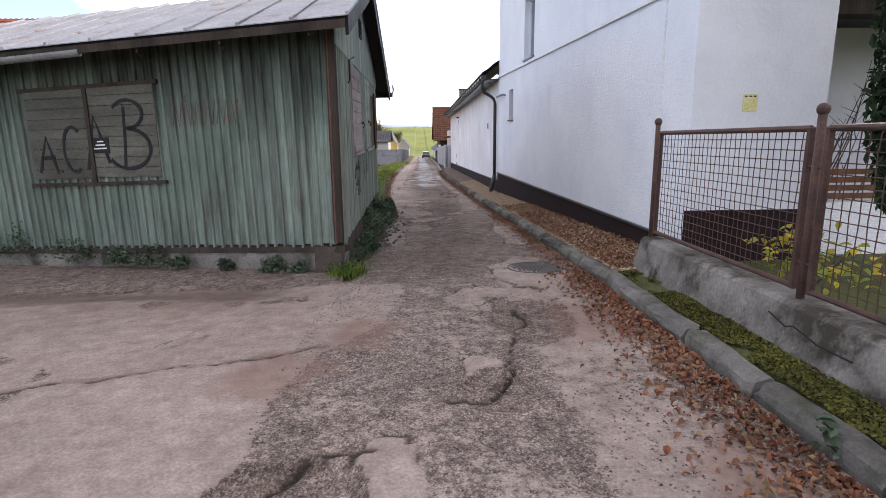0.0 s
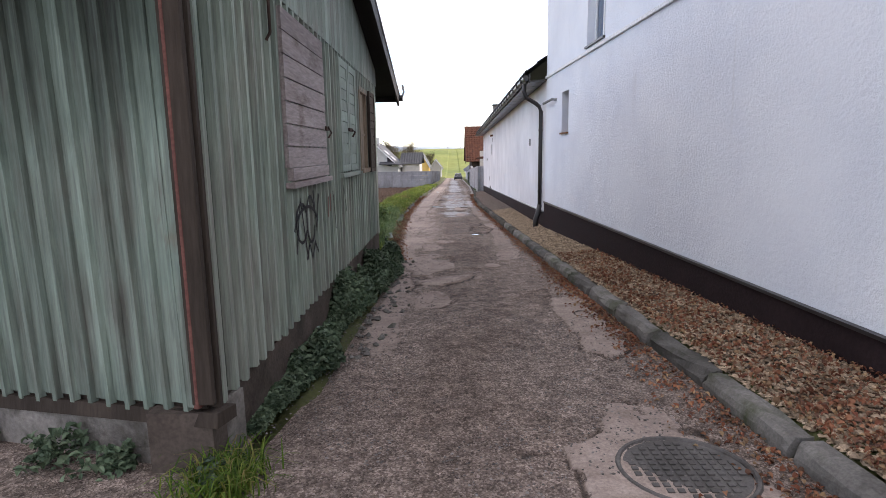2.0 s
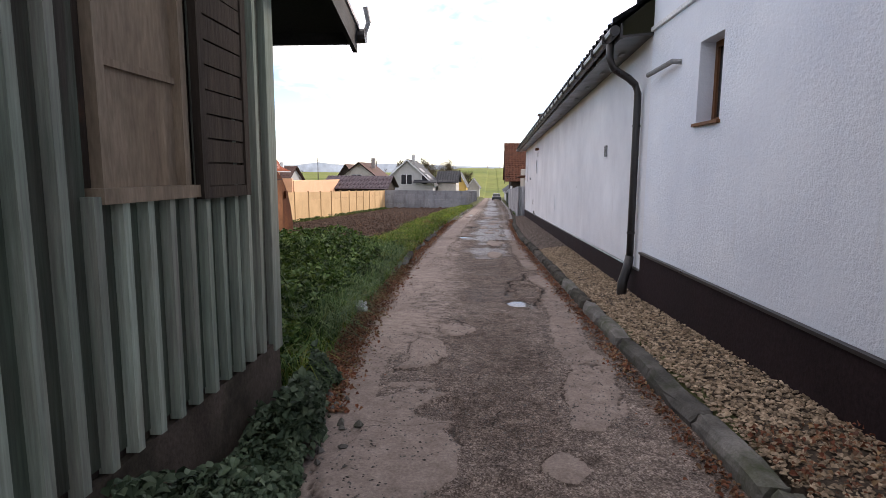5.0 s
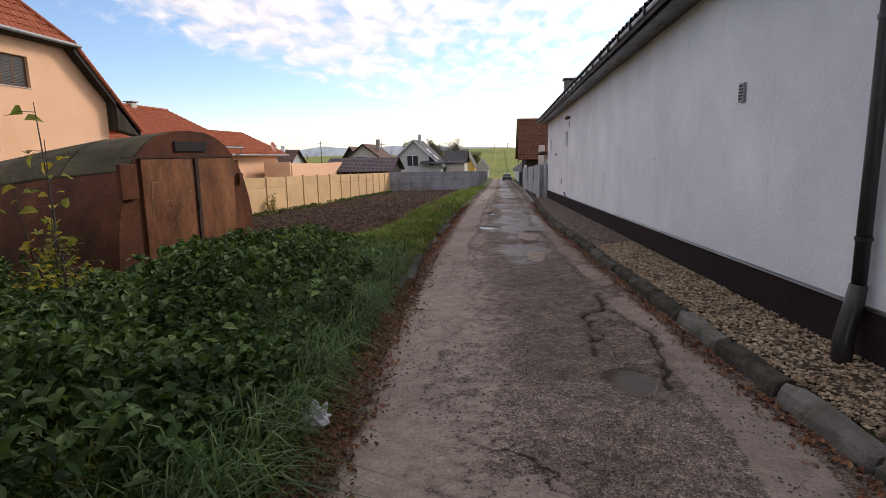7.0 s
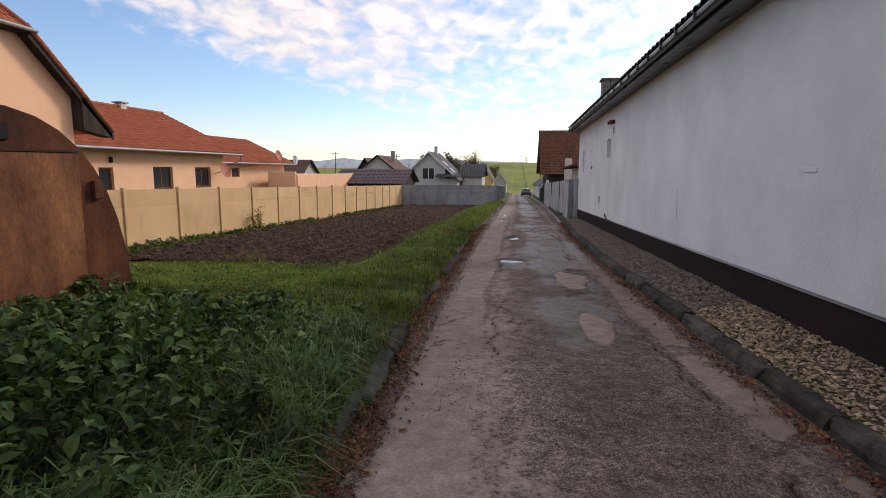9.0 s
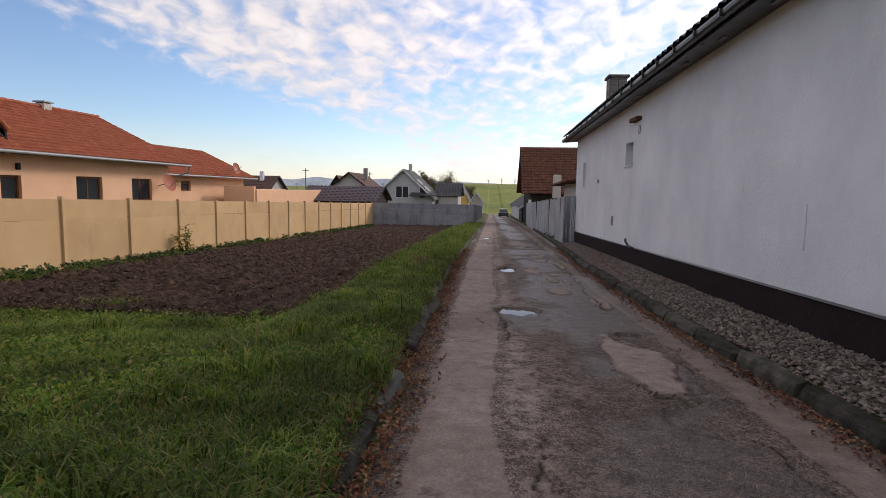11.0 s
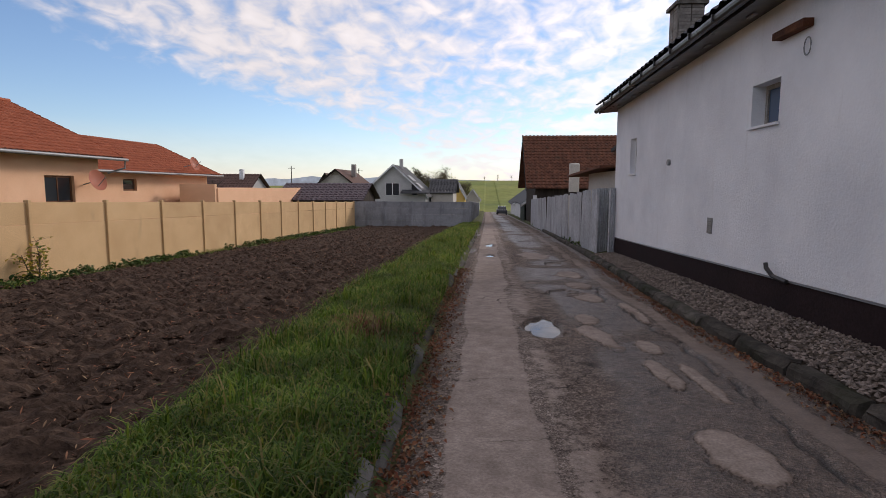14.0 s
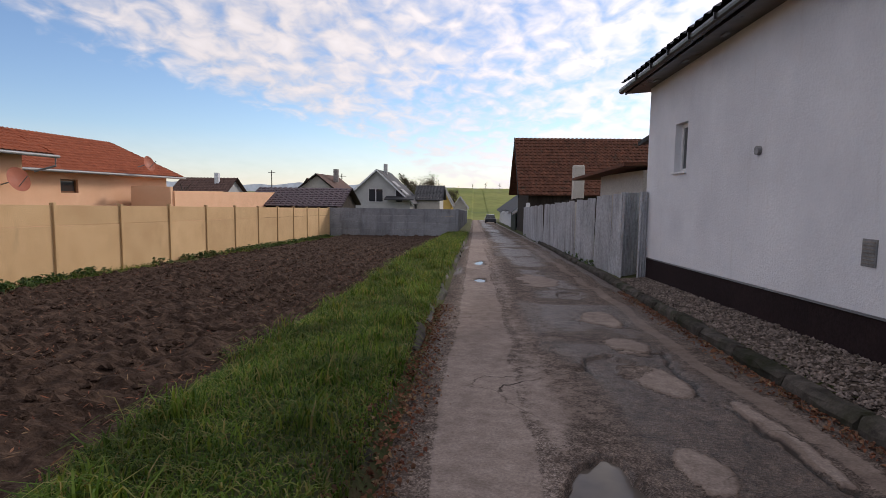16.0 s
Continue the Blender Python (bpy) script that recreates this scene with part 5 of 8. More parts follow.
    part("panel", Geo().box(win[0] + 0.05, -0.012, win[2] + 0.03, win[1] - 0.05, 0.004, win[3] - 0.05, ms), M["oldframe"], window, "pale brown board filling the window")
    part("mullion", Geo().box(win[0] + 0.05, -0.003, 1.66, win[1] - 0.05, 0.02, 1.69, ms), M["oldframe"], window)
    plank_shutter(shed, ms @ pose(win[1] + 0.03, 0.055, 1.12), 0.56, 1.2, 9, M["darkwood"], 0.06, 0.01, label="dark shutter folded back against the wall")
    # old lamp bracket
    part("bracket", Geo().tube([ms @ Vector(p) for p in ((1.2, 0.06, 2.15), (1.2, 0.09, 2.2), (1.2, 0.09, 2.46), (1.2, 0.16, 2.5))], 0.012, 6), M["iron"], shed)
    # roof: two sheet slopes over timber, with raised seams
    over = 0.26
    x_r = SC.x + over
    slopes = []
    for ye, yr, ze, zr, side_i in ((6.35, 10.05, 2.68, 3.875, 0), (15.15, 10.05, 2.45, 3.875, 1)):
        r0, e0 = Vector((x_r, yr, zr)), Vector((x_r, ye, ze))
        dirx = FRONT if side_i == 0 else Vector((-1, 0, 0))
        ext = 8.2
        r1, e1 = r0 + Vector((-1, LEAN, -0.035)) * ext, e0 + (Vector((-1, LEAN, -0.04)) if side_i == 0 else Vector((-1, 0, 0))) * ext
        up = Vector((0, 0, 0.035))
        part("roof_deck", Geo().prism([e0, e1, r1, r0], [e0 + up, e1 + up, r1 + up, r0 + up]), M["black"], shed)
        g = Geo()
        lift = Vector((0, 0, 0.012))
        e_out = (e0 - r0).normalized() * 0.05
        q = [e0 + e_out + up + Vector((0.03, 0, 0)), e1 + e_out + up, r1 + up, r0 + up + Vector((0.03, 0, 0))]
        g.prism(q, [p + lift for p in q])
        for k in range(14):
            t = k / 13.0
            a, b = q[0].lerp(q[1], t) + lift, q[3].lerp(q[2], t) + lift
            s = Vector((0.018, 0, 0))
            g.prism([a - s, a + s, b + s, b - s], [p + Vector((0, 0, 0.03)) for p in (a - s, a + s, b + s, b - s)])
        part("roof_sheet", g, M["tin"], shed, "rust-streaked galvanised sheet roof")
        # barge board and eave board
        d = Vector((0, 0, -0.17))
        o = Vector((0.035, 0, 0))
        part("barge_board", Geo().prism([e0 + d, r0 + d, r0 + up, e0 + up], [p + o for p in (e0 + d, r0 + d, r0 + up, e0 + up)]), M["black"], shed)
        part("eave_board", Geo().prism([e0 + Vector((0, 0, -0.09)), e1 + Vector((0, 0, -0.09)), e1, e0], [p + (e0 - r0).normalized() * 0.03 for p in (e0 + Vector((0, 0, -0.09)), e1 + Vector((0, 0, -0.09)), e1, e0)]), M["darkwood"] if side_i == 0 else M["black"], shed)
        if side_i == 1:
            part("gutter", Geo().tube([e0 + Vector((0.1, 0.06, -0.02)), e1 + Vector((0, 0.06, -0.06))], 0.06, 10), M["pvcblack"], shed)
            part("gutter_spout", Geo().tube([e0 + Vector((0.08, 0.05, -0.03)), e0 + Vector((0.12, 0.08, 0.10)), e0 + Vector((0.10, 0.05, 0.22))], 0.022, 8), M["gutter"], shed)
        else:
            a, b = e0.lerp(e1, 0.40) + Vector((0, -0.03, -0.07)), e1 + Vector((0, -0.03, -0.10))
            gz = Geo()
            for k in range(9):
                w = math.pi * k / 8
                off = Vector((0, -0.065 * math.cos(w) - 0.03, -0.075 * math.sin(w)))
                gz.v.extend((tuple(a + off), tuple(b + off), tuple(a + off * 0.93), tuple(b + off * 0.93)))
            for k in range(8):
                q = 4 * k
                gz.f.extend(((q, q + 1, q + 5, q + 4), (q + 2, q + 6, q + 7, q + 3)))
            part("gutter", gz, M["gutter"], shed, "last length of a dented half-round gutter")
            for k in range(3):
                t = 0.05 + k * 0.13
                p = e0.lerp(e1, t) + Vector((0, 0.04, -0.06))
                part("gutter_hook", Geo().tube([p + Vector((0, 0.1, 0.02)), p, p + Vector((0, -0.04, -0.08)), p + Vector((0.01, 0.03, -0.13)), p + Vector((0.02, 0.07, -0.10))], 0.013, 6), M["iron"], shed)
    # soffit under the front eave
    e0, e1 = Vector((x_r, 6.36, 2.64)), Vector((x_r, 6.36, 2.64)) + Vector((-1, LEAN, -0.04)) * 8.2
    w0, w1 = e0 + Vector((0, 0.7, 0.12)), e1 + Vector((0, 0.7, 0.12))
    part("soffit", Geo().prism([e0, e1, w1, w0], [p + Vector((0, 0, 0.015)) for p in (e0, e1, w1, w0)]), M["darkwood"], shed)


def build_annex():
    """The low outbuilding behind the shed, its gutter facing the lane."""
    an = thing("outbuilding", (-5.0, 18.2, -0.7), "low pale green timber outbuilding with a grey gutter", "outbuilding")
    m = frame_on((-4.95, 14.25, 0), (0, 1, 0), (1, 0, 0))
    part("wall", Geo().box(0, -3.5, -1.0, 3.95, 0, 1.42, m), M["shutter_green"], an)
    me = Geo().box(0.0, 0.0, 0.006, 3.92, 0.022, 0.174).mesh("plank", M["shutter_green"])
    for k in range(13):
        piece("plank", me, m @ pose(0.02, 0.0, -0.9 + 0.18 * k), an)
    part("corner_board", Geo().box(3.88, -0.02, -1.0, 3.99, 0.04, 1.36, m, bevel=0.006), M["shutter_green"], an)
    e0, e1 = m @ Vector((-0.1, 0.42, 1.42)), m @ Vector((4.3, 0.42, 1.30))
    r0, r1 = m @ Vector((-0.1, -3.6, 2.3)), m @ Vector((4.3, -3.6, 2.3))
    up = Vector((0, 0, 0.06))
    part("roof", Geo().prism([e0, e1, r1, r0], [p + up for p in (e0, e1, r1, r0)]), M["black"], an)
    a, b = e0 + Vector((0.06, 0, -0.02)), e1 + Vector((0.06, 0.08, -0.02))
    part("gutter", Geo().tube([a, b, b + Vector((0, 0.05, -0.03)), b + Vector((0, 0.07, -0.14))], 0.062, 10), M["gutter"], an)
    part("gutter_hook", Geo().tube([b + Vector((-0.1, -0.15, -0.04)), b + Vector((-0.2, -0.15, -0.14)), b + Vector((-0.14, -0.15, -0.22))], 0.01, 6), M["iron"], an)


build_kerbs()
build_shed()
build_annex()


# ---- white houses along the lane ----
def window_in(parent, m, a0, a1, b0, b1, depth, frame_mat, glass, sill=None, bars=1, fw=0.06, label=""):
    """A framed window set back in an opening: frame, panes, sill."""
    g = Geo().box(a0, -depth - 0.05, b0, a0 + fw, -depth, b1, m).box(a1 - fw, -depth - 0.05, b0, a1, -depth, b1, m)
    g.box(a0 + fw, -depth - 0.05, b0, a1 - fw, -depth, b0 + fw, m).box(a0 + fw, -depth - 0.05, b1 - fw, a1 - fw, -depth, b1, m)
    w = part("window", g, frame_mat, parent, label)
    span = (a1 - a0 - 2 * fw) / bars
    for k in range(bars):
        x0 = a0 + fw + k * span
        part("pane", Geo().box(x0 + 0.01, -depth - 0.03, b0 + fw, x0 + span - 0.01, -depth - 0.022, b1 - fw, m), glass, w)
        if k:
            part("mullion", Geo().box(x0 - 0.03, -depth - 0.048, b0 + fw, x0 + 0.03, -depth + 0.004, b1 - fw, m), frame_mat, w)
    part("backing", Geo().box(a0 - 0.02, -depth - 0.16, b0 - 0.02, a1 + 0.02, -depth - 0.14, b1 + 0.02, m), M["black"], w)
    if sill:
        part("window_sill", Geo().box(a0 - 0.03, -depth, b0 - 0.03, a1 + 0.03, 0.04, b0 + 0.004, m, bevel=0.005), sill, w)
    return w


def build_house_tall():
    """Two-storey white house; its lane wall stands a little askew."""
    h = thing("tall_white_house", (2.8, 12, -0.4), "two-storey white roughcast house with a dark brown plinth", "house")
    y0, y1 = 6.4, 18.05
    a = Vector((2.5 + 0.05 * (18 - y0), y0, 0))
    d = Vector((-0.05, 1, 0)).normalized()
    m = frame_on(a, d, (-1, -0.05, 0))
    L = (y1 - y0) / d.y
    at = lambda y: (y - y0) / d.y
    holes = [(at(15.95), at(16.5), 1.78, 2.62), (at(13.75), at(14.75), 3.22, 4.65)]
    part("wall", holed_wall(m, L, 0.19, 6.6, 0.35, holes), M["white"], h)
    part("plinth", Geo().box(0, -0.34, -1.2, L, 0.022, 0.16, m), M["plinth"], h, "dark brown painted plinth")
    part("plinth_ledge", Geo().box(-0.02, -0.1, 0.16, L, 0.045, 0.188, m), M["pvcblack"], h)
    part("string_course", Geo().box(0, -0.02, 3.09, L, 0.035, 3.145, m, bevel=0.008), M["white_plain"], h, "thin white moulding between the storeys")
    mq = frame_on(a, (1, 0, 0), (0, -1, 0))
    part("wall", holed_wall(mq, 1.57, 0.55, 6.6, 0.35, []), M["white2"], h)
    part("plinth", Geo().box(0.0, -0.34, -1.0, 1.57, 0.02, 0.55, mq), M["plinth"], h)
    part("wall", Geo().box(a.x + 1.22, y0 + 0.35, -1.0, a.x + 1.57, y1, 6.6), M["white"], h)
    part("wall", Geo().box(2.52 + 0.3, y1 - 0.3, 2.6, a.x + 1.22, y1 - 0.01, 6.6), M["white"], h)
    part("roof", Geo().box(2.2, y0 - 0.4, 6.6, a.x + 1.9, y1 + 0.2, 6.75), M["greytile"], h)
    window_in(h, m, holes[0][0], holes[0][1], holes[0][2], holes[0][3], 0.16, M["winwood"], M["glass"], M["winwood"], 1, label="narrow brown wooden window")
    window_in(h, m, holes[1][0], holes[1][1], holes[1][2], holes[1][3], 0.14, M["pvcwhite"], M["blueglass"], M["pvcblack"], 2, label="tall white window on the upper floor")
    c = at(7.15)
    cable = part("cable_duct", Geo().box(c, 0.0, 1.38, c + 0.022, 0.02, 6.5, m), M["white_plain"], h, "white cable duct and junction box")
    part("junction_box", Geo().box(c - 0.05, 0.0, 1.26, c + 0.06, 0.05, 1.38, m, bevel=0.008), M["white_plain"], cable)
    note = part("notice", Geo().box(0.58, 0.0, 1.68, 0.75, 0.006, 1.87, mq), M["paper_yellow"], h, "pale yellow paper notice")
    for k in range(3):
        part("notice_line", Geo().box(0.60 + 0.05 * k, 0.006, 1.84, 0.63 + 0.05 * k, 0.008, 1.855, mq), M["paint_black"], note)
    part("pipe_stub", Geo().tube([m @ Vector((at(17.0), 0.0, 2.52)), m @ Vector((at(17.05), 0.09, 2.53)), m @ Vector((at(17.8), 0.12, 2.50))], 0.03, 8), M["gutter"], h)


LONG_Y0, LONG_Y1 = 18.05, 45.15


def plinth_top(y):
    return -0.08 - 0.0325 * (y - 18)


def build_house_long():
    h = thing("long_white_house", (2.5, 31, -1), "long low white roughcast house with overhanging dark tiled roof", "house")
    m = frame_on((2.5, LONG_Y0, 0), (0, 1, 0), (-1, 0, 0))
    L = LONG_Y1 - LONG_Y0
    at = lambda y: y - LONG_Y0
    holes = [(at(36.55), at(37.3), 1.28, 1.84), (at(43.25), at(43.85), 0.78, 1.66)]
    soff = lambda a: 3.08 - 0.0165 * a
    g = holed_wall(m, L, -1.6, 2.9, 0.35, holes, top=soff)
    g.box(2.5, LONG_Y1, -2.2, 9, LONG_Y1 + 0.3, 2.6)
    part("wall", g, M["white2"], h)
    p = [(0, -0.3, -2.2), (L + 0.02, -0.3, -2.2), (L + 0.02, 0.022, -2.2), (0, 0.022, -2.2)]
    t = [(q[0], q[1], plinth_top(LONG_Y0 + q[0])) for q in p]
    part("plinth", Geo().prism([m @ Vector(q) for q in p], [m @ Vector(q) for q in t]), M["plinth"], h, "dark brown painted plinth")
    t0, t1 = plinth_top(LONG_Y0), plinth_top(LONG_Y1)
    part("plinth_ledge", Geo().prism([m @ Vector(q) for q in ((0, -0.05, t0), (L, -0.05, t1), (L, 0.04, t1), (0, 0.04, t0))],
                                     [m @ Vector(q) for q in ((0, -0.05, t0 + 0.018), (L, -0.05, t1 + 0.018), (L, 0.03, t1 + 0.018), (0, 0.03, t0 + 0.018))]), M["pvcblack"], h)
    # roof: soffit, fascia, gutter, tiled slope
    e0, e1 = -0.02, L + 0.75
    ov = 0.40
    s0, s1 = soff(e0), soff(e1)
    part("soffit", Geo().prism([m @ Vector(q) for q in ((e0, -0.3, s0), (e1, -0.3, s1), (e1, ov, s0 * 0 + s1 - 0.06), (e0, ov, s0 - 0.06))],
                               [m @ Vector(q) for q in ((e0, -0.3, s0 + 0.03), (e1, -0.3, s1 + 0.03), (e1, ov, s1 - 0.03), (e0, ov, s0 - 0.03))]), M["pvcblack"], h, "dark boarded soffit")
    part("fascia", Geo().prism([m @ Vector(q) for q in ((e0, ov, s0 - 0.08), (e1, ov, s1 - 0.08), (e1, ov + 0.03, s1 - 0.08), (e0, ov + 0.03, s0 - 0.08))],
                               [m @ Vector(q) for q in ((e0, ov, s0 + 0.12), (e1, ov, s1 + 0.12), (e1, ov + 0.03, s1 + 0.12), (e0, ov + 0.03, s0 + 0.12))]), M["pvcblack"], h)
    part("gutter", Geo().tube([m @ Vector((e0, ov + 0.10, s0 + 0.03)), m @ Vector((e1, ov + 0.10, s1 - 0.0))], 0.068, 12), M["pvcblack"], h)
    br = Geo().box(-0.012, 0, -0.01, 0.012, 0.17, 0.09).mesh("gutter_bracket", M["pvcblack"])
    for k in range(30):
        a = 0.4 + 0.9 * k
        piece("gutter_bracket", br, m @ pose(a, ov + 0.02, soff(a) - 0.03), h)
    lamp = Geo().box(-0.10, -0.03, -0.02, 0.10, 0.03, 0.0).mesh("soffit_vent", M["gutter"])
    for k in range(18):
        a = 1.0 + 1.5 * k
        piece("soffit_vent", lamp, m @ pose(a, ov - 0.22, soff(a) - 0.048), h)
    ridge = Vector((0, -3.6, 3.05))
    u = Vector((0, -(3.6 + ov + 0.08), 3.05)).normalized()
    mr = Matrix((m.to_3x3() @ Vector((1, 0, -0.0165)).normalized(), m.to_3x3() @ u, (m.to_3x3() @ Vector((1, 0, 0))).cross(m.to_3x3() @ u))).transposed().to_4x4()
    if mr.to_3x3().col[2].z < 0:
        mr = mr @ Matrix.Diagonal((1, 1, -1, 1))
    mr.translation = m @ Vector((e0, ov + 0.10, s0 + 0.13))
    part("roof", tri_mesh("roof", *tile_slope(mr, e1 - e0, 5.2, 0.30, 0.36, 0.025, 0.04), M["greytile"]), None, h, "dark grey interlocking roof tiles")
    mb = mr.copy()
    top = mr @ Vector((0, 5.2, -0.04))
    end = mr @ Vector((e1 - e0, 5.2, -0.04))
    q4 = [top, end, end + Vector((5, 0, -3)), top + Vector((5, 0, -3))]
    part("roof_back", Geo().prism(q4, [q + Vector((0, 0, 0.05)) for q in q4]), M["greytile"], h)
    gz = LONG_Y1
    part("gable_wall", Geo().prism([(2.5, gz, 2.5), (9, gz, 2.5), (5.7, gz, 5.3)], [(2.5, gz + 0.3, 2.5), (9, gz + 0.3, 2.5), (5.7, gz + 0.3, 5.3)]), M["white2"], h)
    window_in(h, m, *holes[0], 0.18, M["chimney"], M["blueglass"], M["white2"], 1, 0.06, label="small deep-set window")
    window_in(h, m, *holes[1], 0.12, M["pvcwhite"], M["glass"], M["white_plain"], 1, 0.07, label="small white-framed window")
    # downpipe with an offset at the top and a shoe at the foot
    a = 0.36
    path = [(a - 0.1, ov + 0.1, 3.0), (a - 0.1, ov + 0.1, 2.82), (a - 0.08, ov + 0.04, 2.68), (a - 0.03, 0.22, 2.56), (a, 0.12, 2.48), (a, 0.075, 2.36), (a, 0.075, 1.0), (a, 0.075, 0.05)]
    pipe = part("downpipe", Geo().tube([m @ Vector(q) for q in path], 0.05, 12), M["pvcblack"], h, "glossy dark brown downpipe", True)
    part("pipe_shoe", Geo().tube([m @ Vector(q) for q in ((a, 0.075, 0.08), (a, 0.10, -0.10), (a - 0.05, 0.17, -0.30), (a - 0.08, 0.19, -0.62))], [0.06, 0.068, 0.07, 0.07], 12), M["pvcblack"], pipe, "", True)
    for z in (0.4, 1.9):
        part("pipe_clip", Geo().tube([m @ Vector((a, 0.075, z)), m @ Vector((a, 0.075, z + 0.03))], 0.058, 12), M["pvcblack"], pipe)
    # small fittings on the wall
    v = part("wall_vent", Geo().box(at(20.72), 0.0, 1.56, at(20.86), 0.03, 1.76, m, bevel=0.005), M["gutter"], h, "small metal wall vent")
    for k in range(5):
        part("slat", Geo().box(at(20.74), 0.03, 1.585 + 0.034 * k, at(20.84), 0.036, 1.60 + 0.034 * k, m), M["iron"], v)
    part("beam_end", Geo().box(at(35.9), 0.0, 2.27, at(36.6), 0.12, 2.36, m, bevel=0.008), M["rust"], h, "rusty steel beam end under the eave")
    part("ring", Geo().tube([m @ Vector((at(35.95) + 0.07 * math.cos(t), 0.03, 2.06 + 0.10 * math.sin(t))) for t in (2 * math.pi * k / 14 for k in range(15))], 0.008, 6), M["gutter"], h)
    part("round_vent", Geo().tube([m @ Vector((at(40.7), 0.0, 0.95)), m @ Vector((at(40.7), 0.05, 0.95))], 0.06, 12), M["gutter"], h)
    v = part("wall_vent", Geo().box(at(38.42), 0.0, -0.29, at(38.62), 0.012, -0.03, m, bevel=0.004), M["gutter"], h, "flat grey louvred vent cover")
    for k in range(7):
        part("slat", Geo().box(at(38.44), 0.012, -0.27 + 0.034 * k, at(38.60), 0.018, -0.255 + 0.034 * k, m), M["chimney"], v)
    part("bent_pipe", Geo().tube([m @ Vector(q) for q in ((at(36.0), 0.05, -0.66), (at(36.25), 0.09, -0.63), (at(36.36), 0.12, -0.54), (at(36.38), 0.12, -0.48))], 0.028, 8), M["pvcblack"], h)
    for yy, zz, ww, hh in ((28.9, 0.05, 0.06, 0.5), (24.2, 0.9, 0.3, 0.05)):
        part("repair_ridge", Geo().box(at(yy), -0.01, zz, at(yy) + ww, 0.012, zz + hh, m, bevel=0.005), M["white2"], h)
    # chimney of brick courses with a cap
    ch = part("chimney", Geo().box(3.0, 42.2, 3.2, 3.55, 42.8, 4.42), M["oldwall"], h, "grey brick chimney with a concrete cap")
    brick = Geo().box(-0.12, -0.01, 0, 0.12, 0.012, 0.062).mesh("brick", M["chimney"])
    for r in range(17):
        for k in range(2):
            piece("brick", brick, pose(3.0 + 0.14 + 0.27 * k + (0.0 if r % 2 else 0.0), 42.2, 3.2 + 0.072 * r), ch)
            piece("brick", brick, pose(3.0, 42.2 + 0.15 + 0.29 * k, 3.2 + 0.072 * r, 0, 0, 90), ch)
    part("chimney_cap", Geo().box(2.93, 42.13, 4.42, 3.62, 42.87, 4.5, bevel=0.01), M["oldwall"], ch)


def build_garden_front():
    """Low mortar wall with a mesh fence on it, and the garden behind."""
    w = thing("garden_wall", (2.5, 3, 0), "low cracked mortar garden wall with a mossy foot", "wall")
    b = [(2.30, -3.0, -0.5), (2.75, -3.0, -0.5), (2.75, 6.2, -0.6), (2.38, 6.3, -0.6)]
    t = [(2.42, -3.0, 0.44), (2.72, -3.0, 0.44), (2.72, 6.12, 0.30), (2.50, 6.18, 0.29)]
    g = Geo()
    steps = 24
    rng = random.Random(3)
    prev = None
    for k in range(steps + 1):
        f = k / steps
        lo = [Vector(b[0]).lerp(Vector(b[3]), f), Vector(b[1]).lerp(Vector(b[2]), f)]
        hi = [Vector(t[0]).lerp(Vector(t[3]), f), Vector(t[1]).lerp(Vector(t[2]), f)]
        j = rng.uniform(-0.018, 0.018)
        mid = lo[0].lerp(hi[0], 0.55) + Vector((-0.02 + j, 0, 0))
        ring = [lo[0], mid, hi[0] + Vector((0.0, 0, -0.03)), hi[0] + Vector((0.04, 0, rng.uniform(-0.008, 0.008))), hi[1], lo[1]]
        base = len(g.v)
        g.v.extend(tuple(p) for p in ring)
        if prev is not None:
            g.f.extend((prev + i, prev + (i + 1) % 6, base + (i + 1) % 6, base + i) for i in range(6))
        else:
            g.f.append(tuple(range(6)))
        prev = base
    g.f.append(tuple(prev + i for i in range(6)))
    part("wall_body", g, M["oldwall"], w)
    crack = [(2.395, 3.6, 0.24), (2.385, 3.4, 0.20), (2.385, 3.32, 0.23), (2.385, 3.1, 0.19), (2.38, 2.8, 0.2)]
    part("crack", Geo().tube(crack, 0.006, 5), M["black"], w)

    f = thing("mesh_fence", (2.58, 3, 0.35), "brown-painted steel garden fence of woven wire panels", "fence")
    zb = lambda y: 0.44 - 0.0155 * (y + 3.0)
    for y0, y1 in ((3.66, 6.02), (-0.3, 3.48)):
        fr = Geo()
        for y in (y0, y1):
            fr.box(2.565, y - 0.02, zb(y) + 0.05, 2.605, y + 0.02, zb(y) + 1.16, bevel=0.006)
        for z in (0.07, 1.15):
            fr.tube([(2.585, y0, zb(y0) + z), (2.585, y1, zb(y1) + z)], 0.022, 8)
        panel = part("panel_frame", fr, M["fencepaint"], f)
        g = Geo()
        step = 0.075
        k = 1
        while y0 + k * step < y1:
            y = y0 + k * step
            g.tube([(2.585 + (0.004 if (k + q) % 2 else -0.004), y + 0.002 * (q % 2), zb(y) + 0.07 + 1.08 * q / 6) for q in range(7)], 0.0035, 4, False)
            k += 1
        for r in range(1, 15):
            z = 0.07 + r * 0.072
            g.tube([(2.585 + (0.004 if (q + r) % 2 else -0.004), y0 + (y1 - y0) * q / 16, zb(y0 + (y1 - y0) * q / 16) + z) for q in range(17)], 0.0035, 4, False)
        part("wire_mesh", g, M["fencepaint"], panel)
    for y in (6.12, 3.57):
        post = part("post", Geo().tube([(2.585, y, zb(y) - 0.2), (2.585, y, zb(y) + 1.24)], 0.026 if y > 5 else 0.028, 12), M["fencepaint"], f, "", True)
        part("post_ball", Geo().ball((2.585, y, zb(y) + 1.27), 0.042), M["fencepaint"], post, "", True)
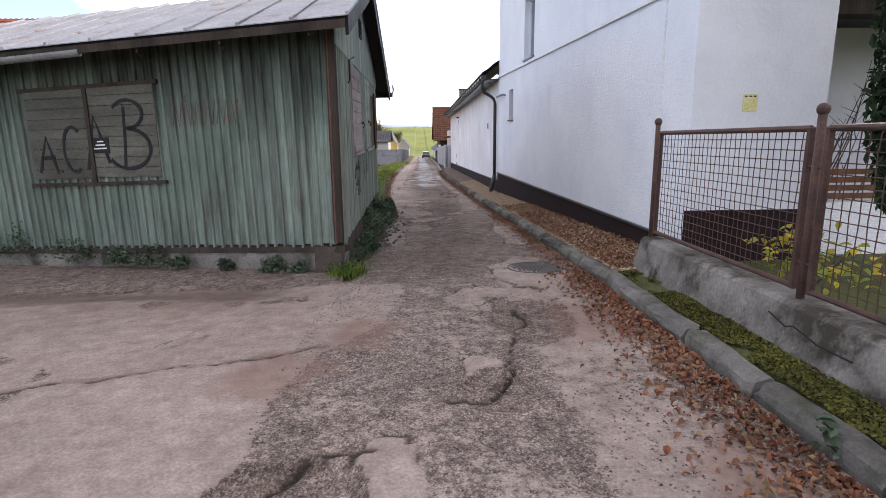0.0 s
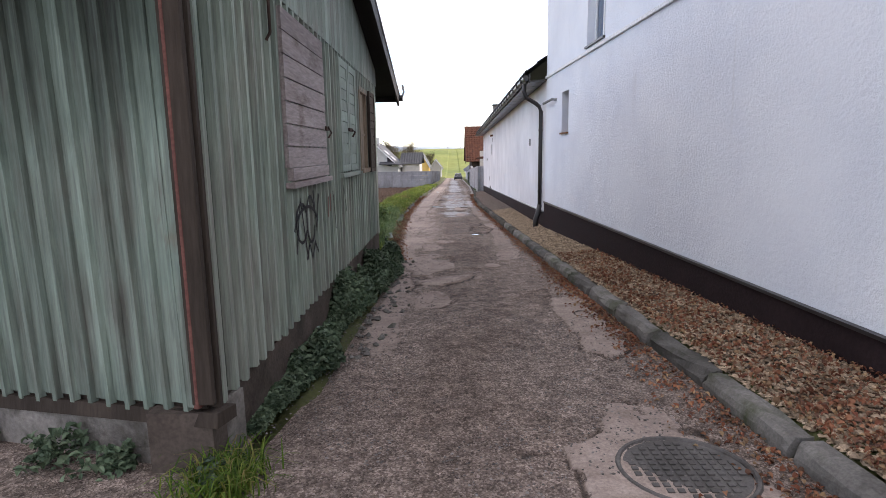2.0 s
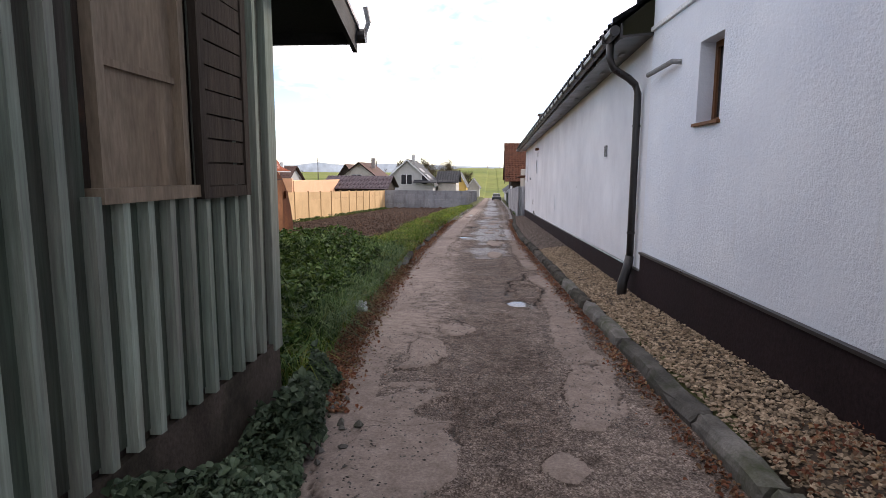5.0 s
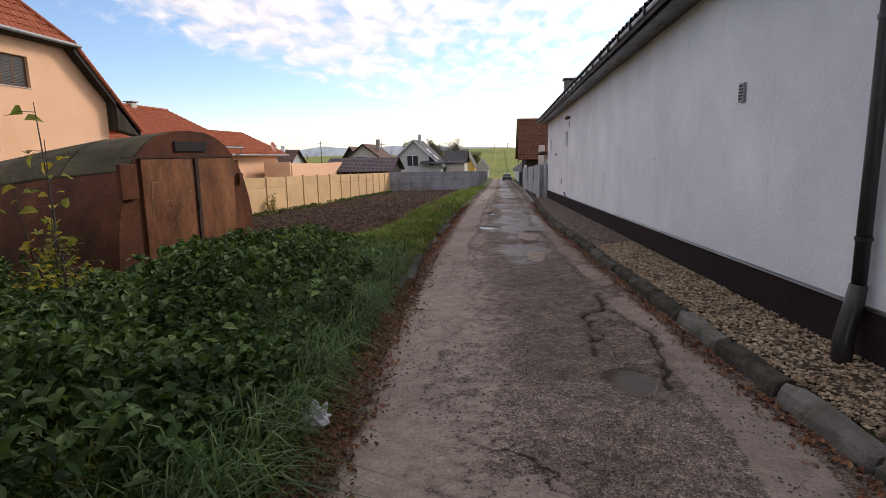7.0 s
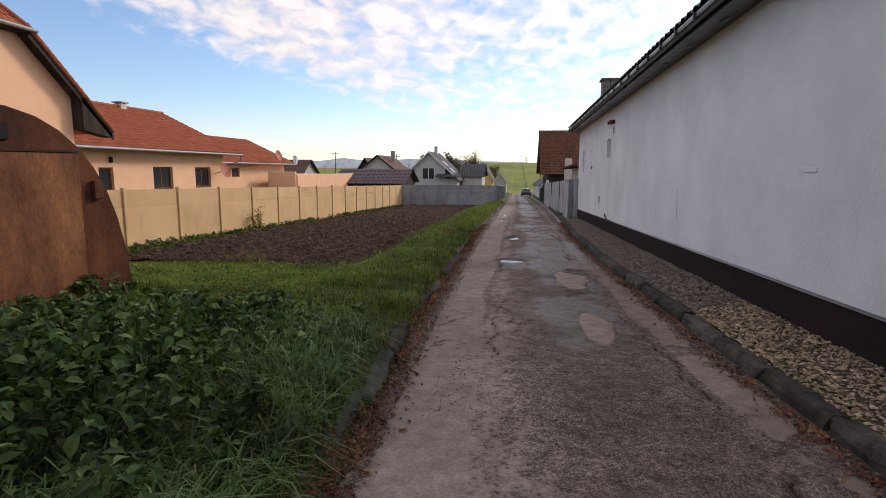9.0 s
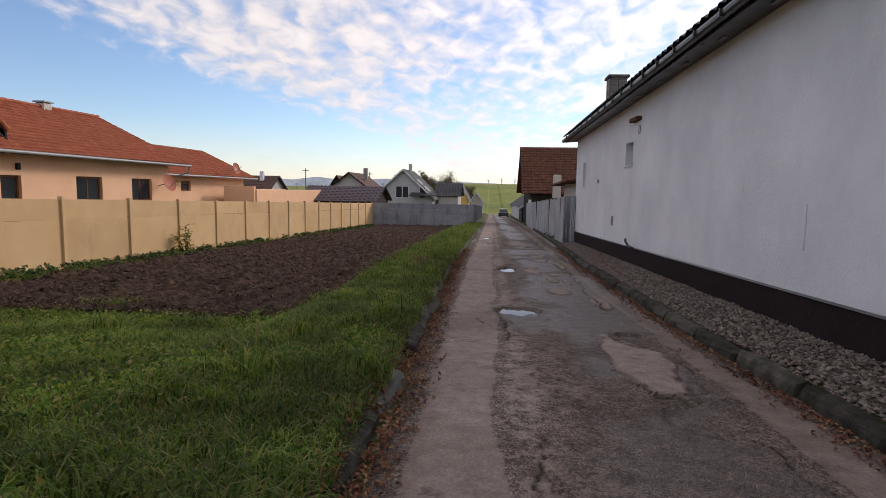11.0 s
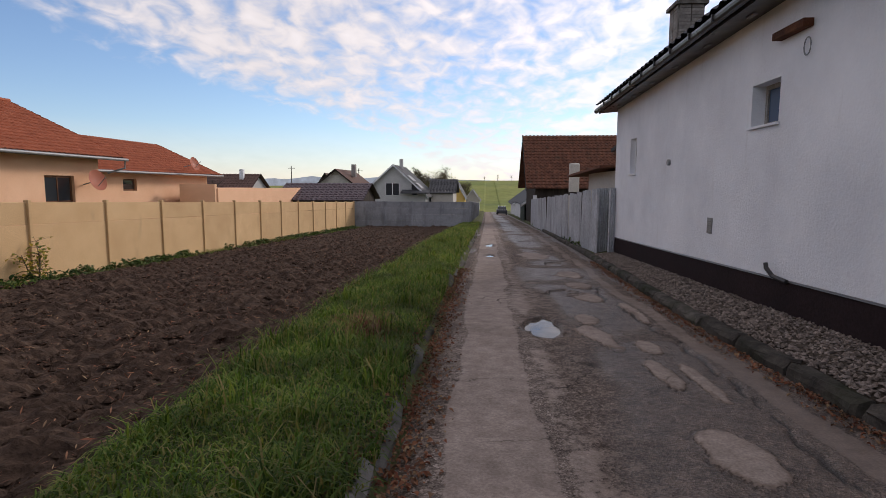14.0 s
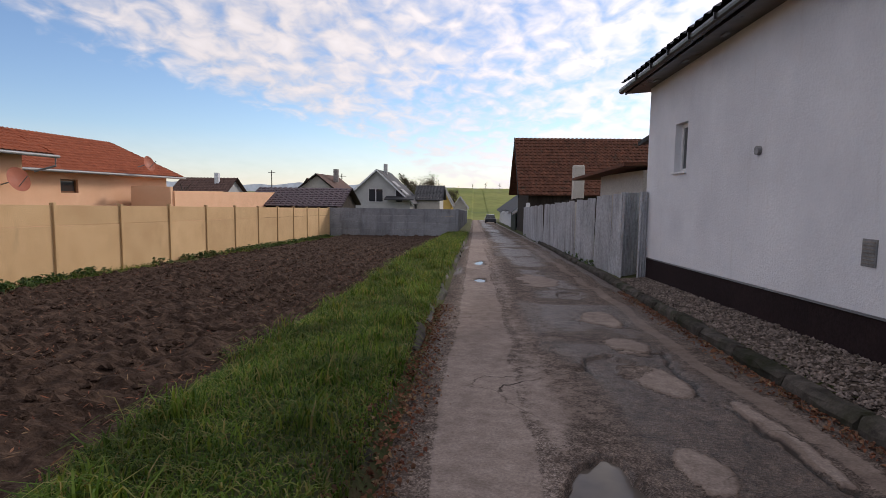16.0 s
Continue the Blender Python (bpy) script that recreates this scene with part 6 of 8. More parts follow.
        for z in (0.25, 0.9):
            part("hinge", Geo().tube([(2.585, y - 0.1, zb(y) + z), (2.585, y + 0.1 if y < 5 else y, zb(y) + z)], 0.011, 6), M["fencepaint"], post)
    # porch behind the fence
    p = thing("porch", (5.0, 7, 0), "open porch with a dark beam beside the white house", "porch")
    part("wall", Geo().box(4.7, 9.0, -1, 12, 9.3, 4.0), M["white2"], p)
    part("beam", Geo().box(4.68, 6.7, 2.78, 11, 7.0, 3.02, bevel=0.01), M["darkwood"], p)
    part("roof", Geo().box(4.66, 6.6, 3.02, 11.2, 9.2, 3.12), M["greytile"], p)
    for k in range(4):
        part("rail", Geo().box(4.7, 6.75, 0.62 + 0.1 * k, 10, 6.78, 0.69 + 0.1 * k, bevel=0.004), M["winwood"], p)
    part("low_wall", Geo().box(4.7, 6.7, -0.6, 11, 6.9, 0.58), M["white_plain"], p)
    rng = np.random.RandomState(8)
    th = thing("thuja", (4.78, 5.0, 0), "tall dense dark green columnar thuja in the garden", "conifer")
    part("trunk", Geo().tube([(4.78, 5.0, -0.5), (4.78, 5.0, 1.4), (4.8, 5.0, 4.2)], [0.09, 0.07, 0.02], 8), M["bark"], th)
    n = 12000
    zz = rng.uniform(0.7, 4.8, n)
    rr = 0.62 * np.sqrt(rng.uniform(0.25, 1, n)) * np.minimum(1, (5.2 - zz) / 2.0) * np.minimum(1, 0.55 + (zz - 0.6) * 0.5)
    an = rng.uniform(0, 2 * np.pi, n)
    rr = rr * (0.82 + 0.35 * fnoise(an * 1.5, zz, 1.4, 71))
    c = np.stack([4.78 + rr * np.cos(an), 5.0 + rr * np.sin(an), zz], 1)
    V, F = scatter_leaves(c, 0.055, 1.1, rng, 2.2)
    part("crown", tri_mesh("crown", V, F, M["thuja"]), None, th)
    # a bare shrub against the porch and a small leafy one behind the wall
    sh = thing("bare_shrub", (5.2, 7.6, 0), "bare dark twiggy shrub beside the porch", "shrub")
    g = Geo()
    r2 = random.Random(12)
    for k in range(26):
        a, l = r2.uniform(0, 6.28), r2.uniform(1.2, 2.4)
        b0 = Vector((5.5 + r2.uniform(-0.5, 0.5), 7.7, 0.0))
        p1 = b0 + Vector((math.cos(a) * 0.25 * l, math.sin(a) * 0.15, l * 0.6))
        p2 = p1 + Vector((math.cos(a + 0.5) * 0.3, math.sin(a) * 0.15, l * 0.45))
        g.tube([b0, p1, p2], [0.014, 0.008, 0.003], 5)
        for q in range(3):
            e = p1.lerp(p2, 0.3 * q) + Vector((r2.uniform(-0.35, 0.35), r2.uniform(-0.2, 0.2), r2.uniform(0.05, 0.35)))
            g.tube([p1.lerp(p2, 0.3 * q), e], [0.006, 0.002], 4)
    part("twigs", g, M["bark"], sh)
    lb = thing("garden_shrub", (3.1, 4.3, 0), "low leafy shrub with yellowing leaves behind the wall", "shrub")
    part("stems", Geo().tube([(3.1, 4.3, -0.3), (3.1, 4.3, 0.5)], 0.015, 6).tube([(3.1, 4.3, 0.1), (3.2, 3.9, 0.62)], 0.01, 6), M["bark"], lb)
    c = np.stack([3.1 + rng.normal(0, 0.14, 150), 4.2 + rng.normal(0, 0.28, 150), 0.48 + rng.normal(0, 0.1, 150)], 1)
    V, F = scatter_leaves(c, 0.055, 0.7, rng)
    part("foliage", tri_mesh("foliage", V, F, M["autumn"]), None, lb)


# ---- fences, hut ----
def build_tin_fence():
    f = thing("tin_fence", (2.2, 58, -2), "tall fence of grey ribbed tin sheets", "fence")
    pts = [(2.12, 45.6), (1.85, 60), (2.0, 73.0)]
    xs = lambda y: float(np.interp(y, [p[1] for p in pts], [2.08, 2.22, 2.35]))
    rib = Geo()
    n = 14
    prof = [(0.0, 0.0), (0.02, 0.03), (0.06, 0.03), (0.08, 0.0)]
    line = []
    for k in range(7):
        line += [(a + k * 0.145, b) for a, b in prof]
    line.append((1.015, 0.0))
    hgt = 1.95
    for i in range(len(line) - 1):
        (a0, b0), (a1, b1) = line[i], line[i + 1]
        rib.prism([(b0, a0, 0), (b1, a1, 0), (b1 + 0.003, a1, 0), (b0 + 0.003, a0, 0)], [(b0, a0, hgt), (b1, a1, hgt), (b1 + 0.003, a1, hgt), (b0 + 0.003, a0, hgt)])
    sheet = rib.mesh("sheet", M["tinfence"], True)
    rng = random.Random(5)
    y = 45.6
    while y < 72.5:
        z = 0.40 - 0.0345 * (y - 45) - hgt + rng.uniform(-0.03, 0.02)
        piece("sheet", sheet, pose(xs(y) + 0.0, y, z, rng.uniform(-0.5, 0.5), rng.uniform(-1.2, 1.2), -0.8 + rng.uniform(-1, 1)) @ Matrix.Diagonal((-1, 1, 1, 1)), f)
        y += 1.015
    # the return to the house, of ribbed sheets
    for k, x in enumerate((2.02, 2.28)):
        piece("sheet", sheet, pose(x + 0.02, 45.55 - 0.55 * k + 0.2, 0.42 - hgt + 0.02 * k, 0, 0, -60) @ Matrix.Diagonal((1, 0.55, 1, 1)), f)
    # buildings behind it
    s = thing("lean_to", (4.5, 49, -1), "flat-roofed lean-to with boards and a pale flue", "lean-to")
    part("wall", Geo().box(2.75, 46.6, -2, 6.5, 51, 0.95), M["beige"], s)
    part("roof", Geo().prism([(2.2, 46.2, 1.02), (7, 46.2, 1.2), (7, 53, 1.0), (2.2, 53, 0.85)], [(2.2, 46.2, 1.10), (7, 46.2, 1.28), (7, 53, 1.08), (2.2, 53, 0.93)]), M["oldtile"], s)
    part("roof", Geo().prism([(2.6, 45.6, 1.6), (7, 45.6, 2.6), (7, 46.6, 2.6), (2.6, 46.6, 1.5)], [(2.6, 45.6, 1.7), (7, 45.6, 2.7), (7, 46.6, 2.7), (2.6, 46.6, 1.6)]), M["black"], s)
    for k in range(5):
        part("board", Geo().box(2.3 + 0.1 * k, 52.5 + 1.2 * k, 0.15 - 0.03 * k, 4.5, 52.7 + 1.2 * k, 0.25 - 0.03 * k), M["darkwood"], s)
    part("flue", Geo().box(2.75, 55.9, -2.5, 3.2, 56.3, 1.55, bevel=0.08), M["beige"], s, "pale rendered flue with rounded top")


def build_hut():
    """Rusty arched steel hut, its doors towards the lane."""
    A, B = Vector((-4.93, 20.75, 0)), Vector((-4.45, 23.75, 0))
    base = float(fall(21.5)) - 0.05
    hut = thing("steel_hut", (A + B) / 2 + Vector((0, 0, base)), "arched rusty steel hut with double doors", "hut")
    u = (B - A).normalized()
    back = Vector((-u.y, u.x, 0))
    W = (B - A).length
    top = 1.46

    def profile(t, crown):
        """Rounded section: upright sides running into an arch."""
        pts = []
        for i in range(21):
            a = math.pi * i / 20
            x = 0.5 - 0.5 * math.copysign(abs(math.cos(a)) ** 0.78, math.cos(a))
            z = abs(math.sin(a)) ** 0.8
            pts.append((x, z))
        return [(A + u * (W * x) + back * t + Vector((0, 0, base + (crown - base) * z))) for x, z in pts]

    front, f2 = profile(0, top), profile(0.05, top)
    part("front", Geo().prism(front, f2), M["rust"], hut, "rusty steel front sheet")
    n = len(front)
    secs = [profile(0.05 + L, top - d) for L, d in ((0, 0.03), (1.2, 0.13), (2.6, 0.32), (4.2, 0.56), (5.8, 0.74), (7.0, 0.86))]
    g = Geo()
    for s in secs:
        g.v.extend(tuple(p) for p in s)
    for k in range(len(secs) - 1):
        for i in range(n - 1):
            g.f.append((k * n + i, k * n + i + 1, (k + 1) * n + i + 1, (k + 1) * n + i))
    part("shell", g, M["rust"], hut, "dark rusted side sheets", True)
    part("back", Geo().prism(secs[-1], [p + back * 0.03 for p in secs[-1]]), M["rust"], hut)
    # tar sheets lapped over the crown
    for k in range(6):
        t0, t1 = 0.06 + k * 1.12, 0.06 + (k + 1) * 1.12 + 0.08
        d0, d1 = np.interp([t0, t1], [0, 1.2, 2.6, 4.2, 5.8, 7.0], [0.03, 0.13, 0.32, 0.56, 0.74, 0.86])
        p0, p1 = profile(t0, top - d0 + 0.02 + 0.008 * (k % 2)), profile(t1, top - d1 + 0.02 + 0.008 * (k % 2))
        for lo, hi in ((5, 8), (8, 11), (11, 15)):
            g = Geo()
            for i in range(lo, hi):
                q = [p0[i], p0[i + 1], p1[i + 1], p1[i]]
                g.prism(q, [v + Vector((0, 0, 0.014 + 0.006 * (lo % 2))) for v in q])
            part("roofing_sheet", g, M["tarp"], hut, "mossy roofing felt sheet")
    mo = frame_on(A, u, -back)
    z0 = base + 0.08
    for a0, a1, nm in ((0.50, 1.52, "door"), (1.62, 2.48, "door")):
        d = part(nm, Geo().box(a0, 0.0, z0, a1, 0.035, 1.06, mo, bevel=0.006), M["rustdoor"], hut, "flat rusty sheet door")
        if a0 < 1:
            marks = [[(0.62, 0.30), (0.66, 0.75)], arc(0.74, 0.66, 0.12, 0.09, 120, -100), arc(0.95, 0.42, 0.07, 0.07, 0, 330), [(1.06, 0.5), (1.12, 0.36), (1.18, 0.48), (1.24, 0.36)], [(1.3, 0.36), (1.34, 0.55), (1.42, 0.58)]]
            stroke_paint(d, mo @ pose(0, 0.036, 0), marks, 0.009, M["chalk"], "scribble", "pale scratched scribble")
    part("door_bar", Geo().box(1.53, 0.0, z0 - 0.02, 1.565, 0.06, 1.06, mo).box(1.575, 0.0, z0 - 0.02, 1.61, 0.05, 1.06, mo), M["iron"], hut)
    part("lintel", Geo().box(0.22, 0.0, 1.065, 2.50, 0.045, 1.085, mo), M["iron"], hut)
    # no opening is cut: a black strip stands in for the slot's dark inside
    part("window", Geo().box(1.18, 0.002, 1.16, 1.86, 0.022, 1.30, mo), M["black"], hut, "black strip standing for the dark slot over the doors")
    part("hinge", Geo().box(0.12, 0.0, 0.55, 0.40, 0.06, 1.0, mo, bevel=0.01), M["rust"], hut)
    part("hinge", Geo().box(2.62, 0.0, 0.62, 2.72, 0.05, 0.8, mo, bevel=0.01), M["rust"], hut)
    part("handle", Geo().tube([mo @ Vector(p) for p in ((1.5, 0.04, 0.3), (1.5, 0.09, 0.32), (1.5, 0.09, 0.44), (1.5, 0.04, 0.46))], 0.012, 6), M["iron"], hut)


def build_panel_fences():
    f = thing("ochre_fence", (-11.6, 50, -2), "ochre-painted concrete panel fence along the field", "fence")
    sp = 2.66
    n0, n1 = -8, 11
    topz = lambda y: 0.01 - 0.027 * (y - 44.5)
    post = Geo().box(-0.06, -0.05, -2.6, 0.06, 0.05, 0.02, bevel=0.012).mesh("post", M["ochre"])
    pans = [(0.52, Geo().box(-0.025, 0.0, 0.004, 0.025, sp - 0.10, 0.516, bevel=0.006).mesh("panel", M["ochre"])), (1.98, Geo().box(-0.028, 0.0, 0.004, 0.028, sp - 0.10, 1.976, bevel=0.006).mesh("panel", M["ochre"]))]
    rng = random.Random(2)
    for k in range(n0, n1 + 1):
        y = 43.85 + k * sp
        piece("post", post, pose(-11.58, y, topz(y) + rng.uniform(0, 0.02)), f)
        if k < n1:
            low = topz(y) - 0.03
            for tall, pan in pans:
                low -= tall
                piece("panel", pan, pose(-11.60, y + 0.05, low, -math.degrees(0.027) + rng.uniform(-0.1, 0.1), 0, 0), f)
    g = thing("grey_fence", (-6, 69.6, -2.5), "unpainted grey concrete panel fence at the field's end", "fence")
    y0 = 43.85 + n1 * sp + 0.1
    post = Geo().box(-0.07, -0.08, -2.6, 0.07, 0.08, 0.02, bevel=0.012).mesh("post", M["greypanel"])
    pan = Geo().box(0.0, -0.025, 0.005, 1.98, 0.025, 0.495, bevel=0.006).mesh("panel", M["greypanel"])
    for k in range(5):
        x = -11.5 + 2.28 * k
        piece("post", post, pose(x, y0, -0.75), g)
        if k < 4:
            for r in range(5):
                piece("panel", pan, pose(x + 0.04, y0, -0.75 - 0.5 * (r + 1)) @ Matrix.Diagonal((1.11, 1, 1, 1)), g)
    for k in range(19):
        y, x = y0 + 2.06 * k, -2.38 + 0.012 * k
        z = -0.73 - 0.0335 * 2.06 * k
        piece("post", post, pose(x, y, z, 0, 0, 90), g)
        for r in range(4):
            piece("panel", pan, pose(x, y + 0.04, z - 0.5 * (r + 1), 0, 0, 90), g)


# ---- houses ----
def slope_axes(eave0, eave1, ridge0):
    """Axes of a roof slope from its two eave ends and the ridge's first end: x along the eave, y up the slope, z out."""
    x = (Vector(eave1) - Vector(eave0)).normalized()
    d = Vector(ridge0) - Vector(eave0)
    y = (d - x * d.dot(x)).normalized()
    z = x.cross(y)
    m = Matrix((x, y, z)).transposed().to_4x4()
    m.translation = Vector(eave0)
    return m


def tiled(parent, e0, e1, r0, r1, mat, label="", tw=0.30, th=0.35, amp=0.028, step=0.035, name="roof"):
    """A tiled slope between an eave and a ridge, cut in at the ends where the ridge is shorter."""
    m = slope_axes(e0, e1, r0)
    inv = m.inverted()
    w = (Vector(e1) - Vector(e0)).length
    a, b = inv @ Vector(r0), inv @ Vector(r1)
    me = tri_mesh(name, *tile_slope(m, w, a.y, tw, th, amp, step, 0.06, a.x, w - b.x), mat)
    return part(name, me, None, parent, label)


def build_orange_house():
    h = thing("apricot_house", (-23, 45, -1.8), "apricot rendered house with orange clay tile roofs", "house")
    # cross wing: its gable looks to the lane
    gx, ym, hw = -18.6, 35.15, 4.75
    slope, rz, half, kx = 0.868, 8.0, 6.45, 2.4
    z_at = lambda d: rz - slope * abs(d)
    m = frame_on((gx, ym - hw, 0), (0, 1, 0), (1, 0, 0))
    win = (33.75 - ym + hw, 35.6 - ym + hw, 3.9, 5.1)
    g = Geo()
    cuts = sorted({*[2 * hw * k / 24 for k in range(25)], win[0], win[1]})
    for a0, a1 in zip(cuts, cuts[1:]):
        spans = [(-2.8, win[2]), (win[3], None)] if win[0] <= (a0 + a1) / 2 <= win[1] else [(-2.8, None)]
        for z0, z1 in spans:
            t0, t1 = (z1, z1) if z1 else (min(z_at(kx), z_at(a0 - hw)) - 0.12, min(z_at(kx), z_at(a1 - hw)) - 0.12)
            g.prism([m @ Vector(p) for p in ((a0, -0.4, z0), (a1, -0.4, z0), (a1, 0, z0), (a0, 0, z0))], [m @ Vector(p) for p in ((a0, -0.4, t0), (a1, -0.4, t1), (a1, 0, t1), (a0, 0, t0))])
    part("wall", g, M["orange"], h)
    part("wall", Geo().box(-31, ym + hw - 0.4, -2.8, gx - 0.4, ym + hw, 3.6), M["orange"], h)
    part("wall", Geo().box(-31, ym - hw, -2.8, gx - 0.4, ym - hw + 0.4, 3.6), M["orange"], h)
    w = window_in(h, m, *win, 0.12, M["winwood"], M["blind"], M["beige"], 3, 0.07, label="attic window with lowered blind")
    for k in range(20):
        part("blind_slat", Geo().box(win[0] + 0.08, -0.135, win[2] + 0.09 + k * 0.054, win[1] - 0.08, -0.118, win[2] + 0.125 + k * 0.054, m), M["blind"], w)
    x0, xp, xb = gx + 0.5, gx - 0.95, -31.0
    ze, zk = z_at(half), z_at(kx)
    tiled(h, (xb, ym - half, ze), (x0, ym - half, ze), (xb, ym, rz), (xp, ym, rz), M["tile"], "orange clay interlocking tiles")
    tiled(h, (x0, ym + half, ze), (xb, ym + half, ze), (xp, ym, rz), (xb, ym, rz), M["tile"])
    for sy in (1, -1):
        a, b, c = Vector((x0, ym + sy * half, ze)), Vector((x0, ym + sy * kx, zk)), Vector((xp, ym, rz))
        up = Vector((0, 0, 0.07))
        part("roof_edge", Geo().prism([a, b, c], [p + up for p in (a, b, c)]), M["tile"], h)
        d = Vector((0, 0, -0.30))
        part("barge_board", Geo().prism([a + d, b + d, b, a], [p + Vector((-0.05, 0, 0)) for p in (a + d, b + d, b, a)]), M["black"], h)
        q = [a + d * 0.5 + Vector((-0.06, 0, 0)), b + d * 0.5 + Vector((-0.06, 0, 0)), b + d * 0.5 + Vector((-0.5, 0, 0)), a + d * 0.5 + Vector((-0.5, 0, 0))]
        part("soffit", Geo().prism(q, [p + Vector((0, 0, 0.04)) for p in q]), M["darkwood"], h)
        for t in range(16):
            p, q2 = a.lerp(b, t / 16) + up, a.lerp(b, (t + 1.05) / 16) + up + Vector((0, 0, 0.03))
            part("verge_tile", Geo().tube([p, q2], 0.10, 8), M["tile"], h)
        for t in range(9):
            p, q2 = b.lerp(c, t / 9) + up, b.lerp(c, (t + 1.05) / 9) + up
            part("ridge_tile", Geo().tube([p, q2], 0.10, 8), M["tile"], h)
    part("eave_box", Geo().prism([(gx, ym + hw, ze + 0.05), (gx, ym + half - 0.1, ze - 0.2), (gx, ym + half - 0.1, ze - 0.05), (gx, ym + hw, z_at(hw) - 0.1)],
                                 [(x0, ym + hw, ze + 0.05), (x0, ym + half - 0.1, ze - 0.2), (x0, ym + half - 0.1, ze - 0.05), (x0, ym + hw, z_at(hw) - 0.1)]), M["darkwood"], h)
    tiled(h, (x0 + 0.04, ym - kx, zk), (x0 + 0.04, ym + kx, zk), (xp, ym - 0.02, rz), (xp, ym + 0.02, rz), M["tile"], name="hip_roof")
    part("gutter", Geo().tube([(x0 + 0.1, ym - kx - 0.1, zk - 0.04), (x0 + 0.1, ym + kx + 0.3, zk - 0.06)], 0.08, 10), M["gutter"], h)
    part("soffit", Geo().box(gx, ym - kx, zk - 0.16, x0, ym + kx, zk - 0.1), M["darkwood"], h)
    part("wall_lamp", Geo().box(gx, ym + hw - 0.25, 1.2, gx + 0.12, ym + hw - 0.05, 1.5, bevel=0.03), M["black"], h)

    # long low wing facing the lane
    wx, wy0, wy1 = -22.0, 39.95, 58.2
    m = frame_on((wx, wy0, 0), (0, 1, 0), (1, 0, 0))
    holes = [(3.1, 4.9, -0.45, 0.9), (5.45, 6.55, -1.6, 0.9), (9.95, 11.9, -0.42, 0.94), (14.45, 16.4, -0.42, 0.92)]
    part("wall", holed_wall(m, wy1 - wy0, -2.8, 1.95, 0.4, holes), M["orange"], h)
    part("wall", Geo().box(-29, wy1 - 0.3, -2.8, wx - 0.02, wy1, 1.95), M["orange"], h)
    for i, q in enumerate(holes):
        window_in(h, m, *q, 0.15, M["winwood"], M["glass"], M["winwood"], 1 if i == 1 else 2, 0.1, label="brown framed window" if i != 1 else "brown framed glazed door")
    rzw = 4.75
    tiled(h, (wx + 0.95, wy0 - 0.2, 1.95), (wx + 0.95, wy1 + 0.9, 1.95), (-26.0, wy0 - 0.2, rzw), (-26.0, wy1 - 0.8, rzw), M["tile"], "orange clay tile slope over the wing")
    tiled(h, (wx + 0.95, wy1 + 0.9, 1.95), (-30.0, wy1 + 0.9, 1.95), (-26.0, wy1 - 0.8, rzw), (-26.05, wy1 - 0.8, rzw), M["tile"], name="hip_roof")
    part("gutter", Geo().tube([(wx + 1.02, wy0 - 0.2, 1.9), (wx + 1.02, wy1 + 1.0, 1.84)], 0.08, 10), M["gutter"], h)
    part("soffit", Geo().box(wx, wy0, 1.84, wx + 0.95, wy1 + 0.9, 1.88), M["darkwood"], h)
    for k2 in range(37):
        y = wy0 + 0.3 + k2 * 0.46
        part("ridge_tile", Geo().tube([(-26.0, y, rzw + 0.03), (-26.0, y + 0.47, rzw + 0.06)], 0.11, 8), M["tile"], h)
    ch = part("chimney", Geo().box(-26.3, 52.6, 4.3, -25.75, 53.15, 4.98, bevel=0.02), M["beige"], h)
    part("chimney_cap", Geo().box(-26.38, 52.52, 5.04, -25.67, 53.23, 5.11).box(-26.25, 52.65, 4.98, -25.8, 53.1, 5.04), M["gutter"], ch)
    part("downpipe", Geo().tube([(wx + 0.98, wy1 + 0.85, 1.85), (wx + 0.95, wy1 + 0.85, 1.4), (wx + 0.3, wy1 + 0.3, 1.1)], 0.05, 8), M["gutter"], h)
    part("wall_lamp", Geo().box(wx, 46.2, 1.15, wx + 0.12, 46.4, 1.45, bevel=0.03), M["black"], h)
    # lower end block
    bx, by0, by1 = -24.0, 58.2, 74.0
    m = frame_on((bx, by0, 0), (0, 1, 0), (1, 0, 0))
    hw = (5.0, 6.4, 0.1, 0.86)
    part("wall", holed_wall(m, by1 - by0, -3.2, 1.35, 0.4, [hw]), M["orange"], h)
    window_in(h, m, *hw, 0.15, M["winwood"], M["glass"], None, 1, 0.1, label="small dark window")
    tiled(h, (bx + 0.9, by0, 1.32), (bx + 0.9, by1 + 0.8, 1.32), (-27.0, by0, 3.65), (-27.0, by1 - 2.0, 3.65), M["tile"], "orange clay tile slope over the end block")
    tiled(h, (bx + 0.9, by1 + 0.8, 1.32), (-30.0, by1 + 0.8, 1.32), (-27.0, by1 - 2.0, 3.65), (-27.05, by1 - 2.0, 3.65), M["tile"], name="hip_roof")
    part("gutter", Geo().tube([(bx + 0.97, by0, 1.28), (bx + 0.97, by1 + 0.9, 1.22)], 0.08, 10), M["gutter"], h)
    part("parapet", Geo().box(-23.0, 68.0, -3.0, -20.4, 68.3, 0.55).box(-20.6, 68.3, -3.0, -20.3, 88, 0.25).box(-23, 68.3, 0.15, -20.6, 76, 0.28), M["orange"], h, "flat-roofed extension")
    for x, y, z, r in ((-21.3, 57.0, 0.68, 0.56), (-22.4, 69.0, 2.0, 0.5)):
        g = Geo()
        nrm = Vector((0.95, -0.12, 0.3)).normalized()
        a = nrm.orthogonal().normalized()
        b = nrm.cross(a)
        rings = 5
        for q in range(rings + 1):
            f = q / rings
            for s in range(20):
                t = 2 * math.pi * s / 20
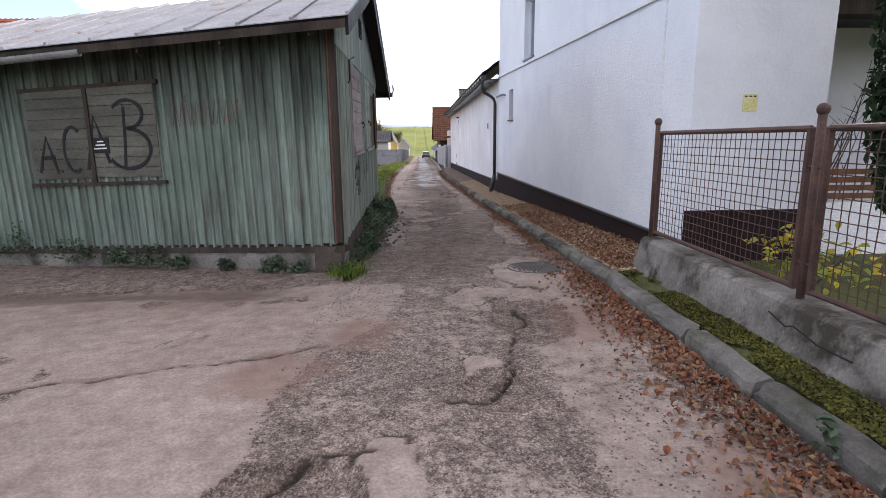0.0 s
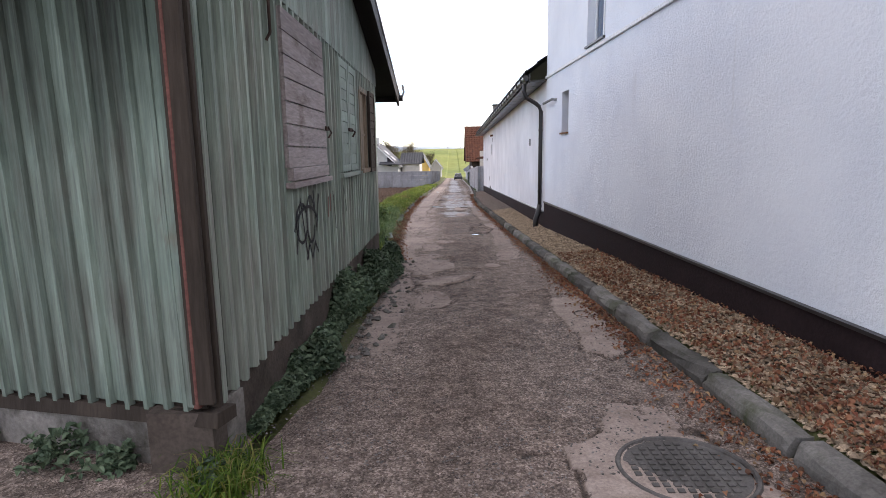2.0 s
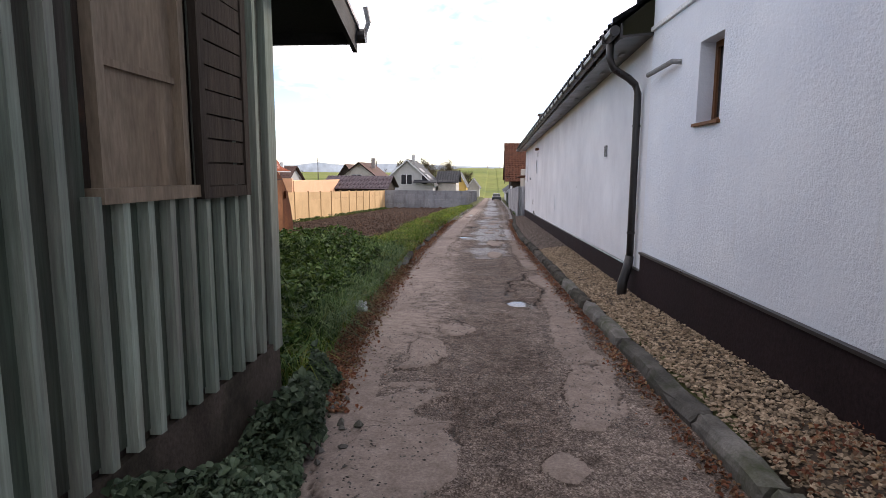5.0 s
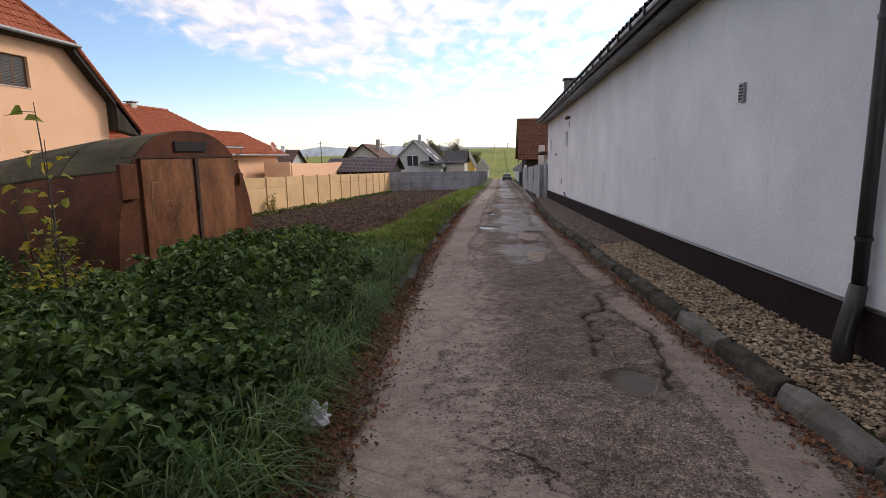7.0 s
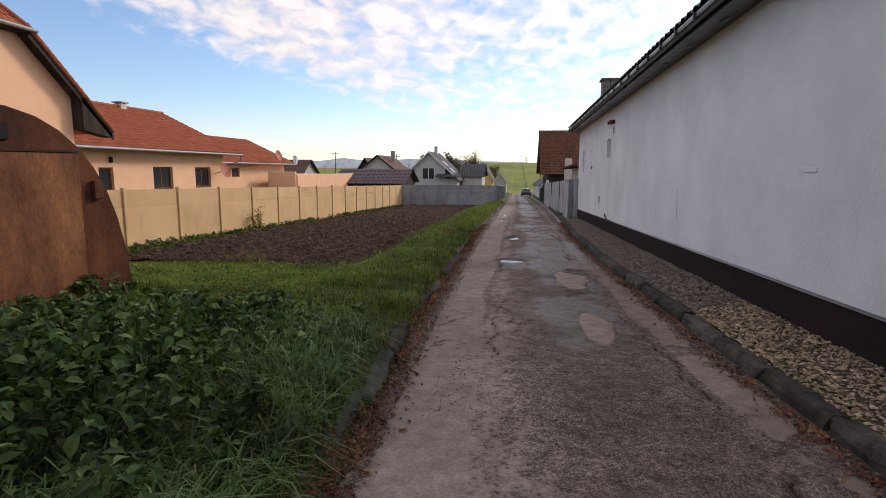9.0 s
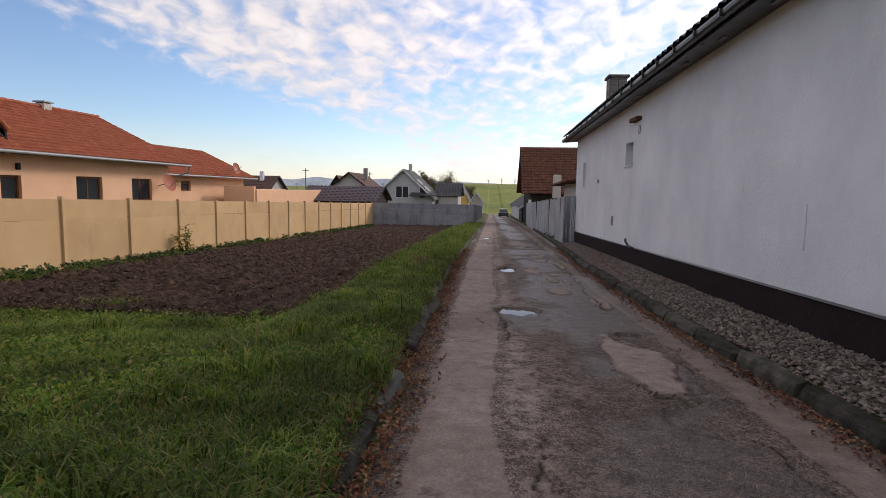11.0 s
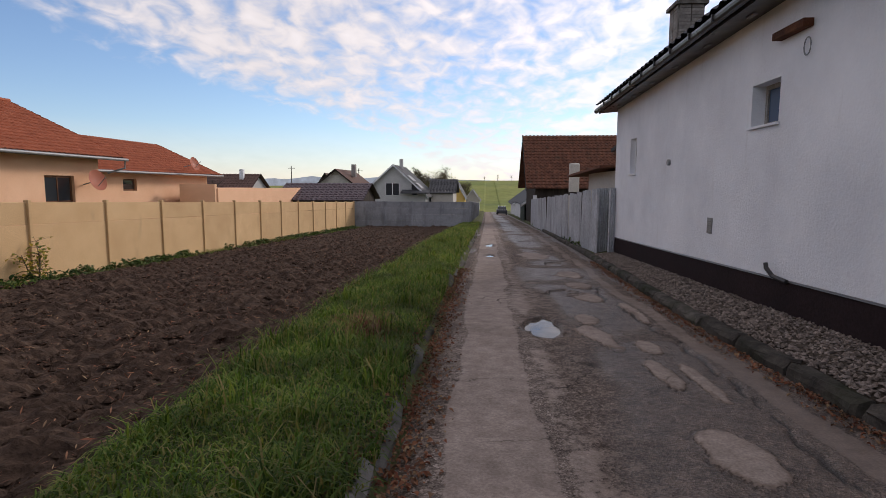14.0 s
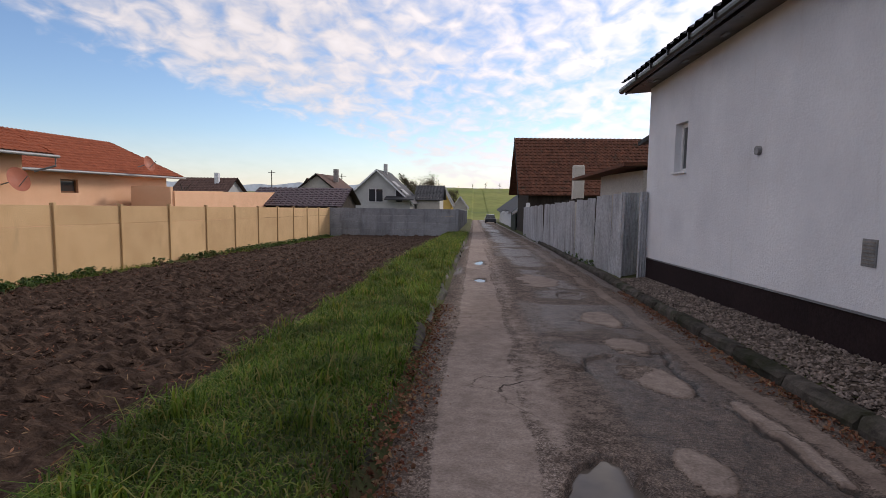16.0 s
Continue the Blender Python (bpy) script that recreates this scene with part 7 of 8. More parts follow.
                g.v.append(tuple(Vector((x, y, z)) + r * f * (math.cos(t) * a + math.sin(t) * b) + nrm * (0.22 * r * f * f)))
        for q in range(rings):
            for s in range(20):
                g.f.append((q * 20 + s, q * 20 + (s + 1) % 20, (q + 1) * 20 + (s + 1) % 20, (q + 1) * 20 + s))
        d = thing("satellite_dish", (x, y, z), "terracotta-coloured satellite dish on the apricot house", "satellite dish", "dishes on the house")
        part("dish", g, M["dish"], d, "", True)
        part("arm", Geo().tube([Vector((x, y, z - r * 0.7)), Vector((x, y, z)) + nrm * 0.6], 0.02, 6).tube([Vector((x, y, z)), Vector((x - 0.7, y, z - 0.2))], 0.03, 6), M["gutter"], d)


def simple_house(name, label, x0, x1, y0, y1, zg, ze, zr, axis, wall, roof, over=0.5, group=""):
    """A gabled house; axis is the ridge's direction. Returns the thing."""
    h = thing(name, ((x0 + x1) / 2, y0, zg), label, "house", group)
    xm, ym = (x0 + x1) / 2, (y0 + y1) / 2
    part("wall", Geo().box(x0, y0, zg - 1, x1, y1, ze), wall, h)
    if axis == "y":
        part("gable_wall", Geo().prism([(x0, y0, ze), (x1, y0, ze), (xm, y0, zr - 0.2)], [(x0, y1, ze), (x1, y1, ze), (xm, y1, zr - 0.2)]), wall, h)
        s = (zr - ze) / (xm - x0)
        lo = ze - over * s
        tiled(h, (x0 - over, y0 - over, lo), (x0 - over, y1 + over, lo), (xm, y0 - over, zr), (xm, y1 + over, zr), roof, tw=0.5, th=0.5)
        tiled(h, (x1 + over, y1 + over, lo), (x1 + over, y0 - over, lo), (xm, y1 + over, zr), (xm, y0 - over, zr), roof, tw=0.5, th=0.5)
        for e in (x0 - over, x1 + over):
            part("barge_board", Geo().prism([(e, y0 - over, lo - 0.2), (xm, y0 - over, zr - 0.2), (xm, y0 - over, zr + 0.06), (e, y0 - over, lo + 0.06)],
                                            [(e, y0 - over - 0.05, lo - 0.2), (xm, y0 - over - 0.05, zr - 0.2), (xm, y0 - over - 0.05, zr + 0.06), (e, y0 - over - 0.05, lo + 0.06)]), M["darkwood"] if roof is not M["greytile"] else M["white_plain"], h)
    else:
        part("gable_wall", Geo().prism([(x0, y0, ze), (x0, y1, ze), (x0, ym, zr - 0.2)], [(x1, y0, ze), (x1, y1, ze), (x1, ym, zr - 0.2)]), wall, h)
        s = (zr - ze) / (ym - y0)
        lo = ze - over * s
        tiled(h, (x0 - over, y0 - over, lo), (x1 + over, y0 - over, lo), (x0 - over, ym, zr), (x1 + over, ym, zr), roof, tw=0.5, th=0.5)
        tiled(h, (x1 + over, y1 + over, lo), (x0 - over, y1 + over, lo), (x1 + over, ym, zr), (x0 - over, ym, zr), roof, tw=0.5, th=0.5)
    return h


def add_window(h, x0, x1, y, z0, z1, bars=2, frame_mat=None):
    m = frame_on((x0, y - 0.02, z0), (1, 0, 0), (0, -1, 0))
    fm = frame_mat or M["pvcwhite"]
    w = part("window", Geo().box(0, 0, 0, x1 - x0, 0.05, z1 - z0, m), fm, h)
    s = (x1 - x0) / bars
    for k in range(bars):
        part("pane", Geo().box(k * s + 0.06, 0.05, 0.06, (k + 1) * s - 0.06, 0.06, z1 - z0 - 0.06, m), M["glass"], w)


def build_far_houses():
    g = simple_house("grey_house", "pale grey house with a steep dark roof and two gables", -19.0, -9.9, 110, 122, -3.8, -0.6, 3.5, "y", M["greyrender"], M["greytile"], 0.6)
    add_window(g, -15.6, -13.6, 110, -0.9, 0.9)
    add_window(g, -11.9, -10.9, 110, -0.9, 0.8, 1)
    add_window(g, -18.3, -17.5, 110, -1.2, -0.4, 1)
    part("porch_roof", Geo().prism([(-13.2, 108.3, -0.6), (-9.2, 108.3, -0.6), (-9.2, 110, -0.2), (-13.2, 110, -0.2)], [(-13.2, 108.3, -0.45), (-9.2, 108.3, -0.45), (-9.2, 110, -0.05), (-13.2, 110, -0.05)]), M["greytile"], g)
    part("chimney", Geo().box(-14.2, 114, 3.0, -13.7, 114.6, 4.5, bevel=0.03), M["greyrender"], g)
    sk = (3.5 + 0.6) / 4.55
    for k in range(2):
        part("skylight", Geo().prism([(-12.6 + k * 1.2, 111 + 0.1, 3.5 - sk * (1.85 + k * 1.2) + 0.12), (-11.8 + k * 1.2, 111.1, 3.5 - sk * (2.65 + k * 1.2) + 0.12), (-11.8 + k * 1.2, 114.5, 3.5 - sk * (2.65 + k * 1.2) + 0.12), (-12.6 + k * 1.2, 114.5, 3.5 - sk * (1.85 + k * 1.2) + 0.12)],
                                     [(-12.6 + k * 1.2, 111 + 0.1, 3.5 - sk * (1.85 + k * 1.2) + 0.2), (-11.8 + k * 1.2, 111.1, 3.5 - sk * (2.65 + k * 1.2) + 0.2), (-11.8 + k * 1.2, 114.5, 3.5 - sk * (2.65 + k * 1.2) + 0.2), (-12.6 + k * 1.2, 114.5, 3.5 - sk * (1.85 + k * 1.2) + 0.2)]), M["gutter"], g)
    c = simple_house("dark_roof_house", "house with a slate-dark roof behind the grey one", -9.6, -6.2, 116, 126, -3.9, -0.4, 1.6, "x", M["beige"], M["greytile"])
    b = simple_house("brown_house", "brown-roofed house with a hipped gable", -30.0, -20.0, 118, 130, -4, -0.8, 3.1, "y", M["beige"], M["browntile"], 0.7)
    add_window(b, -26.5, -24.5, 118, -0.6, 0.8)
    part("chimney", Geo().box(-23.5, 122, 2.0, -22.8, 122.8, 4.0, bevel=0.03), M["chimney"], b)
    d = simple_house("small_brown_house", "small house with a brown gable roof", -45.0, -37.5, 112, 122, -4, -0.7, 2.3, "x", M["greyrender"], M["browntile"], 0.6)
    part("chimney", Geo().box(-39.8, 115.5, 1.2, -39.2, 116.1, 3.0, bevel=0.03), M["white_plain"], d)
    e = simple_house("dark_gable_house", "house with a dark timber gable far off", -38.5, -33.5, 150, 160, -5, -0.5, 3.2, "y", M["darkwood"], M["browntile"], 0.5)
    s = simple_house("carport", "carport with a plum metal tile roof behind the fence", -21.8, -13.6, 84, 92, -3, -0.75, 0.75, "x", M["darkwood"], M["plumtile"], 0.5)
    w = thing("white_shed", (-27, 86, -3), "low white flat-roofed shed behind the fence", "shed")
    part("wall", Geo().box(-30, 86, -3.2, -23.5, 90, -0.55), M["white_plain"], w)
    part("roof", Geo().box(-30.3, 85.7, -0.55, -23.2, 90.2, -0.42), M["gutter"], w)
    y = simple_house("yellow_house", "small yellow house far down the lane", -8.6, -5.4, 140, 150, -4.8, -1.4, 1.4, "y", M["yellow"], M["greytile"], 0.4)
    v = simple_house("blue_roof_house", "small pale house with a grey-blue roof", -5.6, -2.6, 152, 160, -5, -2.2, -0.2, "y", M["greyrender"], M["greytile"], 0.4)
    # barn with old tiles at the lane
    b = thing("tiled_barn", (3, 72, -2.5), "barn with a steep old red-brown tile roof and dark gable", "barn")
    part("wall", Geo().box(2.6, 72.6, -3.2, 14, 82, 0.6), M["darkwood"], b)
    part("gable_wall", Geo().prism([(2.6, 72.6, 0.6), (2.6, 82, 0.6), (2.6, 77.3, 4.4)], [(2.8, 72.6, 0.6), (2.8, 82, 0.6), (2.8, 77.3, 4.4)]), M["black"], b)
    tiled(b, (1.85, 71.9, 0.35), (14.5, 71.9, 0.35), (1.85, 77.3, 4.7), (14.5, 77.3, 4.7), M["oldtile"], "worn red-brown tiles", 0.32, 0.38, 0.03, 0.05)
    tiled(b, (14.5, 82.7, 0.35), (1.85, 82.7, 0.35), (14.5, 77.3, 4.7), (1.85, 77.3, 4.7), M["oldtile"], "", 0.32, 0.38, 0.03, 0.05)
    part("barge_board", Geo().prism([(1.82, 71.9, 0.1), (1.82, 77.3, 4.45), (1.82, 77.3, 4.72), (1.82, 71.9, 0.36)], [(1.88, 71.9, 0.1), (1.88, 77.3, 4.45), (1.88, 77.3, 4.72), (1.88, 71.9, 0.36)]), M["black"], b)
    part("gate_post", Geo().box(2.45, 72.4, -3, 2.7, 72.7, -0.2), M["white_plain"], b)
    for i, (y0, y1, zt, nm) in enumerate(((83.5, 94, -0.9, "white_house_one"), (96, 108, -1.2, "white_house_two"), (112, 126, -1.8, "white_house_three"))):
        h = simple_house("white_cottage", "white cottage with a grey roof beside the lane", 2.7 + 0.2 * i, 9.5, y0, y1, float(fall(y0)), zt, zt + 2.4, "y", M["white_plain"], M["greytile"], 0.5, "cottages along the lane")
        add_window(h, 3.6, 4.8, y0, zt - 1.5, zt - 0.3)
    gt = thing("green_gate", (2.5, 94.5, -3.2), "dark green gate between two cottages", "gate")
    for k in range(10):
        part("board", Geo().box(2.5, 83.0 + 0.62 * k - 8.0 + 8.0, float(fall(84)) - 0.1, 2.54, 83.58 + 0.62 * k, float(fall(84)) + 1.9), M["greengate"], gt)
    car = thing("car", (1.4, 122, float(fall(122))), "dark parked car far down the lane", "car")
    zc = float(fall(122))
    part("body", Geo().box(0.6, 120, zc + 0.25, 2.3, 124.2, zc + 0.85, bevel=0.12), M["carpaint"], car)
    part("cabin", Geo().prism([(0.7, 120.6, zc + 0.83), (2.2, 120.6, zc + 0.83), (2.2, 123.4, zc + 0.83), (0.7, 123.4, zc + 0.83)], [(0.85, 121.1, zc + 1.4), (2.05, 121.1, zc + 1.4), (2.05, 122.8, zc + 1.4), (0.85, 122.8, zc + 1.4)]), M["glass"], car)
    for x in (0.62, 2.12):
        for y2 in (120.8, 123.4):
            part("wheel", Geo().tube([(x, y2, zc + 0.3), (x + 0.18, y2, zc + 0.3)], 0.3, 14), M["black"], car)
    # far mountains, a flat sheet with the aerial haze in its colour
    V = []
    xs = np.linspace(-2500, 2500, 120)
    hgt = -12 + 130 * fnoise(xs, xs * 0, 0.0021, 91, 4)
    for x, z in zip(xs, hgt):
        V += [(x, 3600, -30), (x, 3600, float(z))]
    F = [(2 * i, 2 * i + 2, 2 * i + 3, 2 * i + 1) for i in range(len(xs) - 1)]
    tagged(new("backdrop", tri_mesh("backdrop", V, F, M["haze"])), "distant mountains with pale blue haze in their colour", "mountains", kind="structure")


build_house_tall()
build_house_long()
build_garden_front()
build_tin_fence()
build_hut()
build_panel_fences()
build_orange_house()
build_far_houses()


# ---- loose ground, plants, small things ----
def random_in(rng, n, x0, x1, y0, y1):
    return rng.uniform(x0, x1, n), rng.uniform(y0, y1, n)


def build_gravel():
    rng = np.random.RandomState(21)
    wall = lambda y: np.where(y < 18, 2.5 + 0.05 * (18 - y), 2.5)
    ys = np.arange(6.0, 45.4, 0.3)
    V, F = [], []
    for i, y in enumerate(ys):
        a, b = float(kerb_x(y)) + 0.10, float(wall(y)) + 0.05
        for k in range(5):
            x = a + (b - a) * k / 4
            V.append((x, y, float(land(x + 0.02, y)) + 0.012))
        if i:
            F += [(5 * (i - 1) + k, 5 * (i - 1) + k + 1, 5 * i + k + 1, 5 * i + k) for k in range(4)]
    tagged(new("gravel_bed", tri_mesh("gravel_bed", V, F, M["gravelbed"])), "strip of brown river gravel along the house wall", "gravel", kind="structure")
    n = 42000
    y = 6.1 + (45.2 - 6.1) * rng.uniform(0, 1, n) ** 1.35
    t = rng.uniform(0, 1, n)
    x = kerb_x(y) + 0.15 + t * (wall(y) - kerb_x(y) - 0.15)
    z = land(x, y) + 0.018 + 0.012 * rng.uniform(-1, 1, n) + 0.03 * (fnoise(x, y, 1.2, 33) - 0.5)
    c, far = np.stack([x, y, z], 1), y + 5 * (fnoise(x, y, 0.5, 34) - 0.5) > 24
    stuff("gravel", stones(c[~far], 0.021, rng), M["gravel"], "loose brown and cream river gravel along the wall", "gravel")
    stuff("pale_gravel", stones(c[far], 0.023, rng, 0.75), M["palegravel"], "loose grey and cream gravel along the long house", "gravel")
    # loose chippings on the lane
    n = 26000
    x, y = random_in(rng, n, -1.0, 1.9, -1.5, 24)
    keep = fnoise(x, y, 1.1, 41) > 0.46
    x, y = x[keep], y[keep]
    zz = road_surface(x.copy(), y.copy())[0]
    stuff("chippings", stones(np.stack([x, y, zz + 0.002], 1), 0.0085, rng), M["chips"], "loose stone chippings on the broken lane", "chippings")
    # dead leaves: on the gravel, in the kerb's gutter, along the left edge
    parts = []
    n = 4200
    y = 6.2 + 7.5 * rng.uniform(0, 1, n) ** 1.5
    x = kerb_x(y) + 0.1 + rng.uniform(0, 1, n) * (wall(y) - kerb_x(y) - 0.1)
    parts.append(np.stack([x, y, land(x, y) + 0.045 + 0.02 * rng.uniform(0, 1, n)], 1))
    n = 4200
    y = -2.0 + 15 * rng.uniform(0, 1, n) ** 1.6
    x = kerb_x(y) - 0.02 - np.abs(rng.normal(0, 0.20, n)) * (1.4 - 0.06 * y)
    parts.append(np.stack([x, y, road_surface(x.copy(), y.copy())[0] + 0.012], 1))
    n = 5000
    y = rng.uniform(9, 44, n)
    x = kerb_x(y) - 0.02 - np.abs(rng.normal(0, 0.09, n))
    parts.append(np.stack([x, y, road_surface(x.copy(), y.copy())[0] + 0.012], 1))
    n = 13000
    y = 14 + 28 * rng.uniform(0, 1, n) ** 1.7
    x = edge_x(y) + 0.02 + rng.normal(0.02, 0.11, n)
    parts.append(np.stack([x, y, np.maximum(road_surface(x.copy(), y.copy())[0], land(x, y)) + 0.012], 1))
    c = np.concatenate(parts)
    V, F = scatter_leaves(c, 0.027, 0.35, rng, 1.35, 0.35)
    stuff("fallen_leaves", (V, F), M["deadleaf"], "dry red-brown fallen leaves along the kerbs", "fallen leaves")
    # larger curled leaves swept against the kerb by the garden wall
    n = 1500
    y = rng.uniform(-1.0, 6.6, n)
    x = kerb_x(y) - 0.03 - np.abs(rng.normal(0, 0.26, n))
    c = np.stack([x, y, road_surface(x.copy(), y.copy())[0] + 0.018], 1)
    y = rng.uniform(6.4, 12, 260)
    x = kerb_x(y) + 0.16 + rng.uniform(0, 0.4, 260)
    c = np.concatenate([c, np.stack([x, y, land(x, y) + 0.05], 1)])
    stuff("curled_leaves", scatter_leaves(c, 0.037, 0.45, rng, 1.25, 0.5), M["deadleaf"], "large curled brown leaves lying against the kerb", "fallen leaves")
    # rubble crumbled from the road's edge beside the shed
    n = 110
    y = rng.uniform(8.5, 14.5, n)
    x = edge_x(y) + 0.10 + np.abs(rng.normal(0, 0.16, n))
    stuff("edge_rubble", stones(np.stack([x, y, road_surface(x.copy(), y.copy())[0] + 0.012], 1), 0.036, rng, 0.7), M["kerb"], "lumps of broken asphalt along the shed's ivy", "rubble")
    # moss between kerb and garden wall
    n = 18000
    y = rng.uniform(-2.5, 6.1, n)
    x = kerb_x(y) + 0.13 + rng.uniform(0, 1, n) * 0.30
    keep = fnoise(x, y, 2.2, 51) > 0.34
    c = np.stack([x, y, land(x, y) + 0.01 + 0.03 * fnoise(x, y, 4, 52)], 1)[keep]
    V, F = scatter_leaves(c, 0.022, 0.6, rng, 1.2)
    stuff("moss", (V, F), M["moss"], "yellow-green moss between the kerb and the garden wall", "moss")


def build_grass():
    rng = np.random.RandomState(31)
    roots, hs = [], []

    def sow(n, x0, x1, y0, y1, test, h):
        x, y = random_in(rng, n, x0, x1, y0, y1)
        k = test(x, y)
        x, y = x[k], y[k]
        roots.append(np.stack([x, y, land(x, y) - 0.01], 1))
        hs.append(h * (0.55 + 0.9 * fnoise(x, y, 1.3, 81)))

    verge = lambda x, y: (x < edge_x(y) - 0.04) & (x > -3.55 + 0.35 * fnoise(x, y, 0.5, 61))
    sow(95000, -3.7, -1.2, 28.5, 46, verge, 0.10)
    sow(26000, -3.7, -1.2, 46, 74, verge, 0.12)
    near = lambda x, y: (x < edge_x(y) - 0.05) & ((y < 30.5) | (x > -3.5)) & (fnoise(x, y, 0.7, 83) > 0.26)
    sow(90000, -6.5, -1.2, 21.5, 31, near, 0.095)
    sow(24000, -11.4, -6.5, 24, 31, near, 0.12)
    sow(7000, -11.5, -10.6, 30, 73, lambda x, y: fnoise(x, y, 0.5, 84) > 0.45, 0.2)
    sow(9000, -2.4, -0.78, 14.2, 22, lambda x, y: x < edge_x(y) - 0.08, 0.3)
    R, H = np.concatenate(roots), np.concatenate(hs)
    stuff("grass", blades(R, H, 0.0055, 1.35, rng), M["grass"], "uneven green grass on the verge beside the lane", "grass")
    # tufts of long blades
    R, H = [], []
    for _ in range(260):
        y = rng.uniform(15, 60)
        x = float(edge_x(y)) - rng.uniform(0.1, 1.6)
        if y < 31 and rng.rand() < 0.5:
            x -= rng.uniform(0, 4)
        n = rng.randint(40, 110)
        px, py = x + rng.normal(0, 0.10, n), y + rng.normal(0, 0.10, n)
        R.append(np.stack([px, py, land(px, py)], 1))
        H.append(np.full(n, rng.uniform(0.13, 0.3)))
    stuff("grass_tufts", blades(np.concatenate(R), np.concatenate(H), 0.006, 1.3, rng), M["grass"], "long arching grass tufts at the road's edge", "grass")
    # a clump of dry stalks on the verge
    n = 160
    R = np.stack([-2.35 + rng.normal(0, 0.10, n), 34.55 + rng.normal(0, 0.16, n), np.zeros(n)], 1)
    R[:, 2] = land(R[:, 0], R[:, 1])
    stuff("dry_stalks", blades(R, np.full(n, 0.32), 0.004, 1.6, rng), M["deadleaf"], "clump of dry brown stalks in the verge", "dry grass")
    # low broad-leaved weeds in the grass
    n = 30000
    x, y = random_in(rng, n, -8, -1.5, 21.5, 30.5)
    k = (x < edge_x(y) - 0.2) & (fnoise(x, y, 0.9, 86) > 0.5)
    c = np.stack([x, y, land(x, y) + rng.uniform(0.02, 0.12, n)], 1)[k]
    stuff("clover", scatter_leaves(c, 0.03, 0.5, rng, 1.3), M["grass"], "low broad-leaved weeds among the grass", "weeds")


def build_straw():
    rng = np.random.RandomState(36)
    x, y = random_in(rng, 13000, -11.2, -3.4, 29.8, 60)
    c = np.stack([x, y, land(x, y) + 0.12 + 0.05 * rng.uniform(-1, 1, len(x))], 1)
    n = 16000
    x, y = rng.uniform(-10.6, -3.5, n), 30.2 + 40 * rng.uniform(0, 1, n) ** 1.6
    k = x < -3.75 + 0.5 * (fnoise(x, y, 0.4, 61) - 0.5)
    z = land(x, y) + 0.07 + (fnoise(x, y, 1.1, 66, 2) - 0.5) * 0.16 + rng.uniform(0.0, 0.05, n)
    stuff("clods", stones(np.stack([x, y, z], 1)[k], 0.05, rng, 0.7), M["soil"], "loose dark clods on the ploughed field", "soil")
    stuff("straw", scatter_leaves(c, 0.012, 0.35, rng, 6.0, 0.1), M["deadleaf"], "dry stalks strewn over the ploughed clods", "straw")


def leafy(rng, x, y, base, h, leaves, spread):
    """Leaf places on an upright weed: pairs up a stem, wider below."""
    rung = rng.randint(1, 9, leaves)
    t = 0.1 + 0.9 * rung / 8 + rng.uniform(-0.03, 0.03, leaves)
    a = rung * 1.571 + np.pi * rng.randint(0, 2, leaves) + rng.normal(0, 0.5, leaves) + rng.uniform(0, 6.28)
    r = spread * (1.1 - 0.75 * t) * rng.uniform(0.3, 1, leaves)
    return np.stack([x + r * np.cos(a), y + r * np.sin(a), base + h * t], 1)


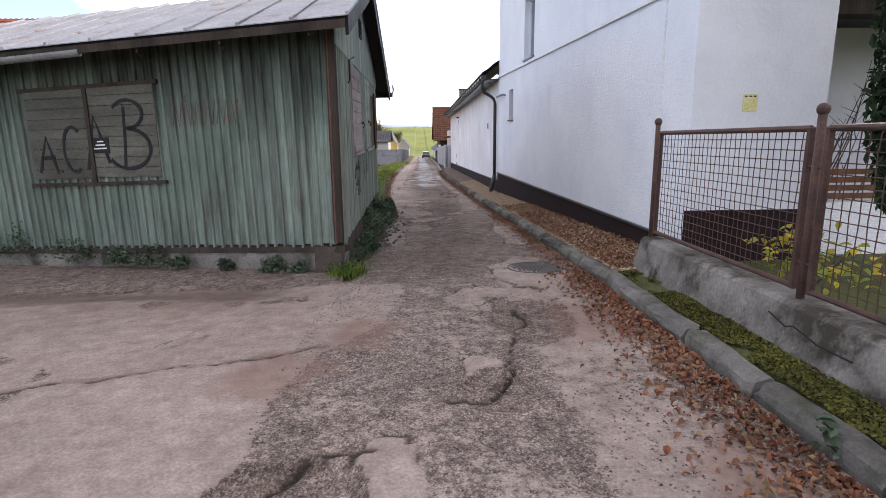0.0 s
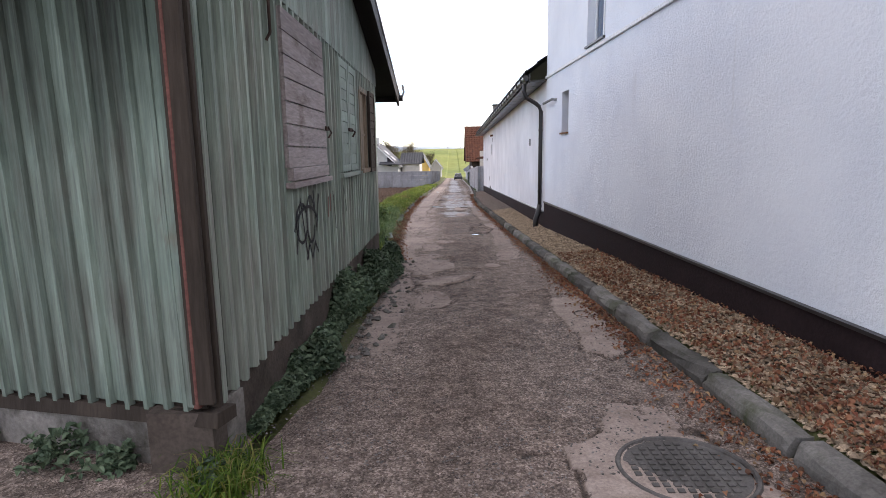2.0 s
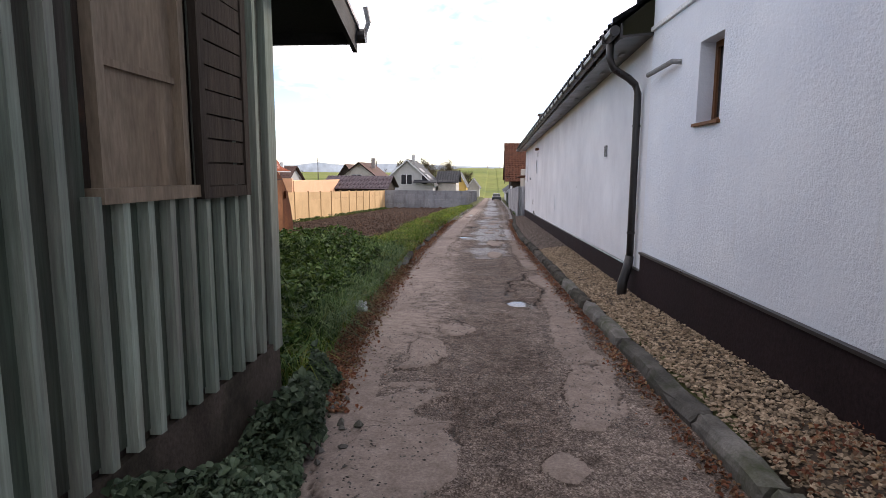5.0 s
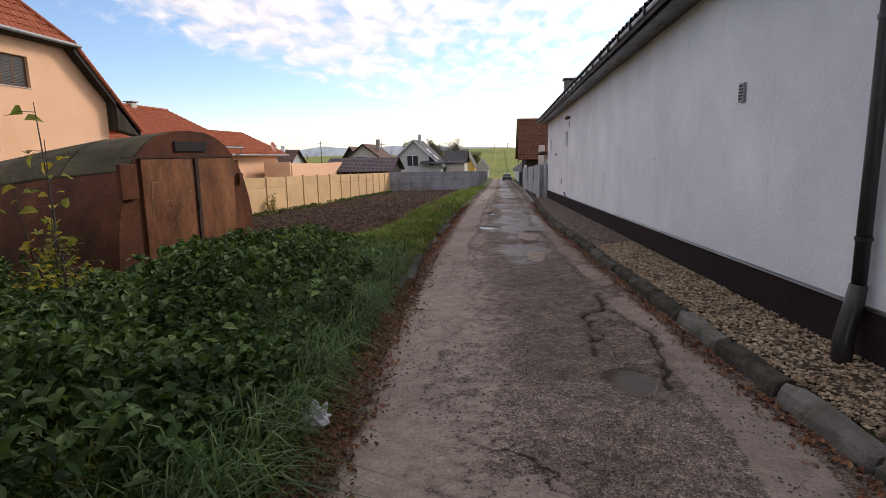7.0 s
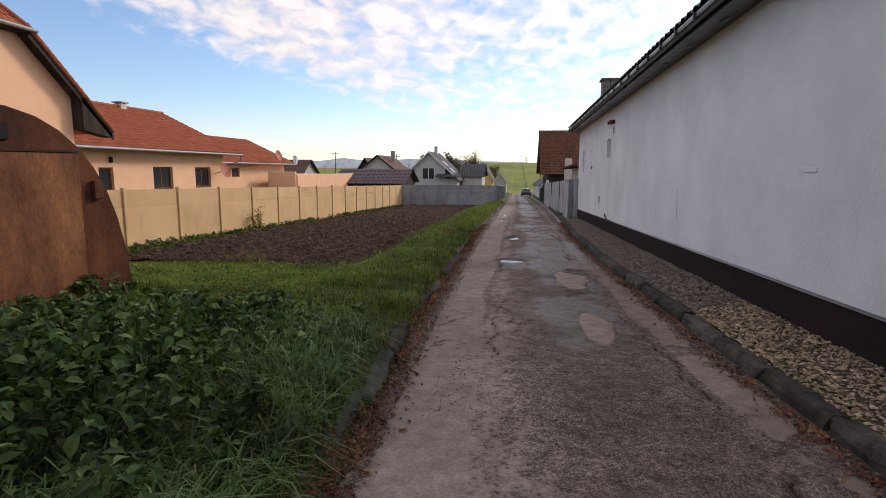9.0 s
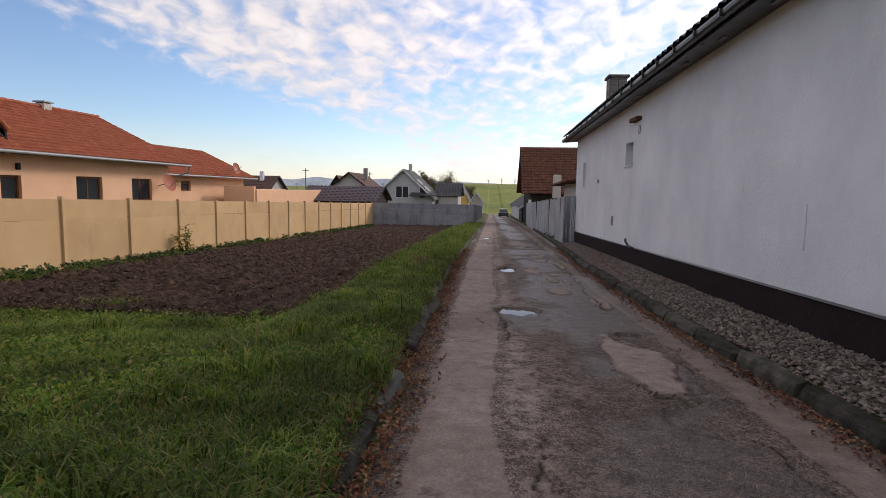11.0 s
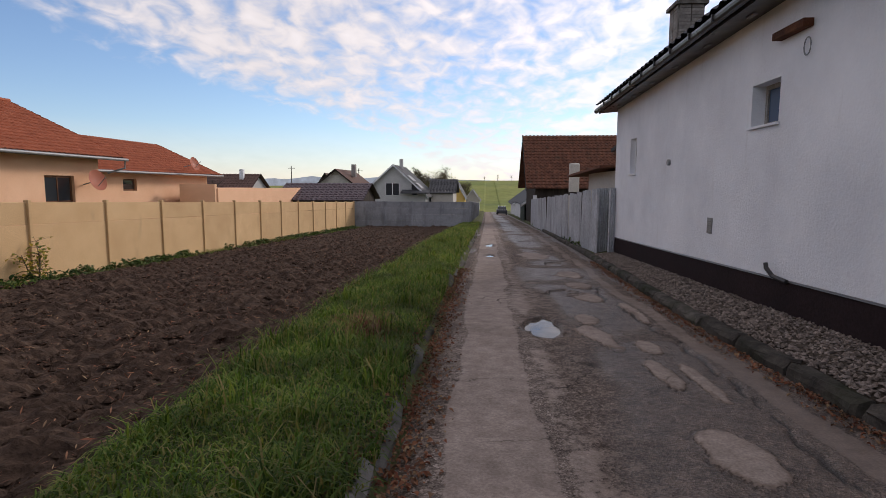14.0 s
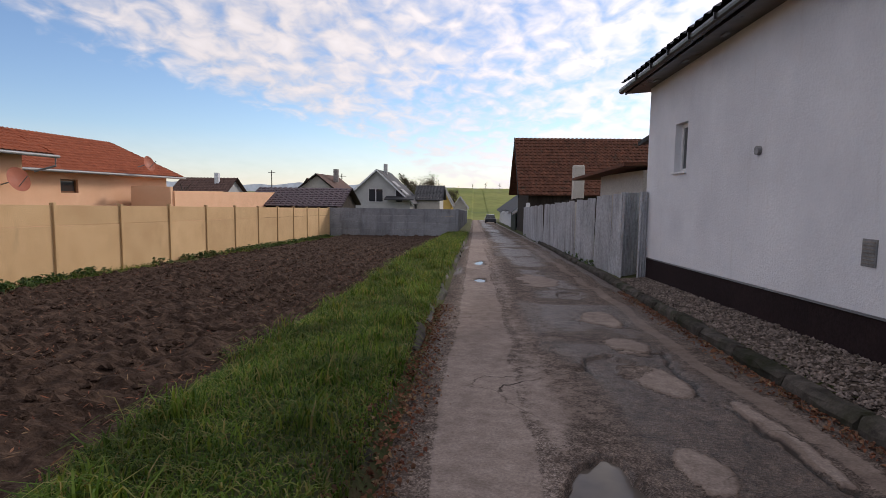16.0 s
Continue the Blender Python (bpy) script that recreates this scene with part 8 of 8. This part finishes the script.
def build_weeds():
    rng = np.random.RandomState(41)
    C, R, H = [], [], []
    for _ in range(2700):
        x, y = rng.uniform(-6.2, -1.1), rng.uniform(14.3, 23.5)
        if x > float(edge_x(y)) - 0.30 or (x < -4.7 and y > 20.4):
            continue
        q = float(fnoise(x, y, 0.6, 95))
        to_road = float(edge_x(y)) - x
        h = (0.15 + 1.1 * q) * min(1.0, 0.35 + 0.5 * to_road) * (1.0 if y < 22 else 0.65) * (0.85 if x < -3.4 else 1.15)
        if x > -2.5 and y > 18 and rng.rand() < 0.7:
            continue
        C.append(leafy(rng, x, y, float(land(x, y)), h, 26, 0.16))
    c = np.concatenate(C)
    stuff("nettles", scatter_leaves(c, 0.052, 0.6, rng, 1.75), M["nettle"], "thick dark green nettles and weeds before the steel hut", "weeds")
    n = 46000
    x, y = random_in(rng, n, -4.5, -1.1, 14.3, 23)
    k = (x < edge_x(y) - 0.12) & (fnoise(x, y, 0.8, 97) > 0.40) & (x > -3.4 + 1.7 * fnoise(x, y, 0.5, 92)) & ((y > 17.6 + 1.2 * fnoise(x, y, 0.8, 93)) | (x > edge_x(y) - 0.4))
    R = np.stack([x, y, land(x, y)], 1)[k]
    stuff("long_grass", blades(R, 0.22 + 0.42 * fnoise(R[:, 0], R[:, 1], 0.9, 96), 0.006, 1.35, rng), M["longgrass"], "long limp grass among the nettles", "grass")
    # ivy mounded along the shed's foot
    n = 15000
    y = rng.uniform(7.3, 14.6, n)
    w = 0.10 + 0.46 * sstep(y, 7.4, 8.6) * sstep(fnoise(y, y * 0, 0.9, 98), 0.15, 0.75)
    t = rng.uniform(0, 1, n)
    x = -1.02 + t * w
    z = fall(y) + (0.05 + 0.48 * sstep(fnoise(x * 2, y, 1.3, 99), 0.2, 0.8)) * np.sqrt(np.clip(1 - t * t, 0, 1)) * sstep(w, 0.1, 0.3) * rng.uniform(0.4, 1, n) + 0.03
    stuff("ground_ivy", scatter_leaves(np.stack([x, y, z], 1), 0.055, 0.6, rng, 1.2), M["ivy"], "dark ground ivy mounded along the shed's plinth", "ivy")
    # weed clumps at the foot of the shed's front
    for a, s in ((0.55, 0.13), (0.9, 0.17), (1.6, 0.12), (2.3, 0.17), (2.75, 0.24), (3.3, 0.22), (3.9, 0.28), (5.0, 0.45), (5.6, 0.5), (-0.05, 0.12)):
        p = SC + FRONT * a + Vector((0, -0.16, 0))
        C = [leafy(rng, p.x + rng.normal(0, s * 0.5), p.y + rng.normal(0, 0.05), float(fall(p.y)) - 0.02, s * rng.uniform(0.6, 1.3), 24, s * 0.6) for _ in range(9)]
        ob = tagged(new("weed_clump", tri_mesh("weed_clump", *scatter_leaves(np.concatenate(C), 0.036, 0.5, rng, 1.5), M["ivy"])), "small green weed clump at the shed's foot", "weeds", "weeds along the shed")
    R = np.stack([-0.92 + rng.normal(0, 0.10, 600), 6.74 + rng.normal(0, 0.12, 600), np.full(600, -0.25)], 1)
    stuff("corner_tuft", blades(R, np.full(600, 0.18), 0.005, 1.0, rng), M["grass"], "grass tuft at the shed's corner", "grass")
    # weeds along the fence and the tin fence
    C = []
    for _ in range(950):
        y = rng.uniform(26, 72)
        if fnoise(y, 0, 0.35, 71) < 0.42:
            continue
        x = -11.45 + abs(rng.normal(0, 0.28))
        C.append(leafy(rng, x, y, float(land(x, y)), rng.uniform(0.08, 0.24), 14, 0.16))
    for _ in range(90):
        y = rng.uniform(46, 72)
        x = float(kerb_x(y)) + rng.uniform(0.0, 0.35)
        C.append(leafy(rng, x, y, float(land(x, y)) - 0.05, rng.uniform(0.08, 0.22), 16, 0.14))
    stuff("fence_weeds", scatter_leaves(np.concatenate(C), 0.06, 0.5, rng, 1.5), M["nettle"], "ragged green weeds along the fences", "weeds")


def build_sapling(x, y, h, name, label, n_leaf, seed, size=0.085):
    rng = np.random.RandomState(seed)
    base = float(land(x, y))
    s = thing(name, (x, y, base), label, "sapling")
    g = Geo()
    C = []
    for k in range(4):
        a = k * 1.7 + 0.4
        top = Vector((x + 0.28 * math.cos(a) * (k > 0), y + 0.28 * math.sin(a) * (k > 0), base + h * (1 - 0.16 * k)))
        mid = Vector((x, y, base)).lerp(top, 0.5) + Vector((0.05 * math.cos(a), 0.05 * math.sin(a), 0))
        g.tube([(x, y, base - 0.05), mid, top], [0.016, 0.011, 0.004], 6)
        for q in range(n_leaf):
            t = rng.uniform(0.3, 1.0)
            p = mid.lerp(top, (t - 0.5) * 2) if t > 0.5 else Vector((x, y, base)).lerp(mid, t * 2)
            e = p + Vector((rng.normal(0, 0.11), rng.normal(0, 0.11), rng.normal(0.02, 0.05)))
            g.tube([p, e], [0.004, 0.002], 4)
            C.append((e.x, e.y, e.z - 0.02))
    part("stem", g, M["bark"], s)
    V, F = scatter_leaves(np.array(C), size, 0.5, rng, 1.15, 0.2)
    part("foliage", tri_mesh("foliage", V, F, M["autumn"]), None, s)


def bare_tree(x, y, h, seed, name="bare_tree", label="bare leafless tree far off", mat=None):
    rng = random.Random(seed)
    base = float(land(x, y))
    t = thing(name, (x, y, base), label, "tree", "far trees")
    g = Geo()
    tips = []
    trunk = [Vector((x, y, base - 0.3)), Vector((x + rng.uniform(-0.1, 0.1) * h * 0.3, y, base + h * 0.35)), Vector((x + rng.uniform(-0.1, 0.1) * h * 0.5, y, base + h * 0.8))]
    part("trunk", Geo().tube(trunk, [h * 0.028, h * 0.02, h * 0.008], 7), M["bark"], t)
    for k in range(16):
        s = trunk[1].lerp(trunk[2], rng.uniform(-0.2, 1))
        a = rng.uniform(0, 6.28)
        e = s + Vector((math.cos(a), math.sin(a), rng.uniform(0.5, 1.3))) * h * rng.uniform(0.14, 0.3)
        g.tube([s, e], [h * 0.009, h * 0.003], 5)
        for q in range(7):
            p = s.lerp(e, rng.uniform(0.3, 1))
            d = p + Vector((rng.uniform(-1, 1), rng.uniform(-1, 1), rng.uniform(0.1, 1))) * h * 0.12
            g.tube([p, d], [h * 0.004, h * 0.0015], 4)
            tips.append(d)
    part("limbs", g, M["bark"], t)
    if mat:
        r2 = np.random.RandomState(seed)
        c = np.repeat(np.array([tuple(p) for p in tips]), 10, 0) + r2.normal(0, h * 0.045, (len(tips) * 10, 3))
        part("crown", tri_mesh("crown", *scatter_leaves(c, h * 0.028, 0.7, r2), mat), None, t)
    return t


def build_small_things():
    # manhole in its pale collar
    x, y = 1.42, 6.88
    z = float(fall(y)) - 0.006
    mh = thing("manhole_cover", (x, y, z), "round cast-iron manhole cover in a pale mortar collar", "manhole cover")
    tilt = Matrix.Translation((x, y, z)) @ pose(0, 0, 0, -math.degrees(DROP), 0, 0)
    g = Geo().tube([tilt @ Vector((0, 0, -0.05)), tilt @ Vector((0, 0, 0.012))], 0.31, 32)
    part("lid", g, M["cast"], mh)
    ring = Geo().tube([tilt @ Vector((0.335 * math.cos(t), 0.335 * math.sin(t), 0.008)) for t in (2 * math.pi * k / 32 for k in range(33))], 0.016, 6, False)
    part("rim", ring, M["cast"], mh)
    g = Geo()
    for i in range(-5, 6):
        for j in range(-5, 6):
            if i * i + j * j < 27:
                g.box(0.052 * i - 0.016, 0.052 * j - 0.016, 0.012, 0.052 * i + 0.016, 0.052 * j + 0.016, 0.020, tilt)
    part("studs", g, M["cast"], mh)
    # seedling in the kerb's joint
    r3 = np.random.RandomState(15)
    kx, ky = float(kerb_x(2.35)) - 0.03, 2.35
    c = leafy(r3, kx, ky, float(fall(ky)), 0.2, 22, 0.09)
    tagged(new("kerb_weed", tri_mesh("kerb_weed", *scatter_leaves(c, 0.05, 0.4, r3, 1.4), M["ivy"])), "small green seedling growing at the kerb", "weeds", "weeds along the kerb")
    # litter
    rng = random.Random(9)
    for x, y, s, lab in ((-1.30, 17.35, 0.10, "crumpled white plastic litter in the grass"), (-1.75, 15.6, 0.06, "small pale wrapper in the grass"), (-0.9, 14.9, 0.05, "small white scrap at the road's edge")):
        bm = bmesh.new()
        bmesh.ops.create_icosphere(bm, subdivisions=3, radius=s)
        z = float(land(x, y)) + s * 0.5
        for v in bm.verts:
            n = noise.noise(v.co * 22 / (s * 10) + Vector((x, y, 0)))
            v.co = Vector((v.co.x * (1.1 + 0.5 * n), v.co.y * (0.8 + 0.6 * n), v.co.z * (0.6 + 0.9 * n))) + Vector((x, y, z))
        me = bpy.data.meshes.new("litter")
        bm.to_mesh(me)
        bm.free()
        me.materials.append(M["paper"])
        tagged(new("litter", me), lab, "litter")
    build_sapling(-4.85, 19.65, 2.3, "maple_sapling", "thin sapling with yellowing leaves beside the hut", 12, 3, 0.12)
    build_sapling(-4.55, 19.35, 0.95, "elder_bush", "low yellow-green bush before the hut", 60, 4, 0.06)
    build_sapling(-11.2, 40.9, 0.95, "fence_shrub", "small leafy shrub against the ochre fence", 40, 5, 0.075)
    # far trees
    for k, (x, y, h) in enumerate(((-16, 176, 7.5), (-13, 182, 8.5), (-10.5, 178, 7), (-19, 186, 9), (-23, 190, 8), (-8.5, 172, 6), (-6.5, 180, 6), (-30, 200, 9), (-26, 188, 8), (-14.5, 190, 8))):
        bare_tree(x, y, h, 50 + k, mat=M["brownleaf"], label="thin autumn tree at the foot of the hill")
    for k, (x, y, h) in enumerate(((12, 330, 6), (-2, 332, 5), (5, 335, 6.5), (-60, 330, 7), (-72, 335, 6), (-85, 330, 8), (-46, 333, 5), (22, 336, 5), (-110, 335, 7))):
        bare_tree(x, y, 0.55 * h, 80 + k, label="small dark tree on the hilltop")
    bare_tree(-35, 90, 5.5, 99, label="bare tree behind the apricot house")
    bare_tree(-33, 93, 5.0, 98, label="bare tree behind the apricot house")
    for x, y, h in ((-24.5, 132, 8.0), (-40, 140, 9.0)):
        z = float(land(x, y))
        p = thing("utility_pole", (x, y, z), "thin wooden utility pole with a crossarm", "pole", "poles")
        part("pole", Geo().tube([(x, y, z - 0.5), (x, y, z + h)], [0.12, 0.08], 8), M["bark"], p)
        part("crossarm", Geo().box(x - 0.7, y - 0.05, z + h - 0.5, x + 0.7, y + 0.05, z + h - 0.4), M["bark"], p)


build_gravel()
build_grass()
build_straw()
build_weeds()
build_small_things()
